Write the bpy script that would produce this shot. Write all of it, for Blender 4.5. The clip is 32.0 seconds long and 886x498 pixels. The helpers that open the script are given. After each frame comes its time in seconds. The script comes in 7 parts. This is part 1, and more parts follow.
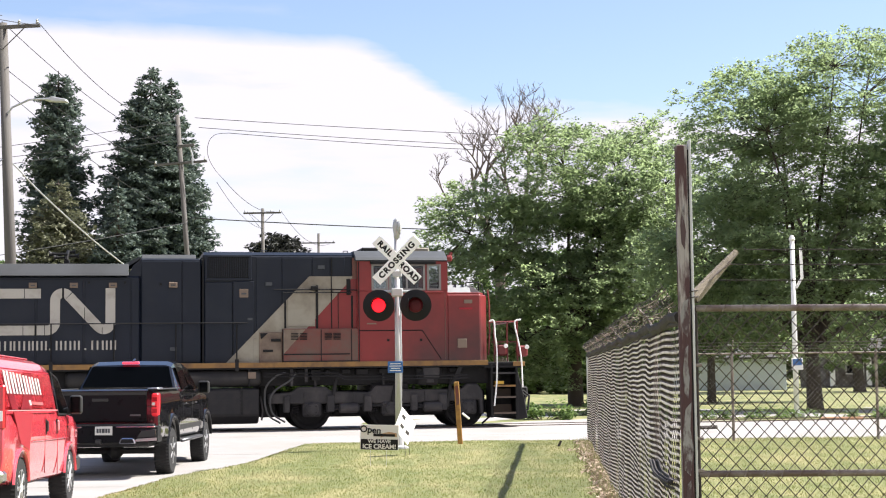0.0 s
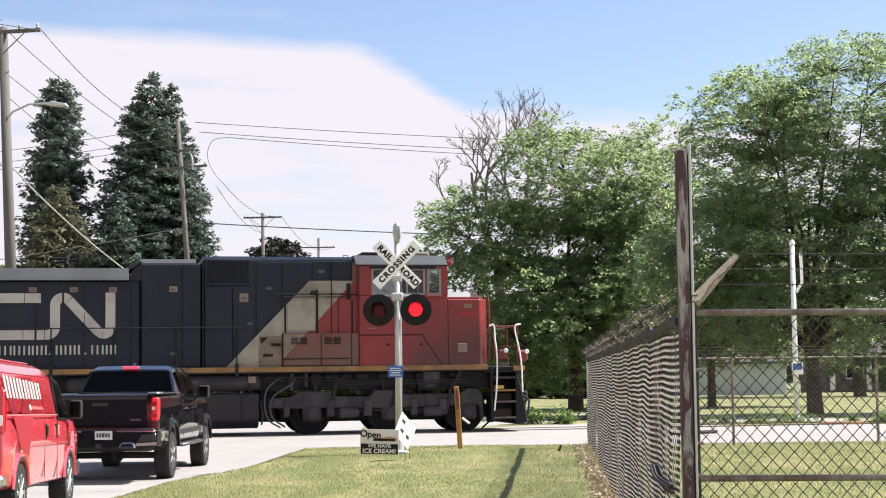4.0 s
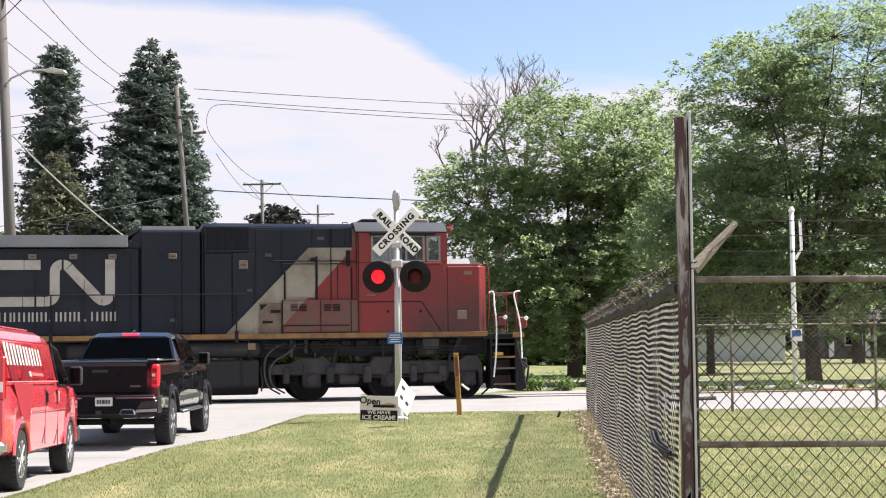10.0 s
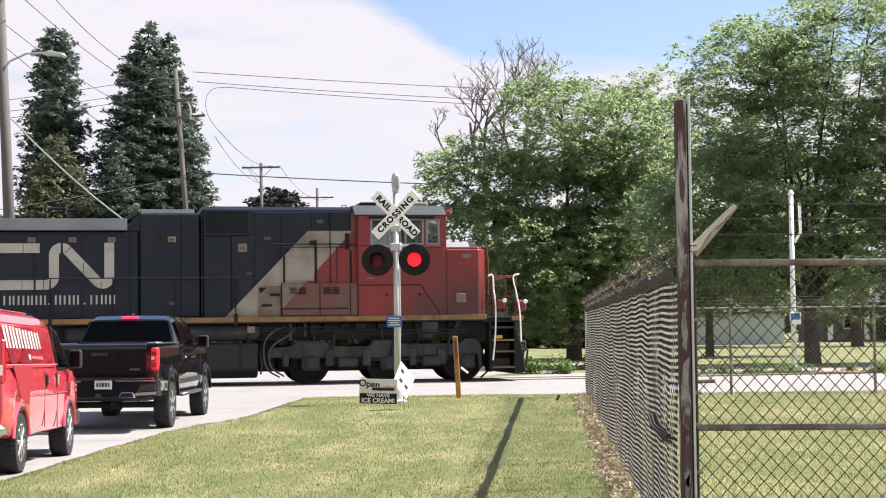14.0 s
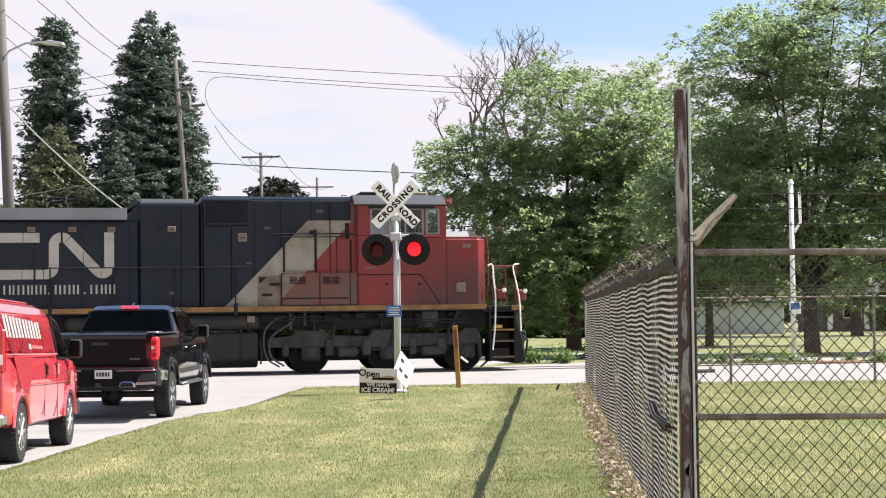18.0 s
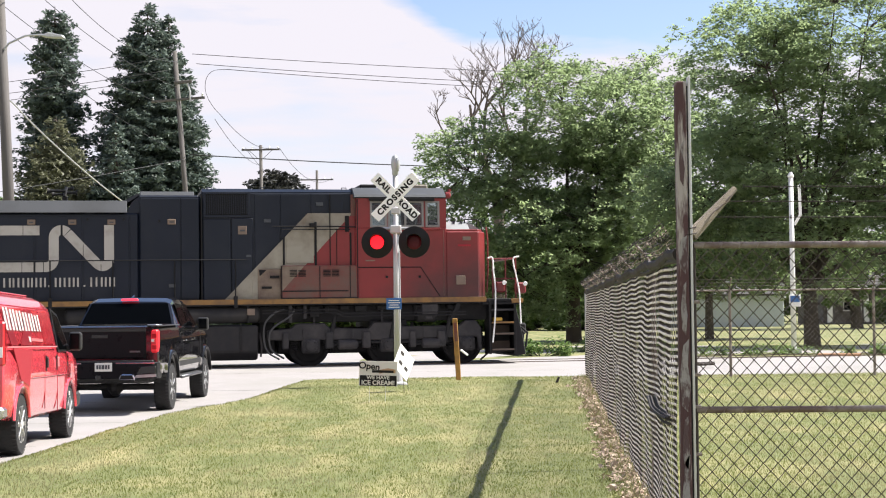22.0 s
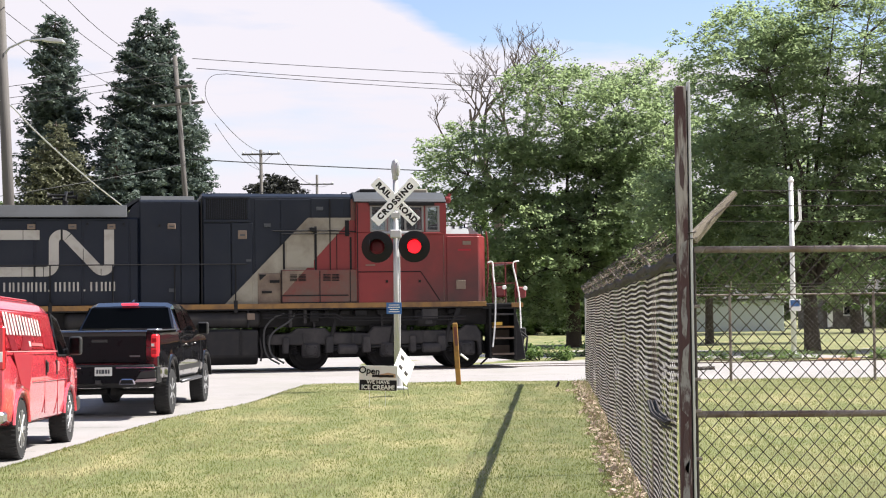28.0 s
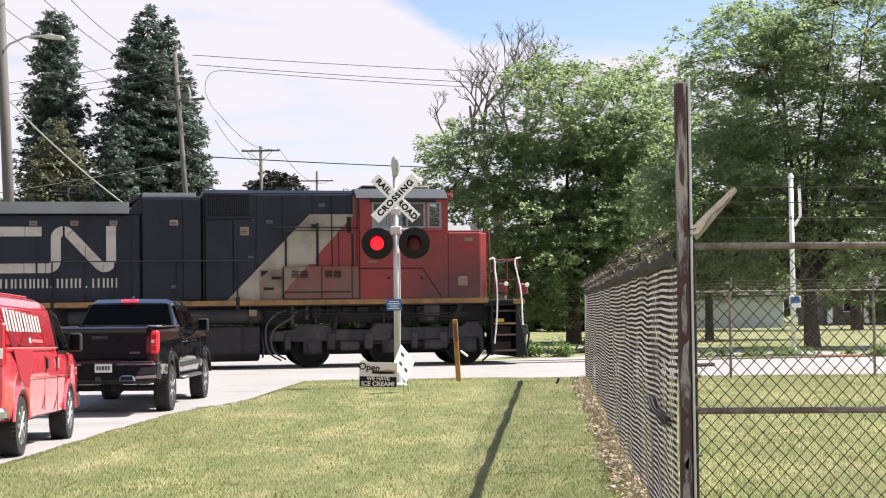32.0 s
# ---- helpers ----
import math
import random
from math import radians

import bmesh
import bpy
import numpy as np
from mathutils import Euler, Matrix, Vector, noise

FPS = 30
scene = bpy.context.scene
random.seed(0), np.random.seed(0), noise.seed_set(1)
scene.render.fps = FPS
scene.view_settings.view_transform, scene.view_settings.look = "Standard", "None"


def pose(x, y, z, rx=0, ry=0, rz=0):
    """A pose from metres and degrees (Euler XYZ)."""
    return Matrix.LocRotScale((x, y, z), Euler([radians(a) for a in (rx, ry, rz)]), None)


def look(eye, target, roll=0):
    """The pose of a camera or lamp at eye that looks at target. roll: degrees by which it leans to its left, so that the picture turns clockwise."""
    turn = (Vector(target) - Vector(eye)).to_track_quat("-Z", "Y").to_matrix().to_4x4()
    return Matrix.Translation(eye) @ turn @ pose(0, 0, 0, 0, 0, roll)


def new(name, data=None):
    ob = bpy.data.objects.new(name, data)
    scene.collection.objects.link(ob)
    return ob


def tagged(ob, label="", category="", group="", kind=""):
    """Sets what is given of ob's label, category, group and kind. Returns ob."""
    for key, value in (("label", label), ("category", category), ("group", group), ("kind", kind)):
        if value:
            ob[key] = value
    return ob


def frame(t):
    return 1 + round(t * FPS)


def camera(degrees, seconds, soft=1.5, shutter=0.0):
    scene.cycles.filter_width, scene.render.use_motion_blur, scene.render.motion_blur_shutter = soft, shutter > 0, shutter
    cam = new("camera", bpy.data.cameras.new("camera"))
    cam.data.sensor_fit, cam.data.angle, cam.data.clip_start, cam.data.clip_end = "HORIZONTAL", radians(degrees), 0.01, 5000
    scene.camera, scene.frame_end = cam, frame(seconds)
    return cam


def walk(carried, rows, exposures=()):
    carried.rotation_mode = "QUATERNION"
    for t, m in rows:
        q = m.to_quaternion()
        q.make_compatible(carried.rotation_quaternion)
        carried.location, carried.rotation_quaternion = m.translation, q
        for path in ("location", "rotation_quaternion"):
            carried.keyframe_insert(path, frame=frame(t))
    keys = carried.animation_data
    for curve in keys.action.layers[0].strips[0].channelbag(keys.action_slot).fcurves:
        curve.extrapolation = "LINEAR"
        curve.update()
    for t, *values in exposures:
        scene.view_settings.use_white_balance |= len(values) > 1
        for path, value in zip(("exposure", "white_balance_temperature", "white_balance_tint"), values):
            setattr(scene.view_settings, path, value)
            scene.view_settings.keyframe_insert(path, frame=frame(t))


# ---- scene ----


# ---- camera on a stand that sags slowly ----
EYE = Vector((0.0, 0.0, 1.6))
cam = camera(31.84, 32.0, soft=1.1)


def aim(pitch, yaw):
    p, y = radians(pitch), radians(yaw)
    return look(EYE, EYE + Vector((-math.sin(y) * math.cos(p), math.cos(y) * math.cos(p), math.sin(p))), -0.6)


walk(cam, [(t, aim(p, y)) for t, p, y in (
    (0, 4.559, 0.000), (0.5, 4.646, 0.000), (1, 4.709, 0.000), (1.5, 4.748, 0.000), (2, 4.789, 0.000),
    (2.5, 4.837, 0.000), (3, 4.860, 0.000), (3.5, 4.843, 0.000), (5.5, 4.083, 0.000), (6, 3.964, 0.000),
    (6.5, 3.869, 0.000), (7, 3.805, 0.000), (7.5, 3.766, 0.000), (8, 3.727, 0.000), (8.5, 3.670, 0.000),
    (9, 3.614, 0.000), (9.5, 3.565, 0.000), (10, 3.502, -0.008), (10.5, 3.416, -0.023), (11, 3.320, -0.023),
    (11.5, 3.249, -0.015), (12, 3.224, -0.015), (12.5, 3.208, -0.015), (13, 3.146, -0.023), (13.5, 3.027, -0.031),
    (14, 2.883, -0.031), (14.5, 2.748, -0.031), (16.5, 2.652, -0.031), (17, 2.573, -0.031), (17.5, 2.525, -0.031),
    (18, 2.500, -0.031), (18.5, 2.484, -0.031), (19, 2.445, -0.031), (19.5, 2.381, -0.031), (20, 2.326, -0.031),
    (20.5, 2.278, -0.031), (21, 2.247, -0.031), (21.5, 2.239, -0.031), (22, 2.231, -0.031), (22.5, 2.222, -0.031),
    (23, 2.254, -0.031), (23.5, 2.326, -0.031), (24, 2.397, -0.031), (24.5, 2.461, -0.031), (25, 2.518, -0.031),
    (25.5, 2.557, -0.031), (27.5, 2.430, -0.031), (28, 2.397, -0.031), (28.5, 2.365, -0.031), (29, 2.333, -0.031),
    (29.5, 2.301, -0.031), (30, 2.278, -0.031), (30.5, 2.278, -0.031), (31, 2.293, -0.031), (31.5, 2.293, -0.031),
    (32, 2.270, -0.031),
)], exposures=((0.0, 1.35), (0.7, 1.19), (32.0, 1.21)))

# ---- sky and sun ----
SUN_TO = Vector((0.78, 0.2, 1.0)).normalized()
world = bpy.data.worlds.new("sky")
scene.world = world
world.use_nodes = True


def sky_nodes():
    nt = world.node_tree
    nd, ln = nt.nodes, nt.links
    nd.clear()
    out = nd.new("ShaderNodeOutputWorld")
    bg = nd.new("ShaderNodeBackground")
    sky = nd.new("ShaderNodeTexSky")
    sky.sky_type, sky.sun_disc = "NISHITA", False
    sky.sun_elevation = math.asin(SUN_TO.z)
    sky.sun_rotation = math.atan2(SUN_TO.x, SUN_TO.y)
    sky.air_density, sky.dust_density, sky.ozone_density = 1.0, 0.6, 2.0
    tc = nd.new("ShaderNodeTexCoord")
    sep = nd.new("ShaderNodeSeparateXYZ")
    ln.new(tc.outputs["Generated"], sep.inputs[0])

    def m(op, a, b=None, clamp=False):
        n = nd.new("ShaderNodeMath")
        n.operation, n.use_clamp = op, clamp
        for i, v in enumerate((a, b)):
            if v is None:
                continue
            if isinstance(v, (int, float)):
                n.inputs[i].default_value = v
            else:
                ln.new(v, n.inputs[i])
        return n.outputs[0]

    def nz(scale, detail, vec_scale):
        mp = nd.new("ShaderNodeMapping")
        mp.inputs["Scale"].default_value = vec_scale
        ln.new(tc.outputs["Generated"], mp.inputs[0])
        n = nd.new("ShaderNodeTexNoise")
        n.inputs["Scale"].default_value, n.inputs["Detail"].default_value = scale, detail
        n.inputs["Roughness"].default_value = 0.55
        ln.new(mp.outputs[0], n.inputs["Vector"])
        return n.outputs["Fac"]

    big = nz(5.0, 6.0, (1, 1, 2.2))
    wisp = nz(9.0, 5.0, (1, 1, 5.0))
    # a bank of cloud whose top sinks from the west to the east
    ease = nd.new("ShaderNodeMapRange")
    ease.interpolation_type = "SMOOTHSTEP"
    ease.inputs["From Min"].default_value, ease.inputs["From Max"].default_value = -0.06, 0.025
    ln.new(m("ADD", sep.outputs["X"], m("MULTIPLY", m("SUBTRACT", wisp, 0.5), 0.06)), ease.inputs["Value"])
    top = m("ADD", m("MULTIPLY", sep.outputs["X"], -0.056), 0.2085)
    top = m("SUBTRACT", top, m("MULTIPLY", ease.outputs[0], 0.0375))
    top = m("ADD", top, m("MULTIPLY", m("SUBTRACT", big, 0.5), 0.035))
    # the bank is raised behind the camera, out of view, to fill the shadows
    unseen_climb = nd.new("ShaderNodeMapRange")
    unseen_climb.interpolation_type = "SMOOTHSTEP"
    unseen_climb.inputs["From Min"].default_value, unseen_climb.inputs["From Max"].default_value = 0.45, -0.5
    unseen_climb.inputs["To Max"].default_value = 0.5
    ln.new(sep.outputs["Y"], unseen_climb.inputs["Value"])
    top = m("ADD", top, unseen_climb.outputs[0])
    bank = m("MULTIPLY", m("SUBTRACT", top, sep.outputs["Z"]), 75.0)
    bank = m("ADD", bank, 0.5, clamp=True)
    streak = nz(6.5, 5.0, (1, 1, 6.5))
    hole = m("MULTIPLY", m("SUBTRACT", streak, 0.53), 5.5, clamp=True)
    bank = m("SUBTRACT", bank, m("MULTIPLY", hole, 0.42), clamp=True)
    high = m("MULTIPLY", m("SUBTRACT", wisp, 0.6), 5.0, clamp=True)
    cover = m("MAXIMUM", bank, m("MULTIPLY", high, 0.15))
    mul = nd.new("ShaderNodeMix")
    mul.data_type, mul.blend_type = "RGBA", "MULTIPLY"
    mul.inputs["Factor"].default_value = 1.0
    ln.new(sky.outputs[0], mul.inputs["A"])
    mul.inputs["B"].default_value = (0.98, 0.90, 0.92, 1)
    mix = nd.new("ShaderNodeMix")
    mix.data_type = "RGBA"
    ln.new(cover, mix.inputs["Factor"])
    ln.new(mul.outputs["Result"], mix.inputs["A"])
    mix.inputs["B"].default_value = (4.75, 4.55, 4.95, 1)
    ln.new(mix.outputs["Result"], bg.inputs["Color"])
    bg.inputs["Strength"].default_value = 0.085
    ln.new(bg.outputs[0], out.inputs[0])


sky_nodes()
sun = new("sun", bpy.data.lights.new("sun", "SUN"))
sun.data.energy, sun.data.angle, sun.data.color = 5.0, radians(0.55), (1.0, 0.95, 0.87)
sun.matrix_world = look(SUN_TO * 200, (0, 0, 0))

# ---- materials ----


def mat(name, color, rough=0.6, metal=0.0, var=0.25, scale=6.0, bump=0.0, bscale=60.0, second=None, sec_scale=1.2,
        sec_at=0.55, sec_soft=0.12, coat=0.0, spec=0.5, stretch=(1, 1, 1), rand=0.0, space="Object", stain=None):
    """Procedural surface: two scales of variation, an optional second colour in patches, fine relief."""
    mt = bpy.data.materials.new(name)
    mt.use_nodes = True
    nt = mt.node_tree
    nd, ln = nt.nodes, nt.links
    p = nd["Principled BSDF"]
    p.inputs["Roughness"].default_value, p.inputs["Metallic"].default_value = rough, metal
    p.inputs["Coat Weight"].default_value = coat
    p.inputs["Specular IOR Level"].default_value = spec
    tc = nd.new("ShaderNodeTexCoord")
    mp = nd.new("ShaderNodeMapping")
    mp.inputs["Scale"].default_value = stretch
    ln.new(tc.outputs[space], mp.inputs[0])

    def nz(s, detail=6.0):
        n = nd.new("ShaderNodeTexNoise")
        n.inputs["Scale"].default_value, n.inputs["Detail"].default_value = s, detail
        n.inputs["Roughness"].default_value = 0.62
        ln.new(mp.outputs[0], n.inputs["Vector"])
        return n.outputs["Fac"]

    def mixc(fac, a, b, mode="MIX"):
        n = nd.new("ShaderNodeMix")
        n.data_type, n.blend_type = "RGBA", mode
        for s, v in (("Factor", fac), ("A", a), ("B", b)):
            sock = n.inputs[s]
            if isinstance(v, (int, float)):
                sock.default_value = v
            elif isinstance(v, tuple):
                sock.default_value = (*v, 1)
            else:
                ln.new(v, sock)
        return n.outputs["Result"]

    lo = tuple(max(0, c * (1 - var)) for c in color)
    hi = tuple(min(1, c * (1 + var)) for c in color)
    fine = nz(scale * 5)
    col = mixc(nz(scale), lo, hi)
    col = mixc(0.35, col, mixc(fine, lo, hi))
    if second:
        rp = nd.new("ShaderNodeMapRange")
        rp.inputs["From Min"].default_value, rp.inputs["From Max"].default_value = sec_at - sec_soft, sec_at + sec_soft
        ln.new(nz(sec_scale, 8.0), rp.inputs["Value"])
        col = mixc(rp.outputs[0], col, second)
    if stain:
        (sx, sz), srad, scol = stain
        sp = nd.new("ShaderNodeSeparateXYZ")
        ln.new(tc.outputs["Object"], sp.inputs[0])
        cb = nd.new("ShaderNodeCombineXYZ")
        ln.new(sp.outputs["X"], cb.inputs[0])
        ln.new(sp.outputs["Z"], cb.inputs[2])
        ds = nd.new("ShaderNodeVectorMath")
        ds.operation = "DISTANCE"
        ln.new(cb.outputs[0], ds.inputs[0])
        ds.inputs[1].default_value = (sx, 0, sz)
        ma = nd.new("ShaderNodeMath")
        ma.operation = "MULTIPLY_ADD"
        ln.new(nz(1.6), ma.inputs[0])
        ma.inputs[1].default_value = -0.8 * srad
        ln.new(ds.outputs["Value"], ma.inputs[2])
        rp2 = nd.new("ShaderNodeMapRange")
        rp2.inputs["From Min"].default_value, rp2.inputs["From Max"].default_value = srad * 0.75, -srad * 0.2
        ln.new(ma.outputs[0], rp2.inputs["Value"])
        col = mixc(rp2.outputs[0], col, scol)
    if rand:
        oi = nd.new("ShaderNodeObjectInfo")
        col = mixc(rand, col, mixc(oi.outputs["Random"], lo, hi))
    ln.new(col, p.inputs["Base Color"])
    rr = nd.new("ShaderNodeMapRange")
    rr.inputs["To Min"].default_value, rr.inputs["To Max"].default_value = max(0.03, rough - 0.12), min(1, rough + 0.12)
    ln.new(fine, rr.inputs["Value"])
    ln.new(rr.outputs[0], p.inputs["Roughness"])
    if bump:
        b = nd.new("ShaderNodeBump")
        b.inputs["Strength"].default_value, b.inputs["Distance"].default_value = bump, 0.02
        ln.new(nz(bscale), b.inputs["Height"])
        ln.new(b.outputs[0], p.inputs["Normal"])
    return mt


def leafy(name, dark, light, thru=0.35, scale=0.5, own=0.55):
    """Foliage: leaf by leaf variation, light shining through."""
    mt = bpy.data.materials.new(name)
    mt.use_nodes = True
    nd, ln = mt.node_tree.nodes, mt.node_tree.links
    p, out = nd["Principled BSDF"], nd["Material Output"]
    geo = nd.new("ShaderNodeNewGeometry")
    tc = nd.new("ShaderNodeTexCoord")
    n = nd.new("ShaderNodeTexNoise")
    n.inputs["Scale"].default_value, n.inputs["Detail"].default_value = scale, 4
    ln.new(tc.outputs["Object"], n.inputs["Vector"])
    ad = nd.new("ShaderNodeMath")
    ad.operation = "MULTIPLY_ADD"
    ln.new(geo.outputs["Random Per Island"], ad.inputs[0])
    ad.inputs[1].default_value = own
    sb = nd.new("ShaderNodeMath")
    sb.operation = "MULTIPLY_ADD"
    ln.new(n.outputs["Fac"], sb.inputs[0])
    sb.inputs[1].default_value, sb.inputs[2].default_value = 1.2, -0.35
    ln.new(sb.outputs[0], ad.inputs[2])
    mx = nd.new("ShaderNodeMix")
    mx.data_type = "RGBA"
    ln.new(ad.outputs[0], mx.inputs["Factor"])
    mx.inputs["A"].default_value, mx.inputs["B"].default_value = (*dark, 1), (*light, 1)
    ln.new(mx.outputs["Result"], p.inputs["Base Color"])
    p.inputs["Roughness"].default_value = 0.55
    p.inputs["Specular IOR Level"].default_value = 0.3
    tr = nd.new("ShaderNodeBsdfTranslucent")
    ln.new(mx.outputs["Result"], tr.inputs["Color"])
    ms = nd.new("ShaderNodeMixShader")
    ms.inputs[0].default_value = thru
    ln.new(p.outputs[0], ms.inputs[1])
    ln.new(tr.outputs[0], ms.inputs[2])
    ln.new(ms.outputs[0], out.inputs[0])
    return mt


def glow(name, color, strength):
    mt = bpy.data.materials.new(name)
    mt.use_nodes = True
    p = mt.node_tree.nodes["Principled BSDF"]
    p.inputs["Base Color"].default_value = (*color, 1)
    p.inputs["Emission Color"].default_value = (*color, 1)
    p.inputs["Emission Strength"].default_value = strength
    return mt


def glassy(name, color, rough=0.05, trans=0.0):
    mt = bpy.data.materials.new(name)
    mt.use_nodes = True
    p = mt.node_tree.nodes["Principled BSDF"]
    p.inputs["Base Color"].default_value = (*color, 1)
    p.inputs["Roughness"].default_value = rough
    p.inputs["Transmission Weight"].default_value = trans
    p.inputs["IOR"].default_value = 1.45
    p.inputs["Specular IOR Level"].default_value = 0.12 if trans == 0 else 0.4
    return mt


M_GRASS = mat("lawn_soil", (0.130, 0.146, 0.048), 0.9, var=0.65, scale=4.5, bump=0.6, bscale=28, second=(0.285, 0.255, 0.118),
              sec_scale=0.9, sec_at=0.57, sec_soft=0.12, stretch=(1.3, 0.55, 1))
M_CONC = mat("road_concrete", (0.295, 0.279, 0.276), 0.85, var=0.24, scale=1.1, bump=0.25, bscale=90, second=(0.255, 0.245, 0.23),
             sec_scale=0.35, sec_at=0.6, sec_soft=0.1)
M_BALLAST = mat("ballast", (0.33, 0.285, 0.225), 0.95, var=0.4, scale=9, bump=1.0, bscale=22)
M_RAIL = mat("rail_steel", (0.16, 0.12, 0.10), 0.5, 0.7, var=0.3)
M_TIE = mat("tie_timber", (0.07, 0.055, 0.042), 0.9, var=0.3, stretch=(1, 12, 1))
M_LBLACK = mat("loco_black", (0.0066, 0.0103, 0.0205), 0.46, var=0.4, scale=1.2, second=(0.0135, 0.0172, 0.0265), sec_scale=0.7, sec_at=0.6,
               bump=0.08, bscale=3.0, spec=0.3)
M_LRED = mat("loco_red", (0.185, 0.0150, 0.0165), 0.45, var=0.2, scale=1.4, second=(0.125, 0.0145, 0.0135), sec_scale=0.9, sec_at=0.62,
             bump=0.06, bscale=3.0, stain=((-0.70, 1.0), 2.2, (0.020, 0.0135, 0.0148)))
M_LWHITE = mat("loco_cream", (0.27, 0.25, 0.20), 0.6, var=0.2, scale=1.5, second=(0.165, 0.135, 0.10), sec_scale=1.1, sec_at=0.58)
M_LGREY = mat("loco_grey", (0.064, 0.070, 0.080), 0.55, var=0.15, scale=1.5, second=(0.045, 0.046, 0.05), sec_scale=0.9, sec_at=0.62, spec=0.3)
M_BLADEW = mat("sign_white", (0.88, 0.88, 0.87), 0.5, var=0.04, scale=5, second=(0.74, 0.73, 0.70), sec_scale=3, sec_at=0.68)
M_LAMPR = mat("tail_lens_dark", (0.34, 0.008, 0.012), 0.15, var=0.2, coat=1.0)
M_LYEL = mat("sill_yellow", (0.235, 0.125, 0.035), 0.65, var=0.3, scale=3, second=(0.10, 0.055, 0.03), sec_scale=2.0, sec_at=0.55)
M_LUNDER = mat("running_gear", (0.0078, 0.0075, 0.0088), 0.75, var=0.45, scale=3.5, second=(0.019, 0.0178, 0.0188), sec_scale=2.4, sec_at=0.6, bump=0.3, bscale=12, spec=0.35)
M_LRUST = mat("dusty_red", (0.15, 0.035, 0.027), 0.65, var=0.25, scale=2, second=(0.11, 0.068, 0.052), sec_scale=1.3, sec_at=0.5)
M_WHITE = mat("white_paint", (0.78, 0.78, 0.76), 0.55, var=0.06, scale=4, second=(0.6, 0.58, 0.54), sec_scale=3, sec_at=0.66)
M_BLACKP = mat("black_paint", (0.009, 0.009, 0.010), 0.55, var=0.2, spec=0.22)
M_BLACKG = mat("black_car_paint", (0.006, 0.006, 0.0075), 0.10, var=0.1, coat=1.0)
M_VANRED = mat("red_van_paint", (0.62, 0.052, 0.075), 0.25, var=0.06, coat=1.0)
M_PINK = mat("pale_red_edge", (0.72, 0.24, 0.25), 0.4, var=0.08)
M_DRED = mat("dark_red_stripe", (0.30, 0.022, 0.034), 0.55, var=0.06, spec=0.25)
M_GLASSC = glassy("cab_glass", (0.33, 0.37, 0.37), 0.02, 1.0)
M_GLASSD = glassy("dark_glass", (0.0035, 0.0042, 0.0052), 0.04)
M_RUBBER = mat("rubber", (0.014, 0.014, 0.015), 0.85, var=0.2, bump=0.3, bscale=30)
M_PLAST = mat("black_plastic", (0.02, 0.02, 0.021), 0.55, var=0.15)
M_CHROME = mat("chrome", (0.6, 0.6, 0.62), 0.18, 1.0, var=0.05)
M_ALLOY = mat("alloy", (0.45, 0.45, 0.47), 0.35, 0.9, var=0.1)
M_WHEELW = mat("pale_steel_wheel", (0.62, 0.62, 0.63), 0.45, 0.0, var=0.15, scale=8)
M_DARKRIM = mat("dark_alloy", (0.13, 0.13, 0.14), 0.4, 0.8, var=0.2)
M_TAIL = mat("tail_lens", (0.50, 0.012, 0.018), 0.15, var=0.12, coat=1.0)
M_GALV = mat("galvanised", (0.50, 0.51, 0.52), 0.45, 0.6, var=0.14, scale=5)
M_ALU = mat("aluminium_post", (0.46, 0.46, 0.475), 0.45, 0.25, var=0.1, scale=6, stretch=(1, 1, 0.2))
M_FLAKE = mat("flaking_paint", (0.26, 0.25, 0.255), 0.8, var=0.4, scale=12, second=(0.08, 0.05, 0.055), sec_scale=16, sec_at=0.5, sec_soft=0.05, stretch=(1, 1, 0.4), bump=0.5, bscale=40)
M_RUSTP = mat("peeling_post", (0.070, 0.034, 0.038), 0.8, var=0.45, scale=7, second=(0.36, 0.33, 0.325), sec_scale=6.0, sec_at=0.535, sec_soft=0.03,
              stretch=(1.4, 1.4, 0.16), bump=0.5, bscale=30)
M_GRIMEC = mat("grimy_cream", (0.20, 0.155, 0.115), 0.7, var=0.3, scale=2.2, second=(0.10, 0.066, 0.05), sec_scale=1.6, sec_at=0.55)
M_LTANK = mat("tank_black", (0.014, 0.0138, 0.0160), 0.7, var=0.35, scale=1.6, second=(0.030, 0.027, 0.026), sec_scale=1.1, sec_at=0.58, bump=0.15, bscale=6, spec=0.35)
M_HOSEG = mat("grey_hose", (0.045, 0.045, 0.046), 0.7, var=0.3, scale=4)
M_STEP = mat("tan_steel", (0.10, 0.075, 0.06), 0.8, var=0.3, scale=5)
M_YBOX = mat("step_yellow", (0.50, 0.30, 0.04), 0.7, var=0.2, scale=6)
M_LFRAME = mat("window_frame_grey", (0.20, 0.19, 0.185), 0.6, var=0.15)
M_LDUST = mat("dusty_steel", (0.021, 0.0198, 0.0218), 0.8, var=0.5, scale=4.0, second=(0.047, 0.042, 0.042), sec_scale=2.0, sec_at=0.58, bump=0.3, bscale=12)
M_TGATE = mat("satin_black", (0.008, 0.0085, 0.0105), 0.30, var=0.25, scale=2, spec=0.12, bump=0.03, bscale=2.0)
M_TAILLIT = glow("lit_tail_lens", (0.60, 0.012, 0.022), 0.15)
# nose deck grey, made paler to carry the sun on its top
M_PALE = mat("sun_paled_grey", (0.26, 0.27, 0.28), 0.5, var=0.12, scale=2, second=(0.18, 0.18, 0.18), sec_scale=1.4, sec_at=0.6)
M_CAP = mat("cap_grey", (0.060, 0.064, 0.071), 0.65, var=0.2, scale=2, second=(0.040, 0.042, 0.045), sec_scale=1.0, sec_at=0.58, spec=0.3)
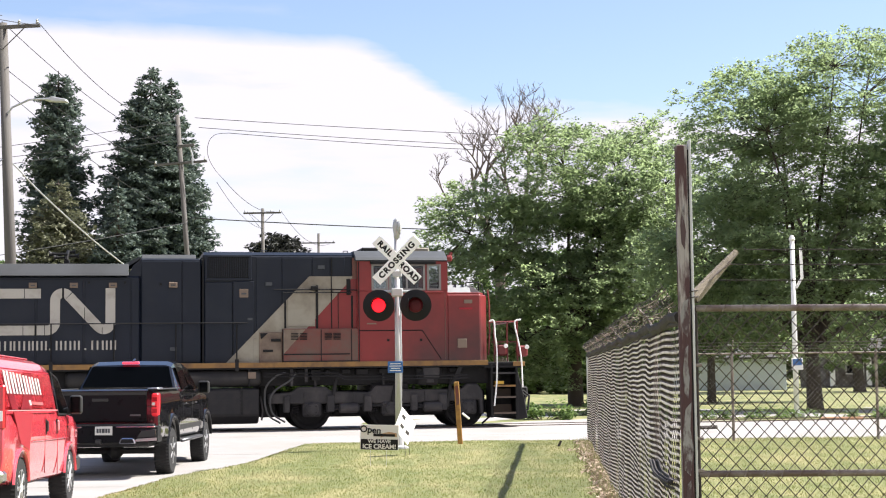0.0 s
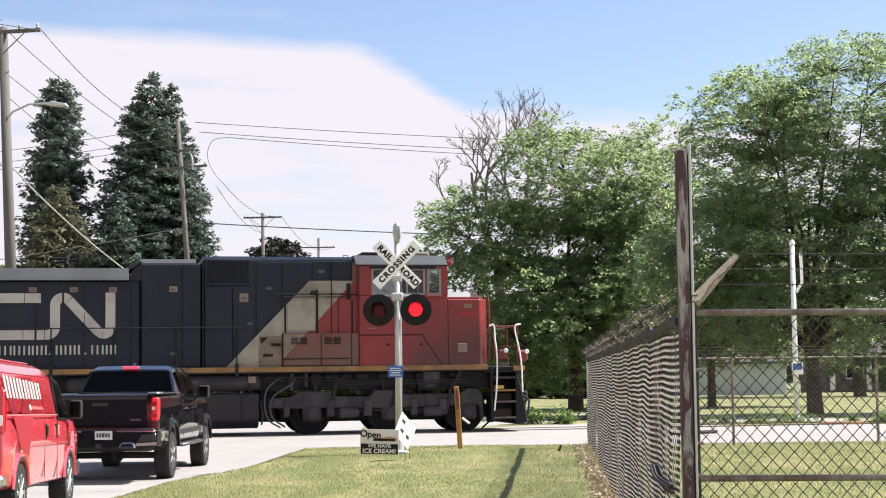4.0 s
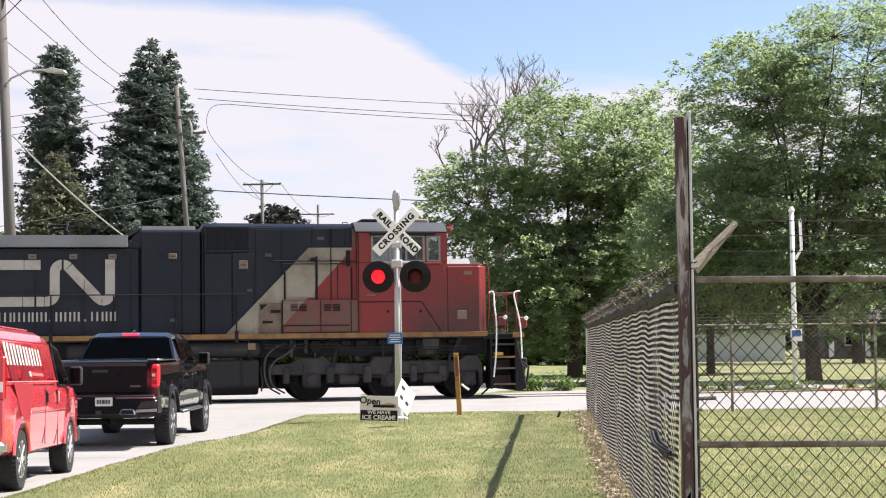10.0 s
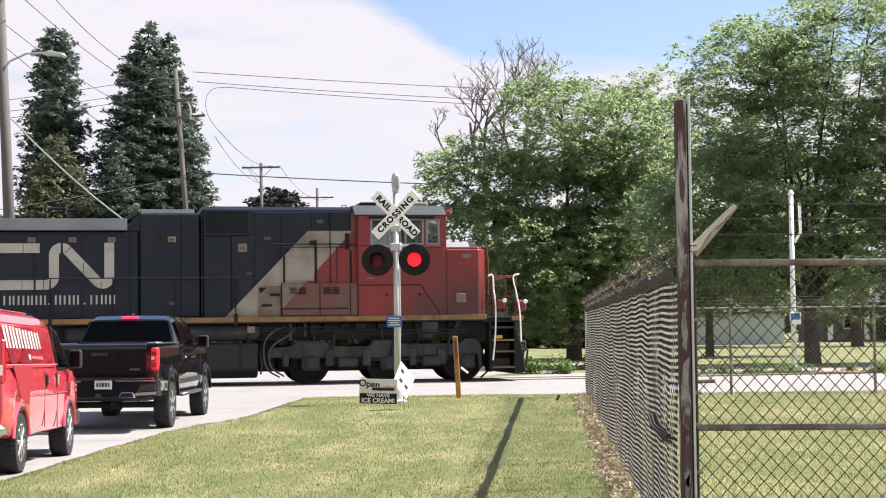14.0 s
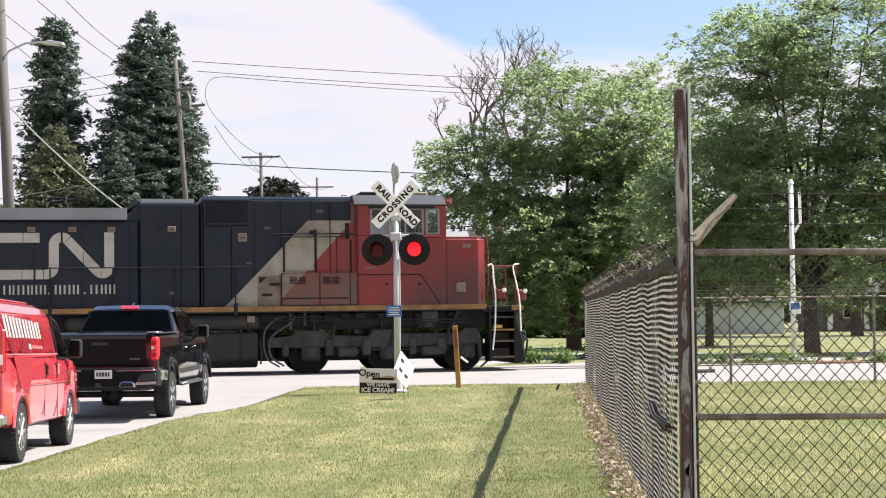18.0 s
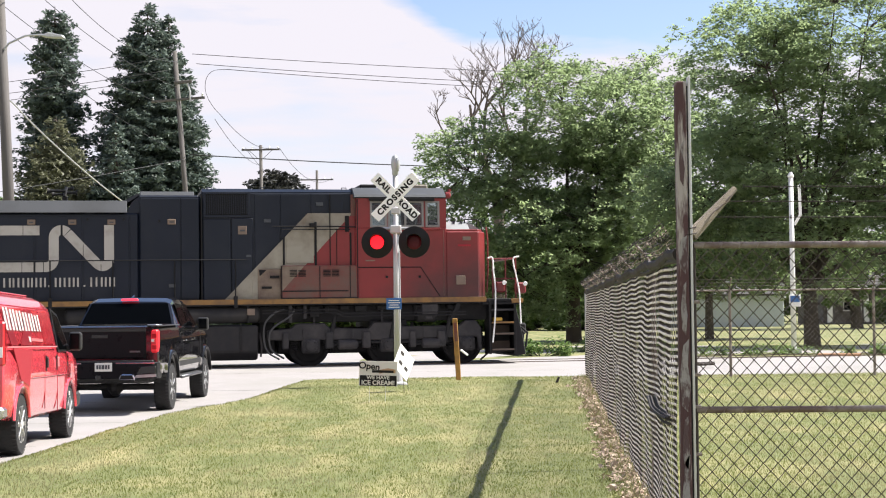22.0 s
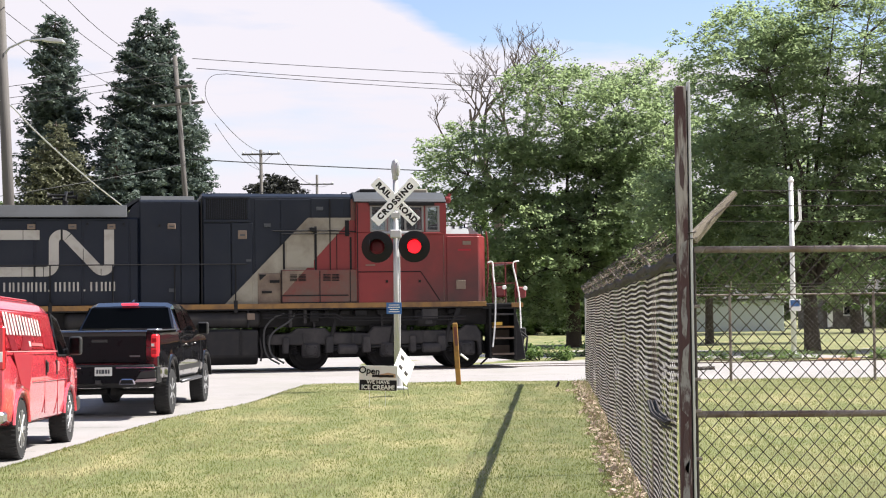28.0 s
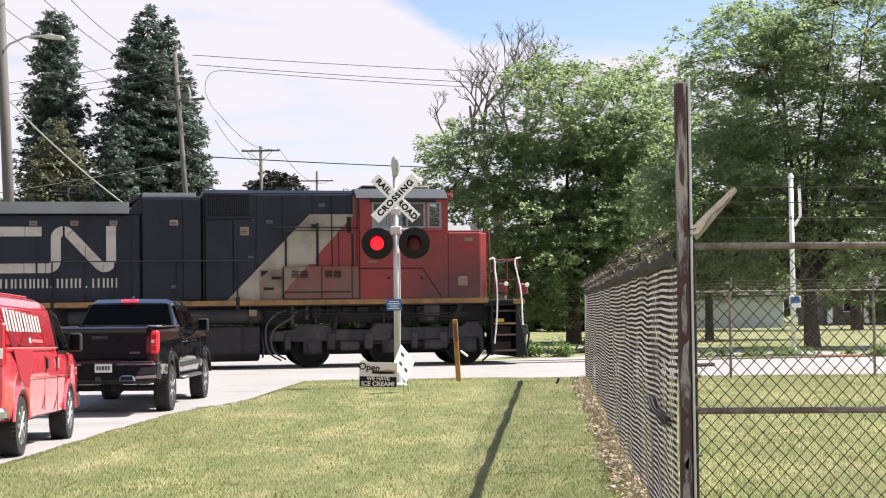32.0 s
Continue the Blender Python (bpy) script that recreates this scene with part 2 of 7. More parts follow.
M_PLATE = mat("tan_plate", (0.17, 0.125, 0.095), 0.7, var=0.2)
M_EMB = mat("emblem_cream", (0.40, 0.38, 0.345), 0.55, var=0.12, scale=2, second=(0.27, 0.245, 0.21), sec_scale=2.2, sec_at=0.62)
M_RUST = mat("rust", (0.11, 0.072, 0.062), 0.5, var=0.4, scale=9, second=(0.27, 0.235, 0.215), sec_scale=5, sec_at=0.53, bump=0.3, bscale=50, spec=0.7)
M_WIRE = mat("old_wire", (0.66, 0.62, 0.60), 0.5, 0.2, var=0.3, scale=9, second=(0.20, 0.15, 0.14), sec_scale=3, sec_at=0.60)
M_GATEW = mat("gate_wire", (0.10, 0.088, 0.072), 0.42, 0.5, var=0.4, scale=9, second=(0.045, 0.036, 0.034), sec_scale=6, sec_at=0.5)
M_TWIRE = mat("tan_wire", (0.30, 0.245, 0.205), 0.7, 0.1, var=0.35, scale=11)
M_WIRED = mat("dark_wire", (0.045, 0.036, 0.034), 0.7, 0.3, var=0.3, scale=9)
M_WOODP = mat("pole_wood", (0.115, 0.108, 0.104), 0.9, var=0.3, scale=3, stretch=(4, 4, 0.3), bump=0.4, bscale=12, second=(0.09, 0.08, 0.072), sec_scale=1.5, sec_at=0.6)
M_CABLE = mat("cable", (0.025, 0.025, 0.027), 0.7, var=0.1)
M_BAND = mat("dark_band", (0.032, 0.027, 0.026), 0.8, var=0.4, scale=9)
M_YPOST = mat("yellow_stake", (0.34, 0.185, 0.045), 0.75, var=0.3, scale=8, second=(0.13, 0.06, 0.035), sec_scale=5, sec_at=0.58)
M_BLUE = mat("blue_sign", (0.03, 0.12, 0.34), 0.5, var=0.1)
M_SIGNBG = mat("sign_board", (0.60, 0.60, 0.57), 0.5, var=0.06)
M_TAN = mat("tan_bar", (0.40, 0.26, 0.14), 0.5, var=0.1)
M_BARK = mat("bark", (0.055, 0.043, 0.034), 0.95, var=0.4, scale=5, stretch=(3, 3, 0.5), bump=0.8, bscale=14)
M_DEADW = mat("dead_bark", (0.125, 0.10, 0.088), 0.95, var=0.3, scale=4, bump=0.4, bscale=14)
M_LEAF = leafy("locust_leaf", (0.20, 0.262, 0.150), (0.345, 0.43, 0.20), 0.80, 0.5, 0.3)
M_LEAFD = leafy("maple_leaf", (0.022, 0.026, 0.022), (0.075, 0.075, 0.07), 0.25)
M_SPRUCE = leafy("spruce_needle", (0.044, 0.070, 0.061), (0.18, 0.225, 0.19), 0.25, 1.1)
M_SPRUCEB = leafy("spruce_sparse", (0.075, 0.088, 0.056), (0.21, 0.215, 0.135), 0.3, 0.8)
M_BUSH = leafy("bush_leaf", (0.065, 0.115, 0.034), (0.19, 0.28, 0.085), 0.5, 0.9)
M_BLADE = leafy("grass_blade", (0.108, 0.138, 0.034), (0.305, 0.318, 0.106), 0.5, 4.0, 0.25)
M_STRAW = leafy("dry_blade", (0.23, 0.215, 0.105), (0.36, 0.335, 0.19), 0.5, 5.0, 0.2)
M_SIDING = mat("white_siding", (0.56, 0.62, 0.70), 0.7, var=0.06, scale=2)
# brown siding colour kept dark in place of shade under the porch
M_DIMWALL = mat("porch_shade_siding", (0.10, 0.088, 0.082), 0.8, var=0.25, scale=2)
M_ROOF = mat("shingle", (0.055, 0.052, 0.05), 0.9, var=0.25, scale=6)
M_BELL = mat("bell_grey", (0.42, 0.43, 0.44), 0.5, 0.4, var=0.12)
M_LENSOFF = mat("lens_off", (0.085, 0.005, 0.013), 0.45, var=0.15, spec=0.25)
M_LIT = glow("lit_red_lens", (1.0, 0.005, 0.013), 1.15)
M_ORANGE = mat("orange_pipe", (0.42, 0.23, 0.12), 0.7, var=0.2)

# ---- mesh helpers ----


def mesh_of(name, bm, material, smooth=False):
    me = bpy.data.meshes.new(name)
    bm.normal_update()
    bm.to_mesh(me)
    bm.free()
    for m in (material if isinstance(material, (list, tuple)) else [material]):
        me.materials.append(m)
    if smooth:
        me.polygons.foreach_set("use_smooth", [True] * len(me.polygons))
    return me


def part(name, bm, material, parent, label="", smooth=False):
    ob = new(name, mesh_of(name, bm, material, smooth))
    ob.parent = parent
    if label:
        tagged(ob, label)
    return ob


def thing(name, m, label, category, group=""):
    ob = new(name)
    ob.empty_display_size = 0.2
    ob.matrix_basis = m
    return tagged(ob, label, category, group)


def solo(name, bm, material, label="", category="", group="", kind="", smooth=False):
    return tagged(new(name, mesh_of(name, bm, material, smooth)), label, category, group, kind)


def raw(name, verts, faces, material, smooth=False):
    me = bpy.data.meshes.new(name)
    me.from_pydata(verts, [], faces)
    me.update()
    me.materials.append(material)
    if smooth:
        me.polygons.foreach_set("use_smooth", [True] * len(me.polygons))
    return new(name, me)


def box(x0, y0, z0, x1, y1, z1, bevel=0.0, bm=None, seg=1):
    """A box between two corners, with rounded edges."""
    b = bmesh.new()
    bmesh.ops.create_cube(b, size=1)
    bmesh.ops.scale(b, vec=(abs(x1 - x0), abs(y1 - y0), abs(z1 - z0)), verts=b.verts)
    bmesh.ops.translate(b, vec=((x0 + x1) / 2, (y0 + y1) / 2, (z0 + z1) / 2), verts=b.verts)
    if bevel:
        bmesh.ops.bevel(b, geom=b.edges[:], offset=bevel, segments=seg, profile=0.5, affect="EDGES")
    return join(bm, b)


def join(bm, b):
    if bm is None:
        return b
    me = bpy.data.meshes.new("tmp")
    b.to_mesh(me)
    b.free()
    bm.from_mesh(me)
    bpy.data.meshes.remove(me)
    return bm


def rod(p0, p1, r0, r1=None, n=10, bm=None, caps=True):
    """A round bar from p0 to p1, tapered from r0 to r1."""
    bm = bm or bmesh.new()
    p0, p1 = Vector(p0), Vector(p1)
    r1 = r0 if r1 is None else r1
    q = (p1 - p0).to_track_quat("Z", "Y")
    rings = []
    for p, r in ((p0, r0), (p1, r1)):
        rings.append([bm.verts.new(p + q @ Vector((r * math.cos(2 * math.pi * i / n), r * math.sin(2 * math.pi * i / n), 0))) for i in range(n)])
    for i in range(n):
        bm.faces.new((rings[0][i], rings[0][(i + 1) % n], rings[1][(i + 1) % n], rings[1][i]))
    if caps:
        bm.faces.new(rings[0][::-1])
        bm.faces.new(rings[1])
    return bm


def tube(points, r, n=6, bm=None):
    """A bent bar along points; r is a number or one for each point."""
    bm = bm or bmesh.new()
    pts = [Vector(p) for p in points]
    rs = r if isinstance(r, (list, tuple)) else [r] * len(pts)
    rings, q, last = [], None, None
    for i, p in enumerate(pts):
        d = (pts[min(i + 1, len(pts) - 1)] - pts[max(i - 1, 0)]).normalized()
        q = d.to_track_quat("Z", "Y") if q is None else last.rotation_difference(d) @ q
        last = d
        rings.append([bm.verts.new(p + q @ Vector((rs[i] * math.cos(2 * math.pi * k / n), rs[i] * math.sin(2 * math.pi * k / n), 0))) for k in range(n)])
    for u, v in zip(rings, rings[1:]):
        for k in range(n):
            bm.faces.new((u[k], u[(k + 1) % n], v[(k + 1) % n], v[k]))
    bm.faces.new(rings[0][::-1])
    bm.faces.new(rings[-1])
    return bm


def bend(points, n=5):
    """More points on a smooth run through the given ones."""
    p = [Vector(q) for q in points]
    p = [2 * p[0] - p[1]] + p + [2 * p[-1] - p[-2]]
    out = []
    for a, b, c, d in zip(p, p[1:], p[2:], p[3:]):
        for i in range(n):
            u = i / n
            out.append(0.5 * (2 * b + (c - a) * u + (2 * a - 5 * b + 4 * c - d) * u * u + (3 * b - a - 3 * c + d) * u ** 3))
    return out + [p[-2]]


def slab(outline, axis, a, b, bm=None, bevel=0.0):
    """A flat outline (pairs) drawn out along axis from a to b. Pairs: (y, z) for x, (x, z) for y, (x, y) for z."""
    bb = bmesh.new()
    mk = {"x": lambda p, d: (d, p[0], p[1]), "y": lambda p, d: (p[0], d, p[1]), "z": lambda p, d: (p[0], p[1], d)}[axis]
    va = [bb.verts.new(mk(p, a)) for p in outline]
    vb = [bb.verts.new(mk(p, b)) for p in outline]
    n = len(outline)
    bb.faces.new(va)
    bb.faces.new(vb[::-1])
    for i in range(n):
        bb.faces.new((va[i], vb[i], vb[(i + 1) % n], va[(i + 1) % n]))
    bmesh.ops.recalc_face_normals(bb, faces=bb.faces[:])
    if bevel:
        bmesh.ops.bevel(bb, geom=bb.edges[:], offset=bevel, segments=1, profile=0.5, affect="EDGES")
    return join(bm, bb)


def lathe(profile, p, axis="x", n=28, bm=None):
    """A turned body: profile pairs (radius, along), about an axis through p."""
    bm = bm or bmesh.new()
    p = Vector(p)
    mk = {"x": lambda r, d, a: (d, r * math.cos(a), r * math.sin(a)), "y": lambda r, d, a: (r * math.cos(a), d, r * math.sin(a)),
          "z": lambda r, d, a: (r * math.cos(a), r * math.sin(a), d)}[axis]
    rings = [[bm.verts.new(p + Vector(mk(r, d, 2 * math.pi * k / n))) for k in range(n)] for r, d in profile]
    fs = []
    for a, b in zip(rings, rings[1:]):
        for k in range(n):
            fs.append(bm.faces.new((a[k], a[(k + 1) % n], b[(k + 1) % n], b[k])))
    fs.append(bm.faces.new(rings[0][::-1]))
    fs.append(bm.faces.new(rings[-1]))
    bmesh.ops.recalc_face_normals(bm, faces=fs)
    return bm


def loft(ys, ring, bm=None):
    """A body drawn along y: ring(y) gives the half outline (x, z) from the bottom to the top middle."""
    bm = bm or bmesh.new()
    rings = []
    for y in ys:
        h = ring(y)
        full = [(x, z) for x, z in h] + [(-x, z) for x, z in reversed(h)]
        rings.append([bm.verts.new((x, y, z)) for x, z in full])
    n = len(rings[0])
    fs = []
    for a, b in zip(rings, rings[1:]):
        for k in range(n):
            fs.append(bm.faces.new((a[k], a[(k + 1) % n], b[(k + 1) % n], b[k])))
    fs.append(bm.faces.new(rings[0][::-1]))
    fs.append(bm.faces.new(rings[-1]))
    bmesh.ops.recalc_face_normals(bm, faces=fs)
    return bm


def lerp_keys(keys, y):
    """A value between keyed pairs (place, value)."""
    if y <= keys[0][0]:
        return keys[0][1]
    for (a, va), (b, vb) in zip(keys, keys[1:]):
        if y <= b:
            return va + (vb - va) * (y - a) / (b - a)
    return keys[-1][1]


def smooth(a, b, x):
    t = min(1.0, max(0.0, (x - a) / (b - a)))
    return t * t * (3 - 2 * t)


def lettering(name, text, size, m, material, parent, depth=0.003, squeeze=1.0, bold=0.0, space=1.0):
    """Raised letters in the built-in font, centred on m, facing its local z."""
    cu = bpy.data.curves.new("tmp_text", "FONT")
    cu.body, cu.size, cu.extrude, cu.offset = text, size, depth, bold
    cu.align_x, cu.align_y, cu.space_character = "CENTER", "CENTER", space
    tmp = bpy.data.objects.new("tmp_text", cu)
    me = bpy.data.meshes.new_from_object(tmp)
    bpy.data.objects.remove(tmp)
    bpy.data.curves.remove(cu)
    me.transform(m @ Matrix.Diagonal((squeeze, 1, 1, 1)))
    me.materials.append(material)
    ob = new(name, me)
    ob.parent = parent
    return ob

# ---- the lie of the land ----
LAWN_EDGE = ((0, -6.2), (14, -5.72), (18.4, -5.27), (20.8, -5.14), (22.2, -5.0), (23.4, -4.84), (25.2, -4.34), (26.6, -4.05), (28.4, -3.88), (31.4, -3.82), (32.6, -3.6), (33.6, -3.2), (35, -2.8), (60, -2.8))


ROAD_FALL = ((0, -0.10), (19.4, -0.13), (22.8, -0.21), (28.2, -0.15), (32.2, -0.14), (34.2, -0.02), (36.6, 0.12), (44, 0.15))


def road_z(x, y):
    return (lerp_keys(ROAD_FALL, y - 0.7) + lerp_keys(ROAD_FALL, y) + lerp_keys(ROAD_FALL, y + 0.7)) / 3


def lawn_z(x, y):
    z = 0.16 * smooth(13, 30, y) - 0.05 * smooth(31, 35, y) + 0.04 * smooth(38, 46, y) + 0.1 * smooth(50, 110, y)
    return z + 0.02 * noise.noise((x * 0.45, y * 0.35, 0.3))


def into_lawn(x, y):
    """Metres from the nearest edge of a roadway into the grass (negative on the roadway)."""
    near = min(x - lerp_keys(LAWN_EDGE, y), 34.5 - y)
    a, b = x - lerp_keys(LAWN_EDGE, y), 34.5 - y
    if a < 1.8 and b < 1.8:
        near = 1.8 - math.hypot(1.8 - a, 1.8 - b)
    far = min(y - (43.9 - 0.2 * max(0.0, x - 3.0)), x + 2.8) if y > 38 else -5
    west = max(-13.0 - x, -5)
    return max(near, far, west) + 0.10 * noise.noise((x * 1.7, y * 1.7, 5.0)) + 0.05 * noise.noise((x * 6, y * 6, 2.0))


def ground_z(x, y):
    d = into_lawn(x, y)
    r = road_z(x, y)
    return r - 0.08 + (lawn_z(x, y) - r + 0.08) * smooth(-0.12, 0.9 if y < 33 else 0.45, d)


def axis_steps(bands):
    out = []
    for a, b, st in bands:
        n = max(1, round((b - a) / st))
        out += [a + (b - a) * i / n for i in range(n)]
    return out + [bands[-1][1]]


def sheet(name, xs, ys, zf, material, kind_label, **kw):
    verts = [(x, y, zf(x, y)) for y in ys for x in xs]
    w = len(xs)
    faces = [(j * w + i, j * w + i + 1, (j + 1) * w + i + 1, (j + 1) * w + i) for j in range(len(ys) - 1) for i in range(w - 1)]
    return tagged(raw(name, verts, faces, material, True), kind_label, kind="structure", **kw)


sheet("ground", axis_steps(((-2500, -300, 400), (-300, -40, 30), (-40, -14, 2), (-14, -6.5, 0.5), (-6.5, -2, 0.12), (-2, 4, 0.25), (4, 16, 0.5), (16, 60, 4), (60, 300, 40), (300, 2500, 400))),
      axis_steps(((-2500, -100, 400), (-100, 0, 20), (0, 10, 1.0), (10, 33, 0.2), (33, 46, 0.13), (46, 70, 1.5), (70, 200, 13), (200, 2500, 300))),
      ground_z, M_GRASS, "mown lawn with dry straw-coloured patches")
sheet("road", axis_steps(((-13.5, 24, 0.75),)), axis_steps(((-6, 60, 0.75),)), road_z, M_CONC, "pale worn concrete road and side street")



def seam(pts, w):
    v, f = [], []
    for i, (x, y) in enumerate(pts):
        n = Vector(pts[min(i + 1, len(pts) - 1)]) - Vector(pts[max(i - 1, 0)])
        n = Vector((-n.y, n.x)).normalized() * w * (0.6 + 0.6 * random.random())
        for s in (1, -1):
            v.append((x + n.x * s, y + n.y * s, road_z(x, y) + 0.004))
        if i:
            f.append((2 * i - 2, 2 * i - 1, 2 * i + 1, 2 * i))
    return tagged(raw("road_seam", v, f, M_CABLE), "dark tar seam in the concrete road", kind="structure")


for y0, x0, x1 in ((33.2, -5.2, -3.9), (30.4, -9.5, -5.0), (25.3, -11.5, -5.2), (20.6, -11.5, -5.4), (37.2, -9.5, 9.5)):
    seam([(x0 + (x1 - x0) * i / 24, y0 + 0.05 * noise.noise((i * 0.7, y0, 0))) for i in range(25)], 0.012)
seam([(-8.7 + 0.06 * noise.noise((i * 0.5, 1, 0)), 12 + i * 0.8) for i in range(34)], 0.012)

# ---- track, all but level ----
T_ANG, T_CLIMB = math.degrees(math.atan2(0.209, 0.978)), -0.15
SIDE_P = Vector((1.12, 41.48, 0.16))
ALONG = Vector((0.978, 0.209, 0))
ACROSS = Vector((-0.209, 0.978, 0))
TRACK_P = SIDE_P + ACROSS * 1.5
TRACK_M = Matrix.Translation(TRACK_P) @ pose(0, 0, 0, 0, T_CLIMB, T_ANG)


def track():
    t = thing("railway_track", TRACK_M, "rusty steel rails on dark timber ties across the road", "track")
    prof = ((-0.07, -0.17), (0.07, -0.17), (0.07, -0.155), (0.012, -0.13), (0.012, -0.045), (0.036, -0.035), (0.036, 0), (-0.036, 0), (-0.036, -0.035), (-0.012, -0.045), (-0.012, -0.13), (-0.07, -0.155))
    for side in (-0.755, 0.755):
        part("rail", slab([(a + side, b) for a, b in prof], "x", -32, 26), M_RAIL, t)
    me = None
    for i in range(44):
        x = 2.6 + i * 0.53
        if me is None:
            me = mesh_of("tie", box(-0.11, -1.28, -0.34, 0.11, 1.28, -0.16, 0.015), M_TIE)
        ob = new("tie", me)
        ob.parent, ob.location = t, (x, 0, 0)
    v, f = [], []
    xs = axis_steps(((3.4, 26, 0.12),))
    ys = axis_steps(((-2.3, 2.3, 0.12),))
    for x in xs:
        for y in ys:
            e = max(0.0, abs(y) - 1.45)
            v.append((x, y, -0.22 - e * 0.28 + 0.035 * noise.noise((x * 7, y * 7, 1)) + 0.02 * noise.noise((x * 17, y * 17, 4))))
    w = len(ys)
    for i in range(len(xs) - 1):
        for j in range(w - 1):
            f.append((i * w + j, (i + 1) * w + j, (i + 1) * w + j + 1, i * w + j + 1))
    b = raw("ballast", v, f, M_BALLAST)
    b.parent = t
    tagged(b, "bed of tan crushed stone", kind="stuff")


track()

# ---- locomotive ----
LOCO = thing("locomotive", TRACK_M, "black, cream and red diesel locomotive with dusty running gear", "locomotive")
WHEELS = []
HW = 1.5     # half width of the deck
HH = 1.3     # half width of the hood


def loco():
    L = LOCO
    # frame and deck
    part("deck", box(-20.6, -HW, 1.60, 0.95, HW, 1.72, 0.015), M_LUNDER, L)
    frame_ob = part("underframe", box(-20.2, -1.15, 1.15, 0.5, 1.15, 1.60, 0.02), M_LUNDER, L)
    for s in (-1, 1):
        part("sill_stripe", box(-20.4, s * HW, 1.64, 0.05, s * (HW + 0.016), 1.77, 0.004), M_LYEL, L, "worn yellow edge stripe")
    # long hood in its sections
    part("hood", box(-7.45, -HH, 1.72, -3.42, HH, 4.58, 0.05), M_LBLACK, L)
    part("hood_roof", slab([(-HH + 0.02, 4.57), (-HH + 0.24, 4.66), (HH - 0.24, 4.66), (HH - 0.02, 4.57)], "x", -7.43, -3.46), M_LBLACK, L)
    part("mid_hood", box(-9.05, -HH + 0.01, 1.72, -7.49, HH - 0.01, 4.48, 0.05), M_LBLACK, L)
    part("mid_roof", slab([(-1.12, 4.47), (-0.95, 4.60), (0.95, 4.60), (1.12, 4.47)], "x", -9.0, -7.62, bevel=0.01), M_CAP, L, "dull grey roof plate")
    part("rear_hood", box(-20.0, -HH, 1.72, -9.05, HH, 4.02, 0.04), M_LBLACK, L)
    part("shoulder", slab([(-9.36, 4.02), (-9.22, 4.3), (-9.02, 4.46), (-9.02, 4.02)], "y", -HH + 0.04, HH - 0.04), M_LBLACK, L)
    part("roof_ramp", slab([(-9.42, 4.36), (-9.05, 4.56), (-9.02, 4.50), (-9.36, 4.28)], "y", -0.95, 0.95), M_CAP, L)
    part("radiator_cap", slab([(-1.44, 4.02), (-1.39, 4.10), (-1.22, 4.34), (1.22, 4.34), (1.39, 4.10), (1.44, 4.02)], "x", -19.6, -9.34, bevel=0.01), M_CAP, L, "flared grey radiator cap")
    part("roof_dome", box(-7.2, -0.7, 4.66, -6.1, 0.7, 4.70, 0.02), M_LBLACK, L)
    for x in (-5.6, -4.9, -4.2):
        part("roof_hatch", box(x, -0.55, 4.66, x + 0.55, 0.55, 4.69, 0.01), M_LBLACK, L)
    for x in (-7.3, -5.9, -3.75):
        part("lift_lug", tube(((x, -1.05, 4.60), (x, -1.05, 4.70), (x + 0.12, -1.05, 4.70), (x + 0.12, -1.05, 4.60)), 0.014, 5), M_LBLACK, L)
    # grille high on the side
    g = part("intake_grille", box(-7.38, -HH - 0.012, 3.93, -6.22, -HH, 4.60 - 0.06, 0.006), M_BLACKP, L)
    for i in range(19):
        x = -7.31 + i * 0.0565
        part("slat", box(x, -HH - 0.035, 3.99, x + 0.02, -HH - 0.012, 4.49), M_LBLACK, g)
    for a, b, c, d in ((-7.40, 3.90, -6.20, 3.965), (-7.40, 4.51, -6.20, 4.56), (-7.40, 3.965, -7.34, 4.51), (-6.27, 3.965, -6.20, 4.51)):
        part("grille_frame", box(a, -HH - 0.05, b, c, -HH, d, 0.006), M_LBLACK, g)
    part("side_case", box(-7.40, -HH - 0.04, 1.74, -6.70, -HH, 3.86, 0.012), M_LBLACK, L)
    part("side_case", box(-6.68, -HH - 0.055, 1.74, -6.14, -HH, 3.88, 0.012), M_LBLACK, L)
    part("section_gap", box(-7.47, -HH + 0.0, 1.74, -7.43, -HH - 0.006, 4.5), M_BLACKP, L)
    # doors along the hood stand proud, with dark joints between them
    for a, b, z0, z1 in ((-9.0, -8.0, 1.80, 4.40), (-7.97, -7.52, 1.80, 4.40), (-6.08, -5.42, 1.80, 4.5), (-5.40, -4.63, 2.62, 4.5), (-4.60, -4.12, 2.62, 4.52), (-4.09, -3.75, 2.62, 4.52)):
        part("access_door", box(a, -HH - 0.02, z0, b, -HH, z1, 0.008), M_LBLACK, L)
    for i in range(8):
        a = -10.42 - i * 1.18
        part("access_door", box(a, -HH - 0.02, 1.78, a + 1.12, -HH, 3.94, 0.008), M_LBLACK, L)
    part("access_door", box(-9.26, -HH - 0.018, 1.78, -9.08, -HH, 3.94, 0.006), M_LBLACK, L)
    for x, z, w, h, m in ((-8.32, 3.72, 0.21, 0.14, M_PLATE), (-6.52, 3.46, 0.23, 0.22, M_PLATE), (-9.83, 3.72, 0.20, 0.13, M_PLATE), (-10.80, 3.72, 0.20, 0.13, M_PLATE),
                          (-11.81, 3.72, 0.20, 0.13, M_PLATE)):
        p = part("latch_plate", box(x, -HH - 0.065, z, x + w, -HH - 0.02, z + h, 0.01), m, L, "small weathered tan plate")
        part("latch", box(x + 0.05, -HH - 0.075, z + h * 0.35, x + w - 0.05, -HH - 0.062, z + h * 0.55), M_LGREY, p)
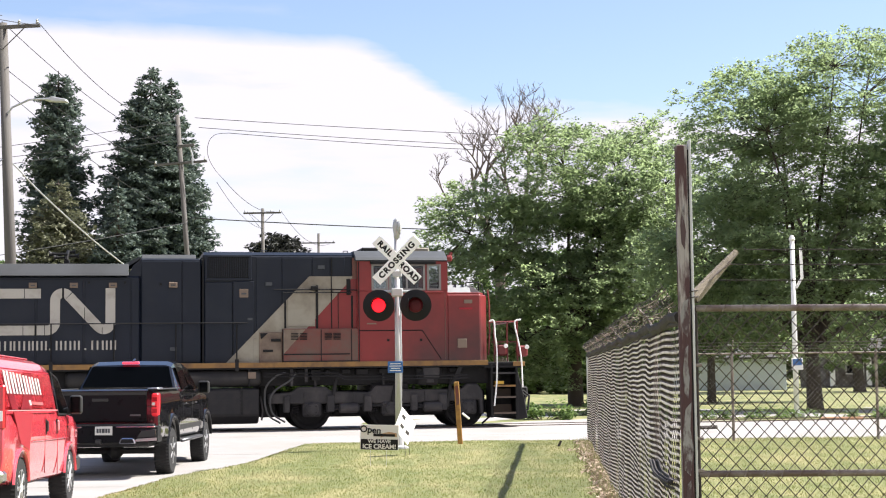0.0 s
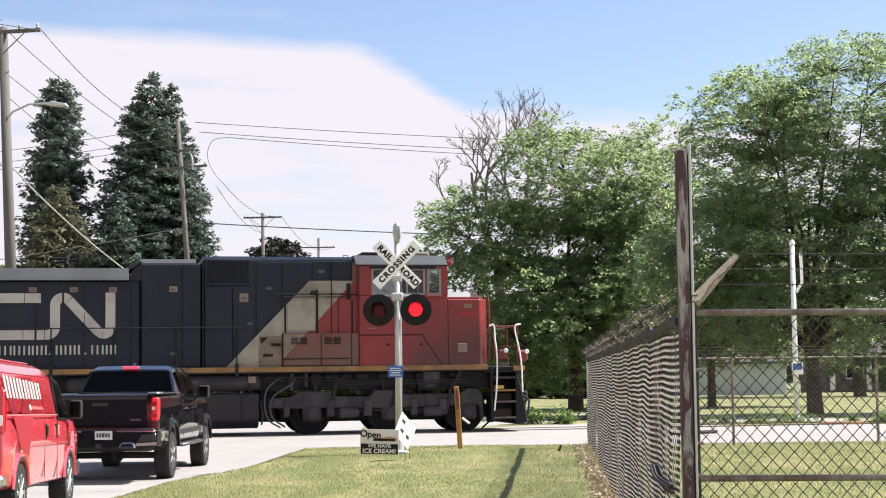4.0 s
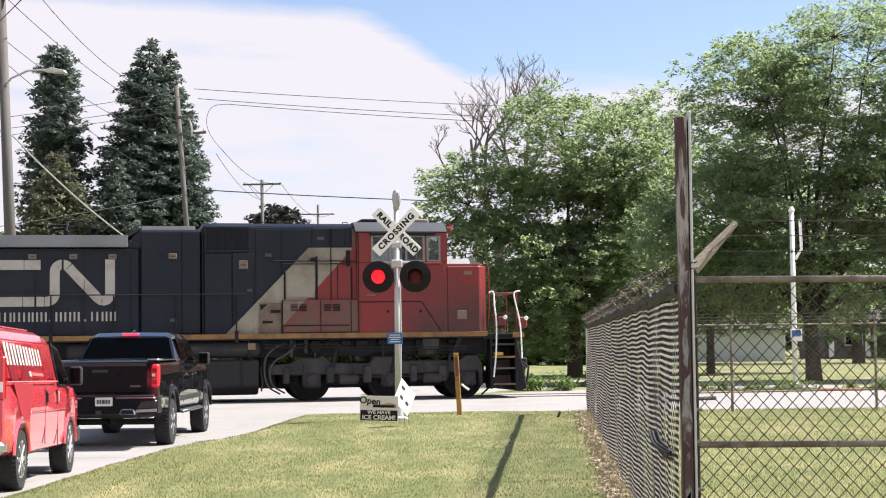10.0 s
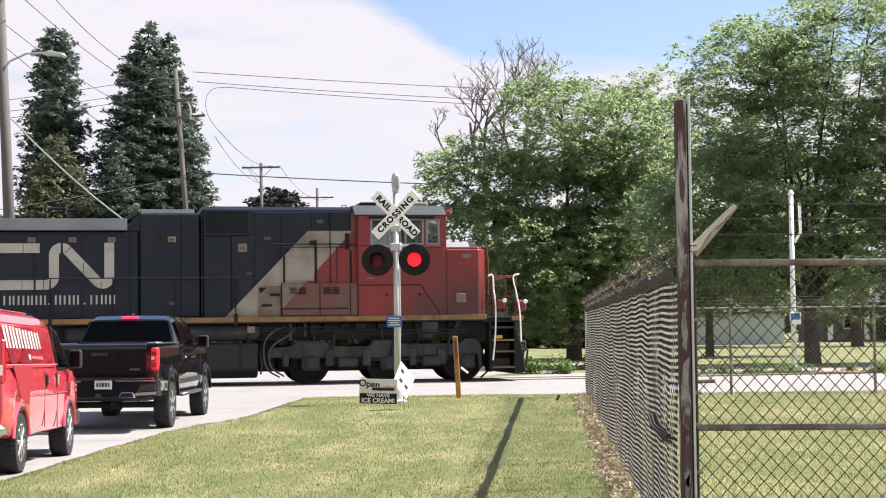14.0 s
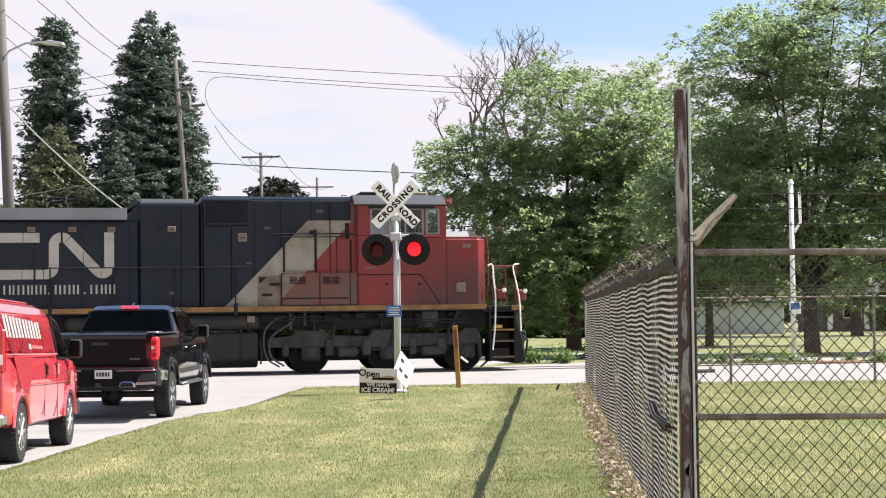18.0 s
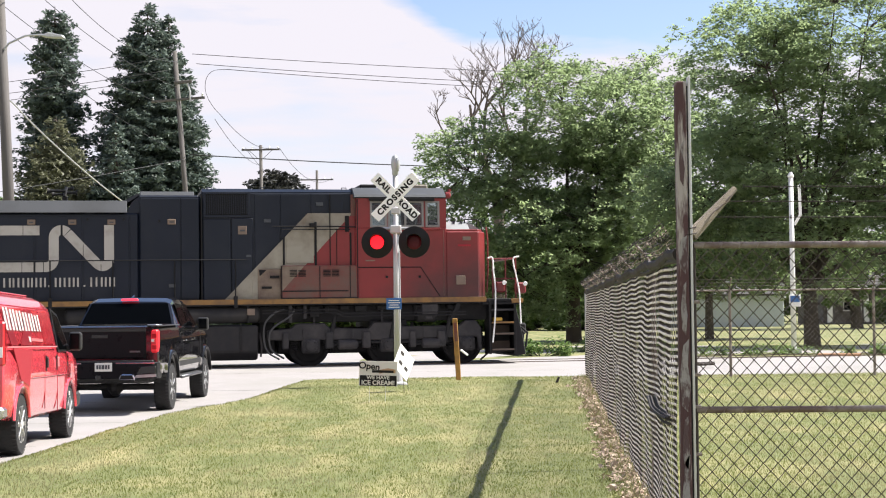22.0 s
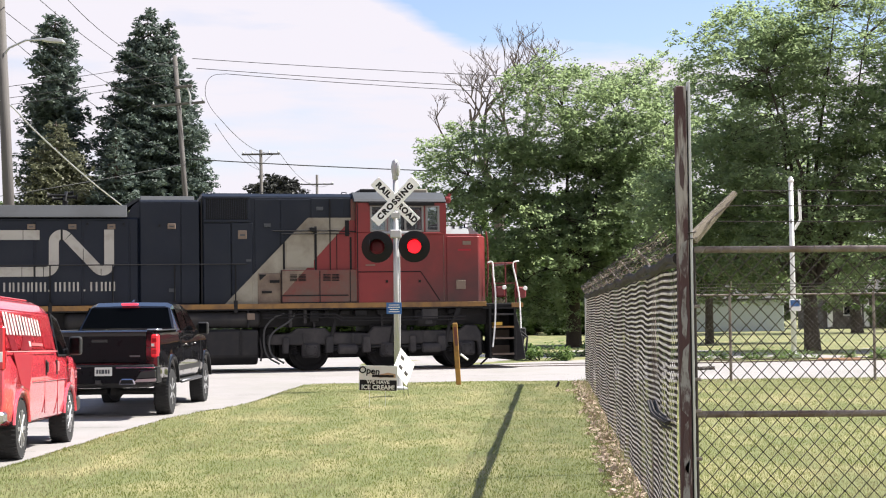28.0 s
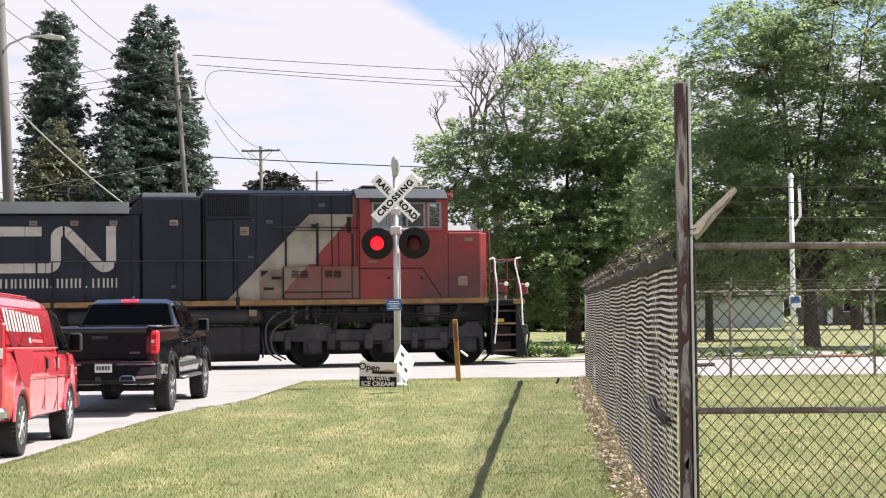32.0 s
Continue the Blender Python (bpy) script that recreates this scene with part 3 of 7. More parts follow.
    for x, z, w in ((-8.29, 2.10, 0.17), (-5.84, 3.77, 0.17), (-6.31, 2.87, 0.13), (-4.47, 4.21, 0.18), (-9.45, 3.82, 0.05), (-10.35, 3.82, 0.05), (-8.55, 3.78, 0.05)):
        part("stencil", box(x, -HH - 0.064, z, x + w, -HH - 0.02, z + (0.09 if w > 0.15 else 0.06)), M_LGREY if w > 0.1 else M_BLACKP, L)
    y0 = -HH - 0.03
    # slanted cream band and red field on the hood side
    z0, z1, zb = 1.76, 4.01, 2.64
    lx = lambda z: -4.70 - 0.967 * (z1 - z)
    rx = lambda z: -3.52 - 0.92 * (z1 - z)
    part("cream_band", slab([(lx(z0), z0), (lx(z1), z1), (rx(z1), z1), (rx(zb), zb), (-5.42, zb), (-5.42, z0)], "y", y0 - 0.03, y0 - 0.042), M_LWHITE, L, "weathered cream diagonal band")
    part("red_field", slab([(rx(zb), zb), (rx(3.94), 3.94), (-3.44, 3.94), (-3.44, zb)], "y", y0 - 0.03, y0 - 0.042), M_LRED, L, "red field behind the cab")
    part("red_strip", box(-3.56, y0 - 0.03, 3.94, -3.44, y0 - 0.044, 4.5), M_LRUST, L)
    ys = y0 - 0.042
    pn = part("door_panel", slab([(-5.27, 2.70), (-5.27, 3.42), (-4.95, 3.70), (-4.55, 3.70), (-4.55, 2.70)], "y", ys, ys - 0.012, bevel=0.004), M_LWHITE, L)
    low = part("step_box", box(-5.41, -HW + 0.02, 1.74, -3.40, -HH, 2.64, 0.015), M_LRUST, L, "dusty red casing with louvres")
    part("cream_corner", slab([(-5.40, 2.62), (rx(2.62) - 0.02, 2.62), (-5.40, 1.97)], "y", -HW + 0.02, -HW + 0.008), M_GRIMEC, low, "grimy cream paint corner")
    for x in (-5.415, -4.42, -3.62):
        part("box_seam", box(x, -HW + 0.004, 1.76, x + 0.02, -HW + 0.03, 2.62), M_LUNDER, low)
    part("weld_line", box(-5.39, -HW + 0.002, 1.955, -3.66, -HW + 0.03, 1.985), M_LUNDER, low)
    part("foot_ledge", box(-5.40, -HW - 0.012, 1.74, -3.42, -HW + 0.03, 1.80, 0.006), M_LUNDER, low)
    ce = part("cream_end", box(-6.02, -HW + 0.10, 1.74, -5.42, -HH, 2.56, 0.015), M_GRIMEC, L, "grimy cream casing end")
    part("seam_post", box(-6.16, -HW + 0.12, 1.74, -6.09, -HH, 2.4, 0.008), M_LWHITE, L)
    for xa in (-5.20, -4.97, -4.32, -4.09):
        for k in range(5):
            part("louvre", box(xa, -HW - 0.004, 2.35 + k * 0.038, xa + 0.19, -HW + 0.03, 2.368 + k * 0.038), M_LUNDER, low)
    part("vent_slot", slab([(-5.99, 2.53), (-5.79, 2.53), (-5.97, 2.37)], "y", -HW + 0.07, -HW + 0.105), M_BLACKP, ce)
    part("vent_slot", box(-5.71, -HW + 0.07, 2.31, -5.46, -HW + 0.105, 2.38), M_BLACKP, ce)
    part("vent_slot", box(-5.92, -HW + 0.07, 2.04, -5.66, -HW + 0.105, 2.10), M_BLACKP, ce)
    for x, w, za, zc in ((-5.36, 0.05, 2.66, 3.38), (-4.53, 0.06, 2.64, 3.78), (-4.13, 0.025, 2.64, 4.52), (-3.72, 0.11, 3.52, 3.94), (-3.60, 0.05, 2.64, 3.5), (-3.95, 0.015, 2.64, 3.6)):
        part("door_seam", box(x, ys - 0.018, za, x + w, ys + 0.02, zc, 0.003), M_BLACKP, L)
    part("lift_arm", tube(((-5.63, ys - 0.08, 3.66), (-4.0, ys - 0.08, 3.66), (-3.41, ys - 0.08, 3.64)), 0.018), M_BLACKP, L)
    part("arm_clip", box(-4.66, ys - 0.12, 3.64, -4.48, ys - 0.02, 3.75, 0.01), M_BLACKP, L)

    # large outline letters on the side, drawn as bands
    def band(pts, w, name):
        bm = bmesh.new()
        pts = [Vector((x, 0, z)) for x, z in pts]
        rows = []
        for i, p in enumerate(pts):
            d = (pts[min(i + 1, len(pts) - 1)] - pts[max(i - 1, 0)]).normalized()
            nrm = Vector((-d.z, 0, d.x)) * w / 2
            rows.append([bm.verts.new((q.x, yy, q.z)) for yy in (y0 + 0.01, y0 - 0.008) for q in (p + nrm, p - nrm)])
        for a, b in zip(rows, rows[1:]):
            for i, j in ((0, 1), (1, 3), (3, 2), (2, 0)):
                bm.faces.new((a[i], a[j], b[j], b[i]))
        bm.faces.new(rows[0])
        bm.faces.new(rows[-1])
        bmesh.ops.recalc_face_normals(bm, faces=bm.faces[:])
        return part(name, bm, M_EMB, L, "cream painted band of the emblem")

    def arc(cx, cz, r, a0, a1, n=13):
        return [(cx + r * math.cos(radians(a0 + (a1 - a0) * i / (n - 1))), cz + r * math.sin(radians(a0 + (a1 - a0) * i / (n - 1)))) for i in range(n)]

    rise = [(-12.3, 2.645), (-11.40, 2.645)] + arc(-11.36, 2.845, 0.2, -90, 0) + [(-11.16, 2.9), (-11.16, 3.36)] + arc(-10.97, 3.395, 0.19, 180, 42)
    fall = [(-10.82, 3.51), (-10.09, 2.72)] + arc(-9.955, 2.825, 0.165, 222, 360) + [(-9.79, 2.88), (-9.79, 3.71)]
    band(rise, 0.245, "emblem_band")
    band(fall, 0.245, "emblem_band")
    band([(-11.51, 3.575), (-12.6, 3.575)] + arc(-12.9, 3.11, 0.465, 90, 270, 15) + [(-12.3, 2.645)], 0.245, "emblem_band")
    for x, z, h in ((-11.66, 2.52, 0.25), (-11.42, 2.52, 0.25), (-11.95, 2.52, 0.25), (-11.92, 3.45, 0.25), (-10.0, 2.53, 0.18), (-10.99, 3.42, 0.29), (-10.44, 2.9, 0.32)):
        part("band_joint", box(x, y0 - 0.012, z, x + (0.05 if x in (-11.66, -10.99) else 0.014), y0 - 0.004, z + h), M_LUNDER, L)
    # a line of small marks under it, as plain upright bars
    for a, b in ((-12.53, -12.21), (-12.17, -11.76), (-11.72, -11.35), (-11.30, -11.25), (-11.14, -10.87), (-10.80, -10.54), (-10.43, -10.38), (-10.26, -9.95), (-9.90, -9.64)):
        for k in range(1 if b - a < 0.1 else 4 if b - a > 0.33 else 3):
            n = 1 if b - a < 0.1 else 3 if b - a > 0.33 else 2
            x = a + (b - a - 0.05) * k / n
            part("letter_bar", box(x, y0 - 0.006, 2.14, x + 0.045, y0 + 0.01, 2.185 if b - a < 0.1 else 2.375), M_EMB, L, "pale painted upright bar")
    # cab: a hollow shell with real window openings on both sides
    cab = part("cab", box(-3.44, -HW, 1.72, -1.02, HW, 3.62, 0.015), M_LRED, L, "weathered red cab")
    part("cab_back", box(-3.44, -HW + 0.06, 3.62, -3.36, HW - 0.06, 4.42), M_LUNDER, L)
    part("cab_front", box(-1.10, -HW + 0.06, 3.62, -1.04, HW - 0.06, 3.9), M_LRED, L)
    spans = ((-3.05, -2.64), (-2.58, -1.65), (-1.56, -1.22))
    for s in (-1, 1):
        ya, yb = (-HW, -HW + 0.06) if s < 0 else (HW - 0.06, HW)
        part("cab_side", box(-3.44, ya, 4.30, -1.02, yb, 4.42), M_LRED, L)
        part("cab_side", box(-3.44, ya, 3.62, -1.02, yb, 3.655), M_LRED, L)
        for a, b in ((-3.44, -3.05), (-2.64, -2.58), (-1.65, -1.56), (-1.22, -1.02)):
            part("window_post", box(a, ya, 3.655, b, yb, 4.30), M_LRED, L)
        for x0, x1 in spans:
            yo, yi = (-HW - 0.016, -HW + 0.03) if s < 0 else (HW - 0.03, HW + 0.016)
            w = part("cab_window", box(x0, s * (HW - 0.03) - 0.004, 3.655, x1, s * (HW - 0.03) + 0.004, 4.30), M_GLASSC, L, "cab window in a pale frame")
            w.visible_shadow = False
            for a, b, c, d in ((x0 - 0.02, 3.63, x0 + 0.035, 4.32), (x1 - 0.035, 3.63, x1 + 0.02, 4.32), (x0 + 0.035, 3.63, x1 - 0.035, 3.68), (x0 + 0.035, 4.28, x1 - 0.035, 4.32)):
                part("window_frame", box(a, yo, b, c, yi, d), M_LFRAME, w)
            if x1 - x0 > 0.6:
                part("window_frame", box(-2.15, yo, 3.68, -2.10, yi, 4.28), M_LFRAME, w)
    part("cab_seat", box(-2.05, -1.0, 3.62, -1.75, -0.6, 4.10, 0.05), M_BLACKP, L)
    part("cab_desk", box(-1.45, -1.1, 3.62, -1.15, 0.8, 3.80, 0.03), M_LUNDER, L)
    # nose with chamfered front corners
    part("nose", slab([(-1.03, -1.503), (-0.14, -1.503), (0.12, -1.12), (0.18, -0.4), (0.18, 0.4), (0.12, 1.12), (-0.14, 1.503), (-1.03, 1.503)], "z", 1.72, 3.52, bevel=0.025), M_LRED, L, "blunt red nose")
    part("nose_brow", slab([(-1.03, -1.46), (-0.16, -1.46), (0.06, -1.1), (0.10, 0), (0.06, 1.1), (-0.16, 1.46), (-1.03, 1.46)], "z", 3.52, 3.575, bevel=0.012), M_LRED, L)
    part("nose_top", slab([(-1.38, 3.575), (-1.12, 3.79), (1.12, 3.79), (1.38, 3.575)], "x", -1.0, -0.36, bevel=0.01), M_PALE, L, "pale grey nose deck")
    part("nose_slope", slab([(-0.36, 3.575), (-0.36, 3.78), (-0.02, 3.575)], "y", -1.2, 1.2), M_PALE, L)
    for x in (-0.75, -0.55):
        part("deck_rib", box(x, -1.20, 3.72, x + 0.03, 1.2, 3.815), M_LGREY, L)
    for x in (-0.44, -0.10):
        for y in (-1.15, 1.15):
            part("nose_rail_post", rod((x, y, 3.56), (x, y, 3.86), 0.018, n=6), M_BLACKP, L)
    part("nose_rail", tube(((-0.44, -1.15, 3.86), (-0.10, -1.15, 3.86), (0.0, -1.15, 3.80), (0.06, -1.15, 3.5)), 0.018), M_BLACKP, L)
    part("corner_rail", tube(((0.16, -1.12, 3.66), (0.20, -1.12, 3.3), (0.20, -1.12, 2.5), (0.16, -1.12, 1.9)), 0.022), M_LRED, L)
    # roof with a sloped grey edge
    part("cab_roof", slab([(-1.56, 4.42), (-1.50, 4.50), (-1.16, 4.70), (1.16, 4.70), (1.50, 4.50), (1.56, 4.42)], "x", -3.50, -1.03, bevel=0.012), M_LGREY, L, "dull grey cab roof")
    for x0, x1, m in ((-3.2, -2.75, M_BLACKP), (-1.95, -1.35, M_LWHITE)):
        part("roof_box", box(x0, -0.7, 4.70, x1, 0.5, 4.83, 0.03), m, L)
    # black strip stands in for the visor's shadow above the windows
    part("window_visor", box(-3.10, -HW - 0.10, 4.325, -1.35, -HW + 0.01, 4.40, 0.006), M_BLACKP, L)
    part("drip_rail", box(-3.46, -HW - 0.03, 4.40, -1.03, -HW + 0.01, 4.43), M_BLACKP, L)
    part("arm_rest", box(-1.66, -HW - 0.07, 3.56, -1.18, -HW, 3.61, 0.01), M_LRED, L)
    part("side_panel", slab([(-3.36, 1.80), (-3.36, 2.56), (-1.74, 2.56), (-1.24, 1.80)], "y", -HW - 0.010, -HW + 0.01, bevel=0.004), M_LRED, L)
    part("panel_seam", tube(((-3.40, -HW - 0.008, 2.575), (-1.725, -HW - 0.008, 2.575), (-1.21, -HW - 0.008, 1.80)), 0.011, 4), M_BLACKP, L)
    part("panel_seam", tube(((-1.10, -HW - 0.004, 1.8), (-1.10, -HW - 0.004, 3.55)), 0.008, 4), M_LRUST, L)
    part("panel_seam", tube(((-3.41, -HW - 0.006, 1.76), (-3.41, -HW - 0.006, 4.38)), 0.014, 4), M_BLACKP, L)
    for x in (-2.67, -1.79):
        part("lock", box(x, -HW - 0.03, 2.29, x + 0.06, -HW, 2.35), M_BLACKP, L)
    part("number_plate", box(-0.58, -1.525, 3.28, -0.36, -1.50, 3.38), M_PLATE, L)
    part("lettering_bars", box(-0.71, -1.522, 3.12, -0.36, -1.50, 3.17), M_DRED, L)
    part("lettering_bars", box(-3.2, -1.515, 2.74, -2.95, -1.50, 2.77), M_PLATE, L)
    part("footboard_plate", box(-0.77, -1.53, 2.10, -0.52, -1.49, 2.34, 0.008), M_PLATE, L)
    part("marker_light", lathe(((0.03, 0), (0.09, 0.02), (0.1, 0.12), (0.06, 0.16)), (-1.0, -1.25, 4.50), "x", 14), M_LRED, L)
    part("horn", tube(((-1.05, -1.2, 4.42), (-0.92, -1.25, 4.48), (-0.86, -1.25, 4.66)), 0.05), M_LRED, L)
    # front platform, steps and handrails
    part("platform", box(-0.05, -HW, 1.56, 0.98, HW, 1.66, 0.01), M_LUNDER, L)
    part("pilot", slab([(0.90, 0.18), (1.14, 0.22), (1.04, 0.85), (0.92, 1.3), (0.88, 1.5), (0.80, 1.5), (0.80, 0.18)], "y", -1.45, 1.45, bevel=0.02), M_LUNDER, L, "dark steel pilot plate")
    part("step_well", box(0.16, -1.0, 0.30, 0.92, -0.95, 1.6), M_LUNDER, L)
    part("step_side", slab([(-HW - 0.02, 0.24), (-HW - 0.02, 1.66), (-0.95, 1.66), (-0.95, 0.24)], "x", 0.12, 0.18, bevel=0.006), M_BLACKP, L)
    part("step_side", slab([(-HW - 0.02, 0.24), (-HW - 0.02, 1.66), (-0.95, 1.66), (-0.95, 0.24)], "x", 0.80, 0.86, bevel=0.006), M_BLACKP, L)
    for k, (z, m) in enumerate(((0.38, M_STEP), (0.80, M_STEP), (1.10, M_LYEL), (1.44, M_LDUST))):
        st = part("step", box(0.18, -HW - 0.03, z - 0.05, 0.80, -1.05, z, 0.008), M_LUNDER, L)
        part("step_edge", box(0.19, -HW - 0.045, z - 0.045, 0.79, -HW - 0.03, z + 0.004), m, st, "worn tan step edge")
        part("riser", box(0.20, -1.06, z, 0.79, -1.04, z + 0.2), M_STEP if k < 2 else M_LUNDER, st)
    part("step_box_light", box(0.24, -HW - 0.02, 1.12, 0.48, -1.2, 1.21, 0.01), M_YBOX, L, "yellow block on the step")
    part("platform_edge", box(0.74, -HW - 0.03, 1.60, 1.06, -HW + 0.02, 1.72, 0.006), M_LYEL, L)
    for pts in (((0.10, -HW - 0.03, 2.80), (0.22, -HW - 0.05, 2.81), (0.24, -HW - 0.06, 2.45), (0.29, -HW - 0.06, 1.98), (0.27, -HW - 0.06, 1.2), (0.2, -HW - 0.05, 0.55)),
                ((0.96, -HW - 0.03, 2.84), (0.80, -HW - 0.05, 2.80), (0.80, -HW - 0.06, 2.62), (0.86, -HW - 0.06, 2.36), (0.95, -HW - 0.06, 1.85), (0.98, -HW - 0.06, 1.04))):
        part("grab_rail", tube(bend(pts, 3), 0.021, 8), M_WHITE, L, "white grab rail")
    for x in (0.28, 0.64, 0.92):
        part("front_rail_post", rod((x, -1.30, 1.66), (x, -1.30, 2.80), 0.022, n=8), M_LRED, L, "red rail post")
    part("front_rail", tube(((0.12, -1.30, 2.78), (0.92, -1.30, 2.80), (0.96, -1.0, 2.8), (0.96, 1.3, 2.8)), 0.022), M_LRED, L)
    part("front_rail", tube(((0.20, -1.30, 2.25), (0.92, -1.30, 2.25)), 0.016), M_LRED, L)
    for x, z in ((0.36, 1.88), (0.94, 1.85)):
        lh = part("light_housing", box(x, -1.36, z, x + 0.26, -1.02, z + 0.30, 0.04), M_LRED, L, "red painted light housing")
        part("lens", lathe(((0.002, 0.03), (0.055, 0.02), (0.06, -0.02), (0.05, -0.03)), (x + 0.22, -1.37, z + 0.26), "y", 14), M_WHITE, lh)
    part("coupler", box(1.05, -0.2, 0.72, 1.5, 0.2, 1.05, 0.05), M_LUNDER, L)
    for y in (-0.7, -1.1):
        part("air_hose", tube(((1.1, y, 0.95), (1.28, y, 0.8), (1.24, y, 0.45), (1.12, y, 0.3)), 0.03), M_RUBBER, L)
    # handrail along the walkway
    part("side_handrail", tube(((-20, -HW + 0.02, 2.80), (-6.3, -HW + 0.02, 2.80)), 0.017), M_BLACKP, L)
    part("side_handrail", tube(((-5.4, -HW + 0.02, 3.58), (-3.6, -HW + 0.02, 3.58)), 0.015), M_BLACKP, L)
    for i in range(9):
        x = -6.6 - i * 1.55
        part("rail_post", rod((x, -HW + 0.02, 1.72), (x, -HW + 0.02, 2.80), 0.018, n=6), M_BLACKP, L)
        part("post_foot", box(x - 0.05, -HW - 0.02, 1.55, x + 0.05, -HW + 0.03, 1.86, 0.006), M_LUNDER, L)
    # fuel tank and air reservoir
    part("fuel_tank", slab([(-1.45, 1.10), (-1.45, 0.42), (-1.15, 0.19), (1.15, 0.19), (1.45, 0.42), (1.45, 1.10)], "x", -12.6, -6.02, bevel=0.04), M_LTANK, L, "dull black fuel tank")
    part("air_reservoir", lathe(((0.14, -10.9), (0.225, -10.8), (0.225, -6.06), (0.14, -5.96)), (0, -1.25, 1.38), "x", 22), M_LTANK, L, smooth=True)
    for x in (-6.5, -8.2, -10.0):
        part("tank_strap", box(x, -1.47, 0.42, x + 0.06, -1.44, 1.10), M_LUNDER, L)
        part("reservoir_strap", box(x + 0.2, -1.485, 1.16, x + 0.24, -1.2, 1.62, 0.006), M_LUNDER, L)
    part("fuel_gauge", box(-6.31, -1.50, 1.36, -6.11, -1.42, 1.53, 0.01), M_PLATE, L)
    part("drain_cock", tube(((-5.98, -1.3, 0.9), (-5.92, -1.36, 0.5), (-5.96, -1.36, 0.28)), 0.025), M_LDUST, L)
    # two six-wheel bogies
    for bx in (-2.56, -15.6):
        part("bogie_frame", slab([(bx - 3.22, 0.70), (bx - 3.22, 0.96), (bx - 2.62, 0.99), (bx - 2.45, 1.13), (bx - 1.72, 1.13), (bx - 1.58, 1.0), (bx - 0.55, 0.97), (bx - 0.42, 1.14), (bx + 0.2, 1.14), (bx + 0.34, 1.02), (bx + 1.9, 1.02), (bx + 2.05, 1.15), (bx + 2.36, 1.15), (bx + 2.5, 0.95),
                                  (bx + 2.52, 0.34), (bx + 2.42, 0.34), (bx + 2.38, 0.72), (bx + 1.72, 0.70), (bx + 0.4, 0.66), (bx - 0.4, 0.66), (bx - 1.7, 0.68), (bx - 2.5, 0.68)], "y", -1.36, -1.12, bevel=0.03), M_LDUST, L)
        for sx, sw in ((-1.60, 0.20), (-0.62, 0.22), (0.62, 0.18), (1.40, 0.22), (-2.75, 0.16)):
            part("frame_casting", box(bx + sx - sw / 2, -1.44, 0.46, bx + sx + sw / 2, -1.20, 0.90, 0.03), M_LDUST, L)
        for sx in (-2.3, -1.0, 0.9, 1.75):
            part("frame_rib", box(bx + sx, -1.385, 0.72, bx + sx + 0.05, -1.34, 0.98, 0.008), M_LDUST, L)
        part("gear_case", box(bx - 2.9, -0.70, 0.32, bx + 2.7, 0.7, 1.0, 0.05), M_LUNDER, L)
        part("bogie_frame", box(bx - 2.9, 1.06, 0.6, bx + 2.9, 1.28, 0.95, 0.03), M_LUNDER, L)
        for k in (-1, 0, 1):
            ax = bx + k * 2.08
            w = part("wheel", lathe(((0.10, -1.02), (0.14, -0.90), (0.40, -0.86), (0.46, -0.90), (0.525, -0.89), (0.53, -0.78), (0.56, -0.765), (0.55, -0.74), (0.1, -0.72)), (0, 0, 0), "y", 30), M_LUNDER, L, smooth=False)
            w.location = (ax, 0, 0.53)
            WHEELS.append(w)
            w2 = part("wheel", lathe(((0.1, 0.72), (0.55, 0.74), (0.53, 0.78), (0.525, 0.89), (0.1, 0.95)), (0, 0, 0), "y", 24), M_LUNDER, L)
            w2.location = (ax, 0, 0.53)
            WHEELS.append(w2)
            part("axle", rod((ax, -0.8, 0.53), (ax, 0.8, 0.53), 0.09), M_LUNDER, L)
            ab = part("axle_box", box(ax - 0.24, -1.40, 0.34, ax + 0.24, -1.05, 0.74, 0.06), M_LDUST, L)
            part("axle_cap", lathe(((0.17, -1.40), (0.16, -1.46), (0.12, -1.48), (0.04, -1.485)), (ax, 0, 0.54), "y", 16), M_LDUST, ab)
            for bxo in (-0.08, 0.08):
                for bzo in (-0.08, 0.08):
                    part("cap_bolt", box(ax + bxo - 0.018, -1.50, 0.54 + bzo - 0.018, ax + bxo + 0.018, -1.47, 0.54 + bzo + 0.015), M_LUNDER, ab)
            for sx in (-0.42, 0.42):
                sp = part("spring", tube([(ax + sx + 0.075 * math.cos(a * 0.9), -1.17 + 0.075 * math.sin(a * 0.9), 0.42 + a * 0.009) for a in range(44)], 0.02, 5), M_LUNDER, L)
            part("brake_shoe", box(ax + 0.57, -0.95, 0.36, ax + 0.66, -0.75, 0.72, 0.02), M_LUNDER, L)
            part("brake_hanger", box(ax + 0.62, -1.12, 0.40, ax + 0.70, -1.02, 1.12, 0.01), M_LUNDER, L)
        for sx in (-1.1, 1.15):
            part("brake_cylinder", lathe(((0.09, -0.28), (0.13, -0.25), (0.13, 0.2), (0.06, 0.26)), (bx + sx, -1.36, 0.56), "x", 16), M_LDUST, L)
            part("piston_rod", rod((bx + sx - 0.5, -1.36, 0.54), (bx + sx - 0.2, -1.36, 0.56), 0.035, n=8), M_LUNDER, L)
        for sx in (-1.6, 0.0, 1.5):
            part("damper", rod((bx + sx, -1.36, 0.55), (bx + sx + 0.16, -1.36, 1.35), 0.05, n=10), M_LUNDER, L)
        part("traction_rod", rod((bx - 1.6, -1.33, 0.62), (bx + 1.6, -1.33, 0.60), 0.035, n=8), M_LUNDER, L)
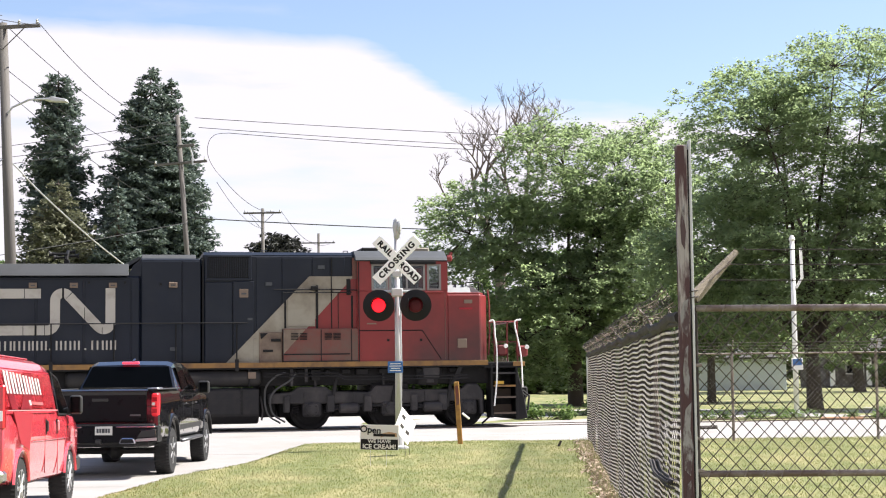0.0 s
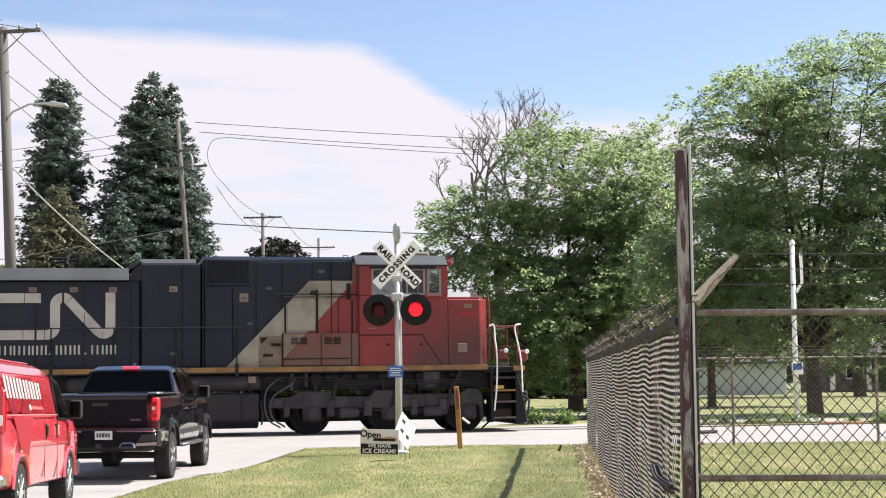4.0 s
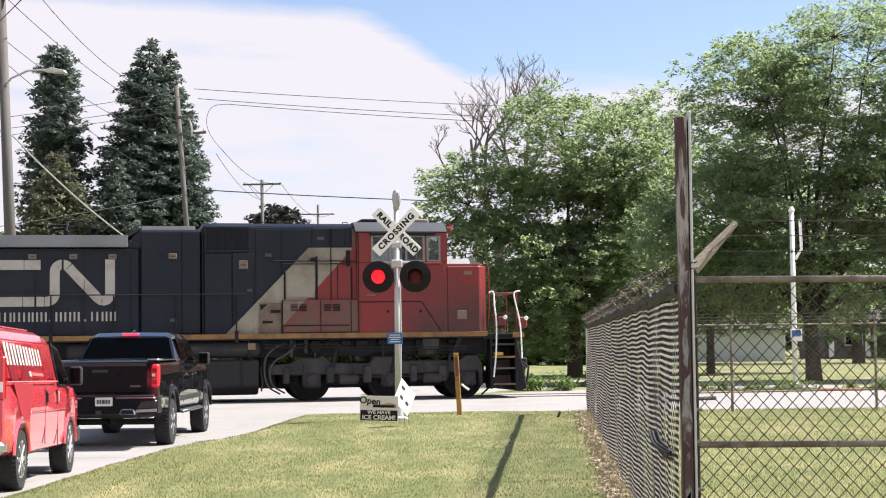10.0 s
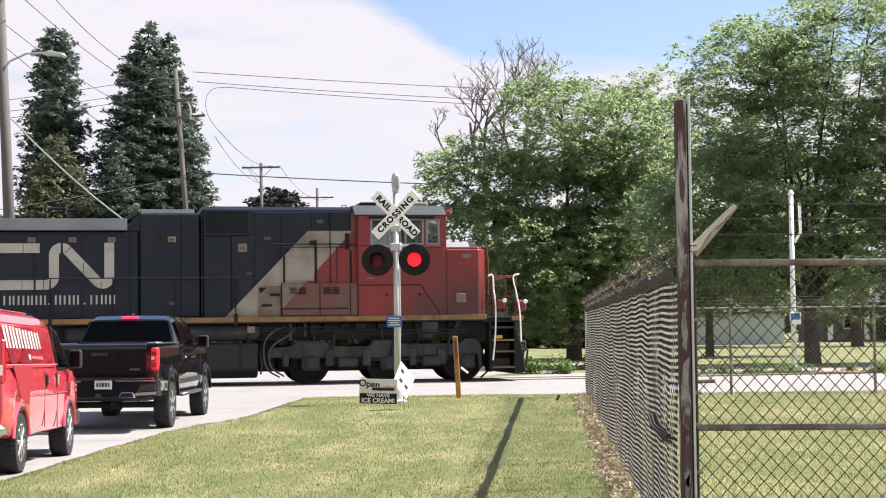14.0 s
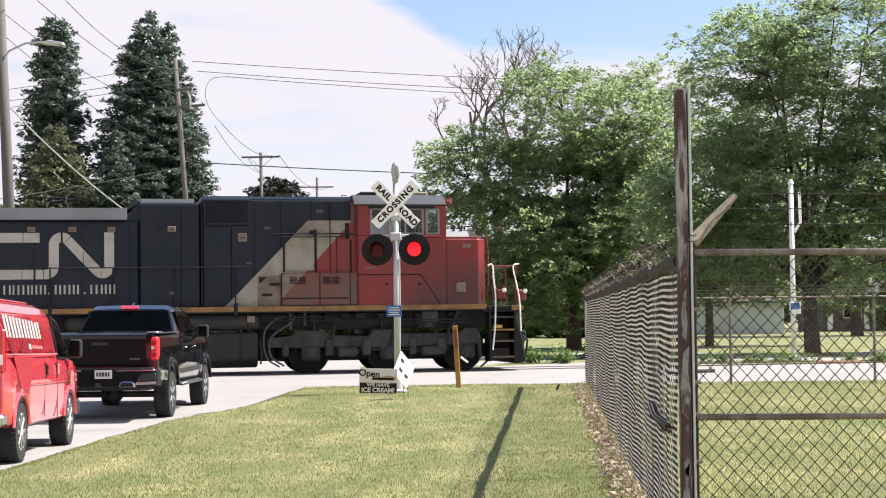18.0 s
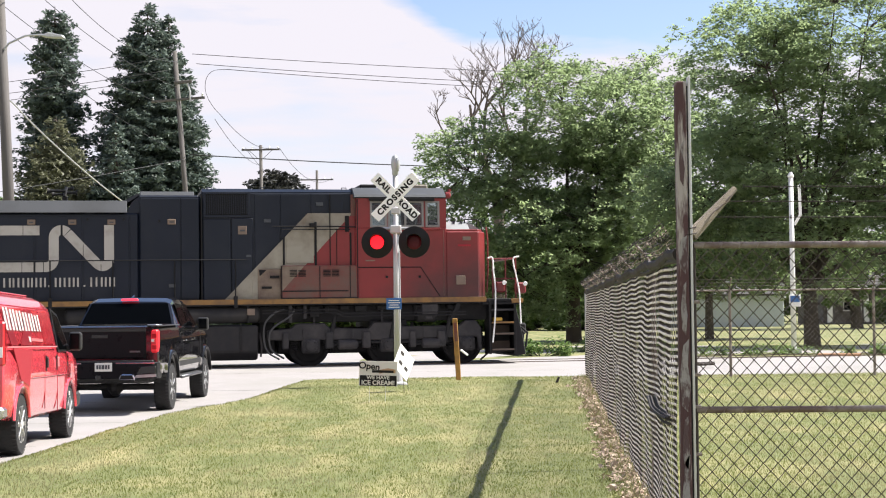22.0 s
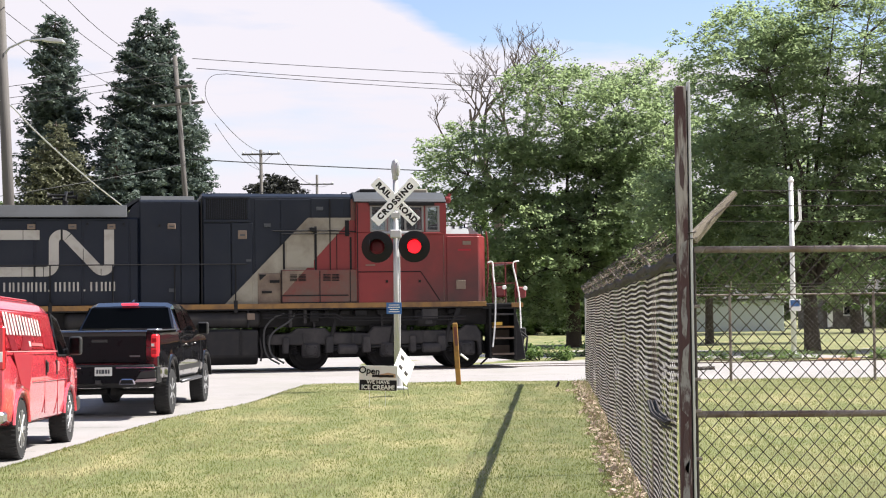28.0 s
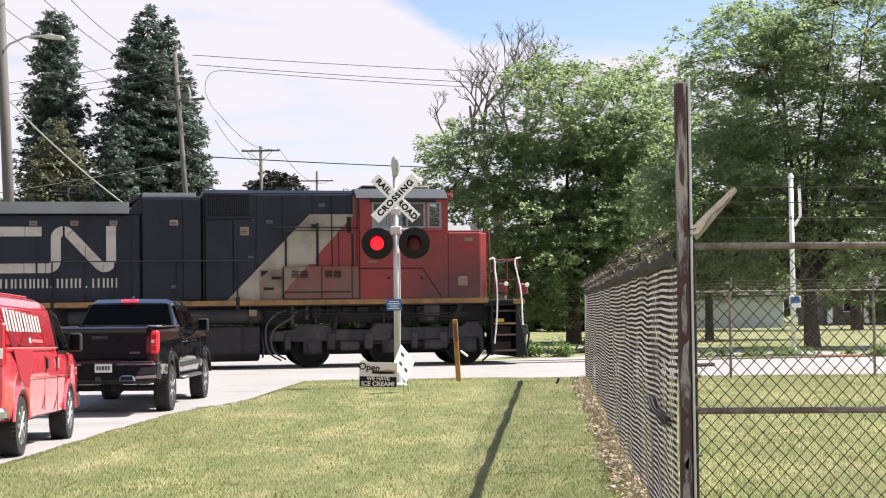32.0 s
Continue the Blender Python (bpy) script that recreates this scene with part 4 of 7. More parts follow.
        part("sand_pipe", tube(((bx + 2.75, -1.25, 1.2), (bx + 2.85, -1.25, 0.7), (bx + 2.72, -1.1, 0.25), (bx + 2.6, -0.8, 0.08)), 0.025), M_LUNDER, L)
        part("brake_hose", tube(bend(((bx - 2.78, -1.44, 1.50), (bx - 3.02, -1.45, 1.42), (bx - 3.28, -1.45, 1.15), (bx - 3.32, -1.45, 0.75), (bx - 3.22, -1.45, 0.40), (bx - 2.92, -1.44, 0.20))), 0.026), M_HOSEG, L)
        part("brake_hose", tube(bend(((bx - 2.5, -1.44, 1.50), (bx - 2.66, -1.45, 1.30), (bx - 3.05, -1.46, 1.05), (bx - 3.18, -1.46, 0.8), (bx - 3.12, -1.46, 0.45), (bx - 2.8, -1.44, 0.22))), 0.026), M_HOSEG, L)
        part("pipe_bracket", box(bx - 2.66, -1.44, 1.15, bx - 2.58, -1.34, 1.60, 0.01), M_LDUST, L)
        part("pipe_bracket", box(bx - 2.28, -1.44, 1.25, bx - 2.2, -1.34, 1.60, 0.01), M_LDUST, L)
        part("body_bolster", box(bx - 0.5, -1.2, 0.95, bx + 0.5, 1.2, 1.2, 0.03), M_LUNDER, L)
    part("cable_box", box(-5.98, -0.95, 0.34, -5.55, 0.95, 1.3, 0.04), M_LUNDER, L)
    part("cable_box", box(-12.9, -0.95, 0.30, -12.5, 0.95, 1.3, 0.04), M_LUNDER, L)
    # gear hung from the frame over the front bogie
    rng = random.Random(7)
    x = -5.0
    while x < -0.5:
        w = rng.uniform(0.10, 0.36)
        h = rng.uniform(0.10, 0.30)
        part("equipment_box", box(x, -1.40 + rng.uniform(0, 0.15), 1.57 - h, x + w, -1.1, 1.58, 0.02), rng.choice((M_LUNDER, M_LUNDER, M_LDUST)), L)
        if rng.random() < 0.5:
            part("hanger", box(x + w * 0.4, -1.30, 1.12, x + w * 0.4 + 0.05, -1.24, 1.58), M_LDUST, L)
        x += w + rng.uniform(0.12, 0.4)
    part("relay_box", box(-1.70, -1.47, 1.32, -1.26, -1.15, 1.60, 0.02), M_LDUST, L)
    part("relay_box", box(-1.62, -1.45, 1.18, -1.40, -1.2, 1.34, 0.03), M_LDUST, L)
    part("frame_brace", slab([(-0.75, 1.6), (-0.62, 1.6), (-0.86, 1.15), (-0.95, 1.15)], "y", -1.46, -1.36), M_LUNDER, L)
    part("air_filter", lathe(((0.12, -0.28), (0.2, -0.24), (0.2, 0.24), (0.12, 0.28)), (-1.55, -1.25, 1.32), "x", 20), M_LUNDER, L, smooth=True)
    for z in (1.48, 1.40):
        part("conduit", tube(((-5.9, -1.46, z), (-4.0, -1.46, z), (-3.8, -1.46, z - 0.1), (-0.5, -1.46, z - 0.1)), 0.018), M_LUNDER, L)
    # air horn cluster on the rear roof
    hb = part("horn_bracket", box(-10.98, -0.3, 4.34, -10.84, 0.0, 4.52, 0.02), M_BLACKP, L)
    for dx, dy, dz, ln in ((-0.46, -0.28, 4.66, 0.46), (-0.34, -0.12, 4.58, 0.34), (0.30, -0.2, 4.62, 0.30), (0.16, 0.0, 4.74, 0.2)):
        x = -10.90
        part("horn_bell", lathe(((0.03, 0), (0.035, ln * 0.6), (0.05, ln * 0.85), (0.085, ln)) if dx > 0 else ((0.085, -ln), (0.05, -ln * 0.85), (0.035, -ln * 0.6), (0.03, 0)), (x, dy, dz), "x", 12), M_BLACKP, hb)
    part("horn_manifold", tube(((-10.92, -0.3, 4.5), (-10.90, -0.2, 4.64), (-10.88, 0.0, 4.76)), 0.045), M_BLACKP, hb)


loco()

# ---- level crossing signal ----
SIG = thing("crossing_signal", pose(-0.89, 29.89, 0.17), "aluminium railway crossing signal with crossbuck and flashing red lights", "crossing signal")
LIT = []


def signal():
    S = SIG
    part("post", rod((0, 0, 0), (0, 0, 4.05), 0.055, 0.05, 18), M_ALU, S, smooth=True)
    base = part("base", lathe(((0.2, 0), (0.2, 0.03), (0.12, 0.06), (0.09, 0.35), (0.075, 0.4)), (0, 0, 0), "z", 20), M_ALU, S)
    bell = part("bell", lathe(((0.03, 0), (0.06, 0.02), (0.06, 0.1), (0.075, 0.16), (0.08, 0.26), (0.06, 0.36), (0.02, 0.40)), (0.0, -0.02, 4.02), "z", 20), M_BELL, S, "grey bell housing", smooth=True)
    part("gong", lathe(((0.02, 0.03), (0.14, 0.0), (0.14, -0.03), (0.09, -0.06), (0.02, -0.07)), (0.07, -0.03, 4.24), "x", 22), M_BELL, bell)
    part("clamp", box(-0.09, -0.09, 3.28, 0.09, 0.07, 3.40, 0.015), M_ALU, S)
    # crossbuck: two white blades with black letters
    for k, (ang, dy) in enumerate(((45, -0.10), (-45, -0.085))):
        c = Matrix.Translation((0, dy, 3.60)) @ pose(0, 0, 0, 90, 0, 0) @ pose(0, 0, 0, 0, 0, ang)
        bm = box(-0.565, -0.108, -0.004, 0.565, 0.108, 0.004, 0.003)
        bm.transform(c)
        bl = part("blade", bm, M_BLADEW, S, "white blade with black block letters")
        up = c @ Matrix.Translation((0, 0, 0.005))
        if k == 0:
            lettering("letters", "CROSSING", 0.152, up, M_BLACKP, bl, 0.001, 1.08, 0.008, 1.22)
        else:
            for tx, word in ((-0.32, "RAIL"), (0.32, "ROAD")):
                lettering("letters", word, 0.152, up @ Matrix.Translation((tx, 0, 0)), M_BLACKP, bl, 0.001, 1.05, 0.008, 1.1)
    # flashing pair on a cross arm
    jb = part("junction_box", box(-0.11, -0.10, 2.90, 0.11, 0.10, 3.06, 0.02), M_ALU, S)
    part("cross_arm", rod((-0.42, -0.0, 3.0), (0.42, -0.0, 3.0), 0.028), M_ALU, S)
    for x in (-0.355, 0.355):
        bk = part("backing", lathe(((0.02, 0.02), (0.305, 0.02), (0.305, 0.0), (0.15, -0.03), (0.14, -0.03)), (x, -0.10, 2.73), "y", 36), M_BLACKP, S, "round black backing disc")
        hood = bmesh.new()
        n, rows = 24, []
        for a in range(n + 1):
            an = radians(-35 + 250 * a / n)
            dpt = 0.27 * max(0.25, 0.35 + 0.65 * math.sin(an))
            rows.append([hood.verts.new((x + r * math.cos(an), yy, 2.73 + r * math.sin(an))) for r, yy in ((0.152, -0.11), (0.152, -0.12 - dpt), (0.144, -0.12 - dpt), (0.144, -0.11))])
        for a, b in zip(rows, rows[1:]):
            for i in range(4):
                hood.faces.new((a[i], a[(i + 1) % 4], b[(i + 1) % 4], b[i]))
        hood.faces.new(rows[0])
        hood.faces.new(rows[-1][::-1])
        bmesh.ops.recalc_face_normals(hood, faces=hood.faces[:])
        part("hood", hood, M_BLACKP, bk)
        part("lens", lathe(((0.145, 0.0), (0.142, -0.02), (0.10, -0.035), (0.02, -0.04)), (x, -0.12, 2.73), "y", 30), M_LENSOFF, bk, "dark red lens")
        part("lamp_can", lathe(((0.14, 0.0), (0.13, 0.12), (0.06, 0.16)), (x, -0.08, 2.73), "y", 20), M_BLACKP, bk)
        bm = lathe(((0.130, 0.002), (0.130, -0.002)), (0.132, 0, 0), "y", 30)
        for f in bm.faces:
            f.material_index = 0 if f.calc_center_median().y < -0.001 and len(f.verts) > 4 else 1
        d = part("light_vane", bm, [M_LIT, M_BLACKP], bk, "lit red signal light")
        d.location = (x - 0.132, -0.165, 2.73)
        LIT.append(d)
    # blue notice plate, its lines as bars
    pl = part("notice_plate", box(-0.19, -0.075, 1.44, 0.10, -0.065, 1.66, 0.006), M_BLUE, S, "blue notice plate with white lines")
    for k, w in enumerate((0.2, 0.23, 0.17, 0.21)):
        part("line_bar", box(-0.045 - w / 2, -0.079, 1.605 - k * 0.043, -0.045 + w / 2, -0.075, 1.62 - k * 0.043), M_WHITE, pl)
    part("conduit", tube(((0.05, 0.05, 0.3), (0.07, 0.06, 1.6), (0.06, 0.05, 2.9)), 0.014), M_ALU, S)


signal()


def yard_sign():
    t = thing("yard_sign", pose(-1.06, 25.0, ground_z(-1.06, 25.0), 0, 1.6, -6), "white and black yard sign on thin wire legs in the lawn", "sign")
    b = part("board", box(-0.31, -0.004, 0.26, 0.31, 0.004, 0.66, 0.002), M_SIGNBG, t)
    part("black_panel", box(-0.30, -0.009, 0.265, 0.30, -0.005, 0.43), M_BLACKP, b)
    for x in (-0.14, 0.12):
        part("leg", rod((x, 0.012, -0.1), (x, 0.012, 0.6), 0.003, n=6), M_GALV, t)
    face = lambda x, z: Matrix.Translation((x, -0.012, z)) @ pose(0, 0, 0, 90, 0, 0)
    lettering("letters", "Open", 0.15, face(-0.145, 0.575) @ pose(0, 0, 0, 0, 0, -5), M_BLACKP, b, 0.001, 1.0, 0.003)
    lettering("letters", "WE HAVE", 0.078, face(0.0, 0.395), M_SIGNBG, b, 0.001, 1.1, 0.002)
    lettering("letters", "ICE CREAM!", 0.098, face(0.0, 0.312), M_SIGNBG, b, 0.001, 1.05, 0.003)
    part("tan_emblem", slab([(0.02, 0.46), (0.14, 0.49), (0.28, 0.47), (0.28, 0.53), (0.16, 0.55), (0.02, 0.52)], "y", -0.008, -0.005), M_TAN, b)
    part("dark_bar", box(-0.10, -0.012, 0.475, 0.25, -0.008, 0.515), M_BLACKP, b)


yard_sign()


def diamond_sign():
    t = thing("leaning_placard", pose(-0.66, 27.6, ground_z(-0.66, 27.6), -6, 0, 56), "white square placard standing on its corner by the post", "sign")
    bm = box(-0.24, -0.005, -0.24, 0.24, 0.005, 0.24, 0.002)
    bm.transform(Matrix.Translation((0, 0, 0.52)) @ pose(0, 0, 0, 0, 40, 0))
    b = part("board", bm, M_WHITE, t)
    for dx, dz in ((-0.02, 0.68), (-0.10, 0.52), (0.04, 0.40)):
        bm = box(-0.05, -0.012, -0.03, 0.05, -0.006, 0.03)
        bm.transform(Matrix.Translation((dx, 0, dz)) @ pose(0, 0, 0, 0, 40, 0))
        part("faded_mark", bm, M_BAND, b)
    for x in (-0.05, 0.08):
        part("leg", rod((x, 0.012, -0.1), (x, 0.012, 0.5), 0.004, n=6), M_WIRED, t)


diamond_sign()


def stake():
    t = thing("marker_post", pose(0.31, 31.9, ground_z(0.31, 31.9), 0, -3, 0), "weathered yellow marker post leaning in the verge", "post")
    part("stake", box(-0.052, -0.02, -0.1, 0.052, 0.02, 1.27, 0.012), M_YPOST, t)
    part("red_strip", box(-0.03, -0.026, 0.80, 0.03, -0.021, 1.18), M_LRUST, t)
    part("bracket", tube(((0.08, -0.03, 0.62), (0.22, -0.05, 0.50)), 0.025), M_WHITE, t)


stake()

# ---- chain-link fences ----


def link_mesh(length, z0, z1, pitch=0.072, r=0.0021, wob=0.0, deep=0.0035, knuckle=0.0, tall=0.0):
    """Woven wire net along x: zigzag wires, three-sided; with knuckle, the bends are a second, dark material in place
    of their shade.
    """
    cols = int(length / (pitch / 2))
    tall = tall or pitch
    rows = int((z1 - z0) / (tall / 2))
    # rusty flags the bend faces, coloured dark to stand in for shade
    verts, faces, rusty = [], [], []
    tri = [(r * math.cos(radians(g)), r * math.sin(radians(g))) for g in (90, 210, 330)]
    cuts = (0.0, knuckle, 1 - knuckle) if knuckle else (0.0,)
    for col in range(cols):
        x = col * pitch / 2
        base, was = None, 0
        for k in range(rows + 1):
            a0, a1 = (k + col) % 2, (k + col + 1) % 2
            for ci, f in enumerate(cuts if k < rows else (0.0,)):
                zz = z0 + (k + f) * tall / 2
                g = a0 + (a1 - a0) * f
                xx = x + g * pitch / 2
                side = (2 * g - 1) * deep
                if wob:
                    side += wob * (noise.noise((xx * 0.5, zz * 0.7, 3.0)) + 0.5 * noise.noise((xx * 1.9, zz * 1.4, 8.0)))
                    zz += 0.035 * noise.noise((xx * 0.9, zz * 0.6, 1.0))
                n0 = len(verts)
                verts += [(xx + p, side + q, zz) for p, q in tri]
                if base is not None:
                    faces += [(base, base + 1, n0 + 1, n0), (base + 1, base + 2, n0 + 2, n0 + 1), (base + 2, base, n0, n0 + 2)]
                    rusty += [0 if was == 1 else 1] * 3
                base, was = n0, ci
    return verts, faces, rusty


def net(name, length, z0, z1, material, parent, label, **kw):
    v, f, rusty = link_mesh(length, z0, z1, **kw)
    ob = raw(name, v, f, material)
    if kw.get("knuckle"):
        ob.data.materials.append(M_WIRED)
        ob.data.polygons.foreach_set("material_index", rusty)
    ob.parent = parent
    tagged(ob, label, kind="stuff")
    return ob


F_NEAR, F_FAR = Vector((1.50, 9.9, 0)), Vector((2.95, 32.0, 0))


def side_fence():
    d = F_FAR - F_NEAR
    ang = math.degrees(math.atan2(d.y, d.x))
    ln = d.length
    t = thing("side_fence", Matrix.Translation(F_NEAR) @ pose(0, 0, 0.0, 0, 0, ang), "old sagging chain-link fence along the lawn with barbed wire", "fence")
    net("wire_net", ln, 0.03, 1.88, M_WIRE, t, "rust-stained woven wire net", wob=0.05, r=0.0036, pitch=0.088, deep=0.0015, knuckle=0.30)
    bm = bmesh.new()
    rows = []
    for i in range(241):
        x = ln * i / 240
        zc = 1.935 + 0.014 * math.sin(i * 0.23) + 0.012 * noise.noise((x * 2.3, 0, 4))
        hh = 0.036 + 0.014 * noise.noise((x * 3.1, 5, 0))
        yy = 0.014 * noise.noise((x * 2.7, 9, 1))
        rows.append([bm.verts.new((x, yy + q, zc + p * hh)) for q, p in ((0.016, 1), (0.032, 0.3), (0.026, -0.5), (0.01, -1), (-0.012, -0.6), (-0.012, 0.8))])
    for u, v in zip(rows, rows[1:]):
        for i in range(6):
            bm.faces.new((u[i], u[(i + 1) % 6], v[(i + 1) % 6], v[i]))
    bm.faces.new(rows[0][::-1])
    bm.faces.new(rows[-1])
    bmesh.ops.recalc_face_normals(bm, faces=bm.faces[:])
    part("top_band", bm, M_BAND, t, "dark weathered band along the top")
    n = 8
    for i in range(1, n + 1):
        x = ln * i / n
        z = ground_z(*(F_NEAR + d * (i / n)).xy)
        p = part("fence_post", rod((x, -0.03, z - 0.2), (x, -0.03, 1.95), 0.026, n=10), M_RUST, t)
        part("barb_arm", tube(((x, -0.03, 1.94), (x, 0.02, 2.02), (x, 0.10, 2.11)), 0.012), M_RUST, p)
    part("top_rail", tube([(ln * i / 24, -0.01, 1.90 + 0.012 * math.sin(i * 1.3)) for i in range(25)], 0.019, 8), M_BAND, t)
    for k in range(6):
        rng = random.Random(k)
        line = lambda x: Vector((x, 0.02 + 0.016 * k + 0.02 * noise.noise((x * 1.9, k, 3)), 2.005 + 0.026 * k + 0.022 * noise.noise((x * 1.3, k * 3.0, 0)) - 0.02 * abs(math.sin(math.pi * x / ln * n))))
        wire = part("barbed_wire", tube([line(ln * i / 150) for i in range(151)], 0.004, 4), M_TWIRE if k in (1, 4) else M_BAND, t)
        bm = bmesh.new()
        x = 0.05
        while x < ln:
            p = line(x)
            for _ in range(2):
                d = Vector((rng.uniform(-1, 1), rng.uniform(-0.7, 0.7), rng.uniform(-1, 1))).normalized() * rng.uniform(0.014, 0.032)
                rod(p - d, p + d, 0.0020, n=3, bm=bm)
            x += rng.uniform(0.08, 0.2)
        tagged(part("barb_work", bm, M_TWIRE if k in (0, 3) else M_BAND, wire), kind="stuff")
    # a torn stretch of net, rolled into a dark drooping lip
    bm = bmesh.new()
    rng = random.Random(5)
    for k in range(7):
        o = rng.uniform(-0.025, 0.025), rng.uniform(-0.02, 0.05)
        tube(bend([(0.42, 0.01 + o[1], 0.85 + o[0]), (0.8, 0.03 + o[1], 0.845 + o[0] * 1.3), (1.25, 0.05 + o[1], 0.865 + o[0]), (1.7, 0.04 + o[1], 0.90 + o[0]), (2.3, 0.01 + o[1], 0.90 + o[0] * 0.3)], 4), 0.010, 5, bm)
    tagged(part("torn_wire", bm, M_BAND, t), kind="stuff")


side_fence()


def corner_post():
    t = thing("gate_post", pose(1.52, 9.82, 0), "tall peeling steel gate post with a pale edge strip", "post")
    part("post", box(-0.035, -0.035, -0.3, 0.036, 0.035, 3.03, 0.008), M_RUSTP, t, "steel post with peeling dark red paint")
    part("edge_strip", box(0.045, -0.03, -0.3, 0.062, 0.03, 3.06, 0.003), M_GALV, t, "bright bare metal edge strip")
    part("inner_strip", box(0.037, -0.02, -0.3, 0.045, 0.02, 3.0), M_BLACKP, t)
    for z, w, h in ((0.18, 0.030, 0.5), (0.62, 0.024, 0.30), (0.98, 0.034, 0.42), (1.46, 0.02, 0.3), (1.85, 0.03, 0.2), (2.4, 0.018, 0.25)):
        part("paint_flake", slab([(-w * 0.7, z), (w * 0.4, z - 0.04), (w, z + h * 0.3), (w * 0.5, z + h * 0.6), (w * 0.8, z + h), (-w * 0.3, z + h * 0.9), (-w, z + h * 0.45)], "y", -0.0355, -0.038), M_FLAKE, t, "flaking pale grey paint")
    arm = part("barb_arm", tube(((0.06, 0.02, 2.05), (0.22, 0.10, 2.21), (0.37, 0.16, 2.36)), [0.042, 0.032, 0.02], 6), mat("splintered_arm", (0.24, 0.205, 0.16), 0.9, var=0.4, scale=14, stretch=(2, 2, 8), bump=0.6, bscale=40), t, "splintered pale barb arm")
    for k in range(6):
        rng = random.Random(k)
        a = Vector((0.12 + k * 0.034, 0.05, 2.11 + k * 0.032))
        part("splinter", rod(a, a + Vector((0.06, rng.uniform(-0.03, 0.03), 0.052 + rng.uniform(-0.02, 0.02))), 0.007, 0.002, 4), M_RUST, arm)
    part("tie_wire", tube([(0.05 + 0.04 * math.cos(a), 0.045 * math.sin(a), 2.03 + a * 0.006) for a in range(0, 14)], 0.004, 4), M_WIRED, t)


corner_post()


def gate():
    t = thing("chain_link_gate", pose(1.595, 9.84, 0), "closed chain-link gate leaf with rusty tube rails", "gate")
    w = 3.4
    for z, r in ((1.99, 0.021), (0.95, 0.021), (0.10, 0.021)):
        part("rail", tube(((0, 0, z), (w / 2, 0, z - 0.006), (w, 0, z)), r, 12), M_RUST, t, "rusty tube rail", True)
    for x in (0.0, w):
        part("stile", rod((x, 0, 0.06), (x, 0, 2.0), 0.012, n=10), M_RUST if x else M_WIRED, t)
    for z in (0.32, 0.66, 0.96, 1.16, 1.62):
        part("hinge_clip", box(-0.032, -0.02, z, 0.03, 0.02, z + 0.022, 0.004), M_RUST, t)
    net("wire_net", w, 0.06, 1.98, M_GATEW, t, "woven wire net", pitch=0.0925, tall=0.100, r=0.0046, knuckle=0.12)
    bm = bmesh.new()
    for i in range(30):
        for z in (1.99, 0.95):
            rod((0.05 + i * 0.115, -0.022, z - 0.02), (0.075 + i * 0.115, -0.022, z + 0.022), 0.004, n=5, bm=bm)
    tagged(part("tie_wire", bm, M_RUST, t), kind="stuff")


gate()


def barbed_lines():
    for k, (x0, z) in enumerate(((0.42, 2.37), (0.30, 2.275), (0.18, 2.175))):
        pts = [(1.52 + x0 + i * 0.18, 9.95, z - 0.012 * math.sin(math.pi * i / 20)) for i in range(21)]
        t = thing("barbed_wire", pose(0, 0, 0), "thin barbed wire strung over the gate", "wire", "wires over the gate")
        part("strand", tube(pts, 0.0032, 5), M_WIRED, t)
        bm = bmesh.new()
        for p in pts:
            p = Vector(p)
            for s in (-1, 1):
                rod(p + Vector((-0.006, 0, -0.014 * s)), p + Vector((0.006, 0, 0.014 * s)), 0.0018, n=3, bm=bm)
        tagged(part("barb_work", bm, M_WIRED, t), kind="stuff")


barbed_lines()


def far_fence():
    t = thing("street_fence", pose(2.95, 32.0, 0), "thin chain-link fence beside the side street", "fence")
    ln = 15.0
    for i in range(6):
        x = i * 2.96
        part("fence_post", rod((x, 0, ground_z(2.95 + x, 32) - 0.2), (x, 0, 1.95), 0.03, n=8), M_RUST if i else M_GALV, t)
        part("barb_arm", tube(((x, 0, 1.95), (x, -0.12, 2.1), (x, -0.2, 2.2)), 0.012), M_RUST, t)
    part("top_rail", rod((0, 0, 1.93), (ln, 0, 1.93), 0.02), M_RUST, t)
    net("wire_net", ln, 0.12, 1.9, M_WIRE, t, "thin woven wire net", pitch=0.10, r=0.0016)
    for k in range(3):
        part("barbed_wire", rod((0, -0.06 - 0.06 * k, 2.02 + 0.065 * k), (ln, -0.06 - 0.06 * k, 2.02 + 0.065 * k), 0.005, n=4), M_WIRED, t)


far_fence()


def white_pole():
    t = thing("signal_mast", pose(10.62, 47.1, ground_z(10.62, 47.1)), "white painted mast with a small blue and white plate", "mast")
    part("mast", rod((0, 0, 0), (0, 0, 5.35), 0.085, 0.07, 12), M_WHITE, t, smooth=True)
    part("cap", lathe(((0.09, 0), (0.1, 0.05), (0.04, 0.16)), (0, 0, 5.35), "z", 12), M_WHITE, t)
    part("side_arm", tube(((0.08, 0, 3.9), (0.26, -0.05, 4.2), (0.24, -0.05, 5.1)), 0.05), M_WHITE, t)
    part("bracket", box(-0.02, -0.12, 3.2, 0.62, 0.06, 3.3, 0.02), M_WHITE, t)
    p = part("plate", box(-0.14, -0.13, 1.42, 0.20, -0.10, 1.78, 0.01), M_WHITE, t, "small blue and white plate")
    part("blue_field", box(-0.11, -0.137, 1.56, 0.17, -0.131, 1.75), M_BLUE, p)
    part("base", box(-0.2, -0.2, 0, 0.2, 0.2, 0.16, 0.02), M_GALV, t)


white_pole()

# ---- vehicles ----


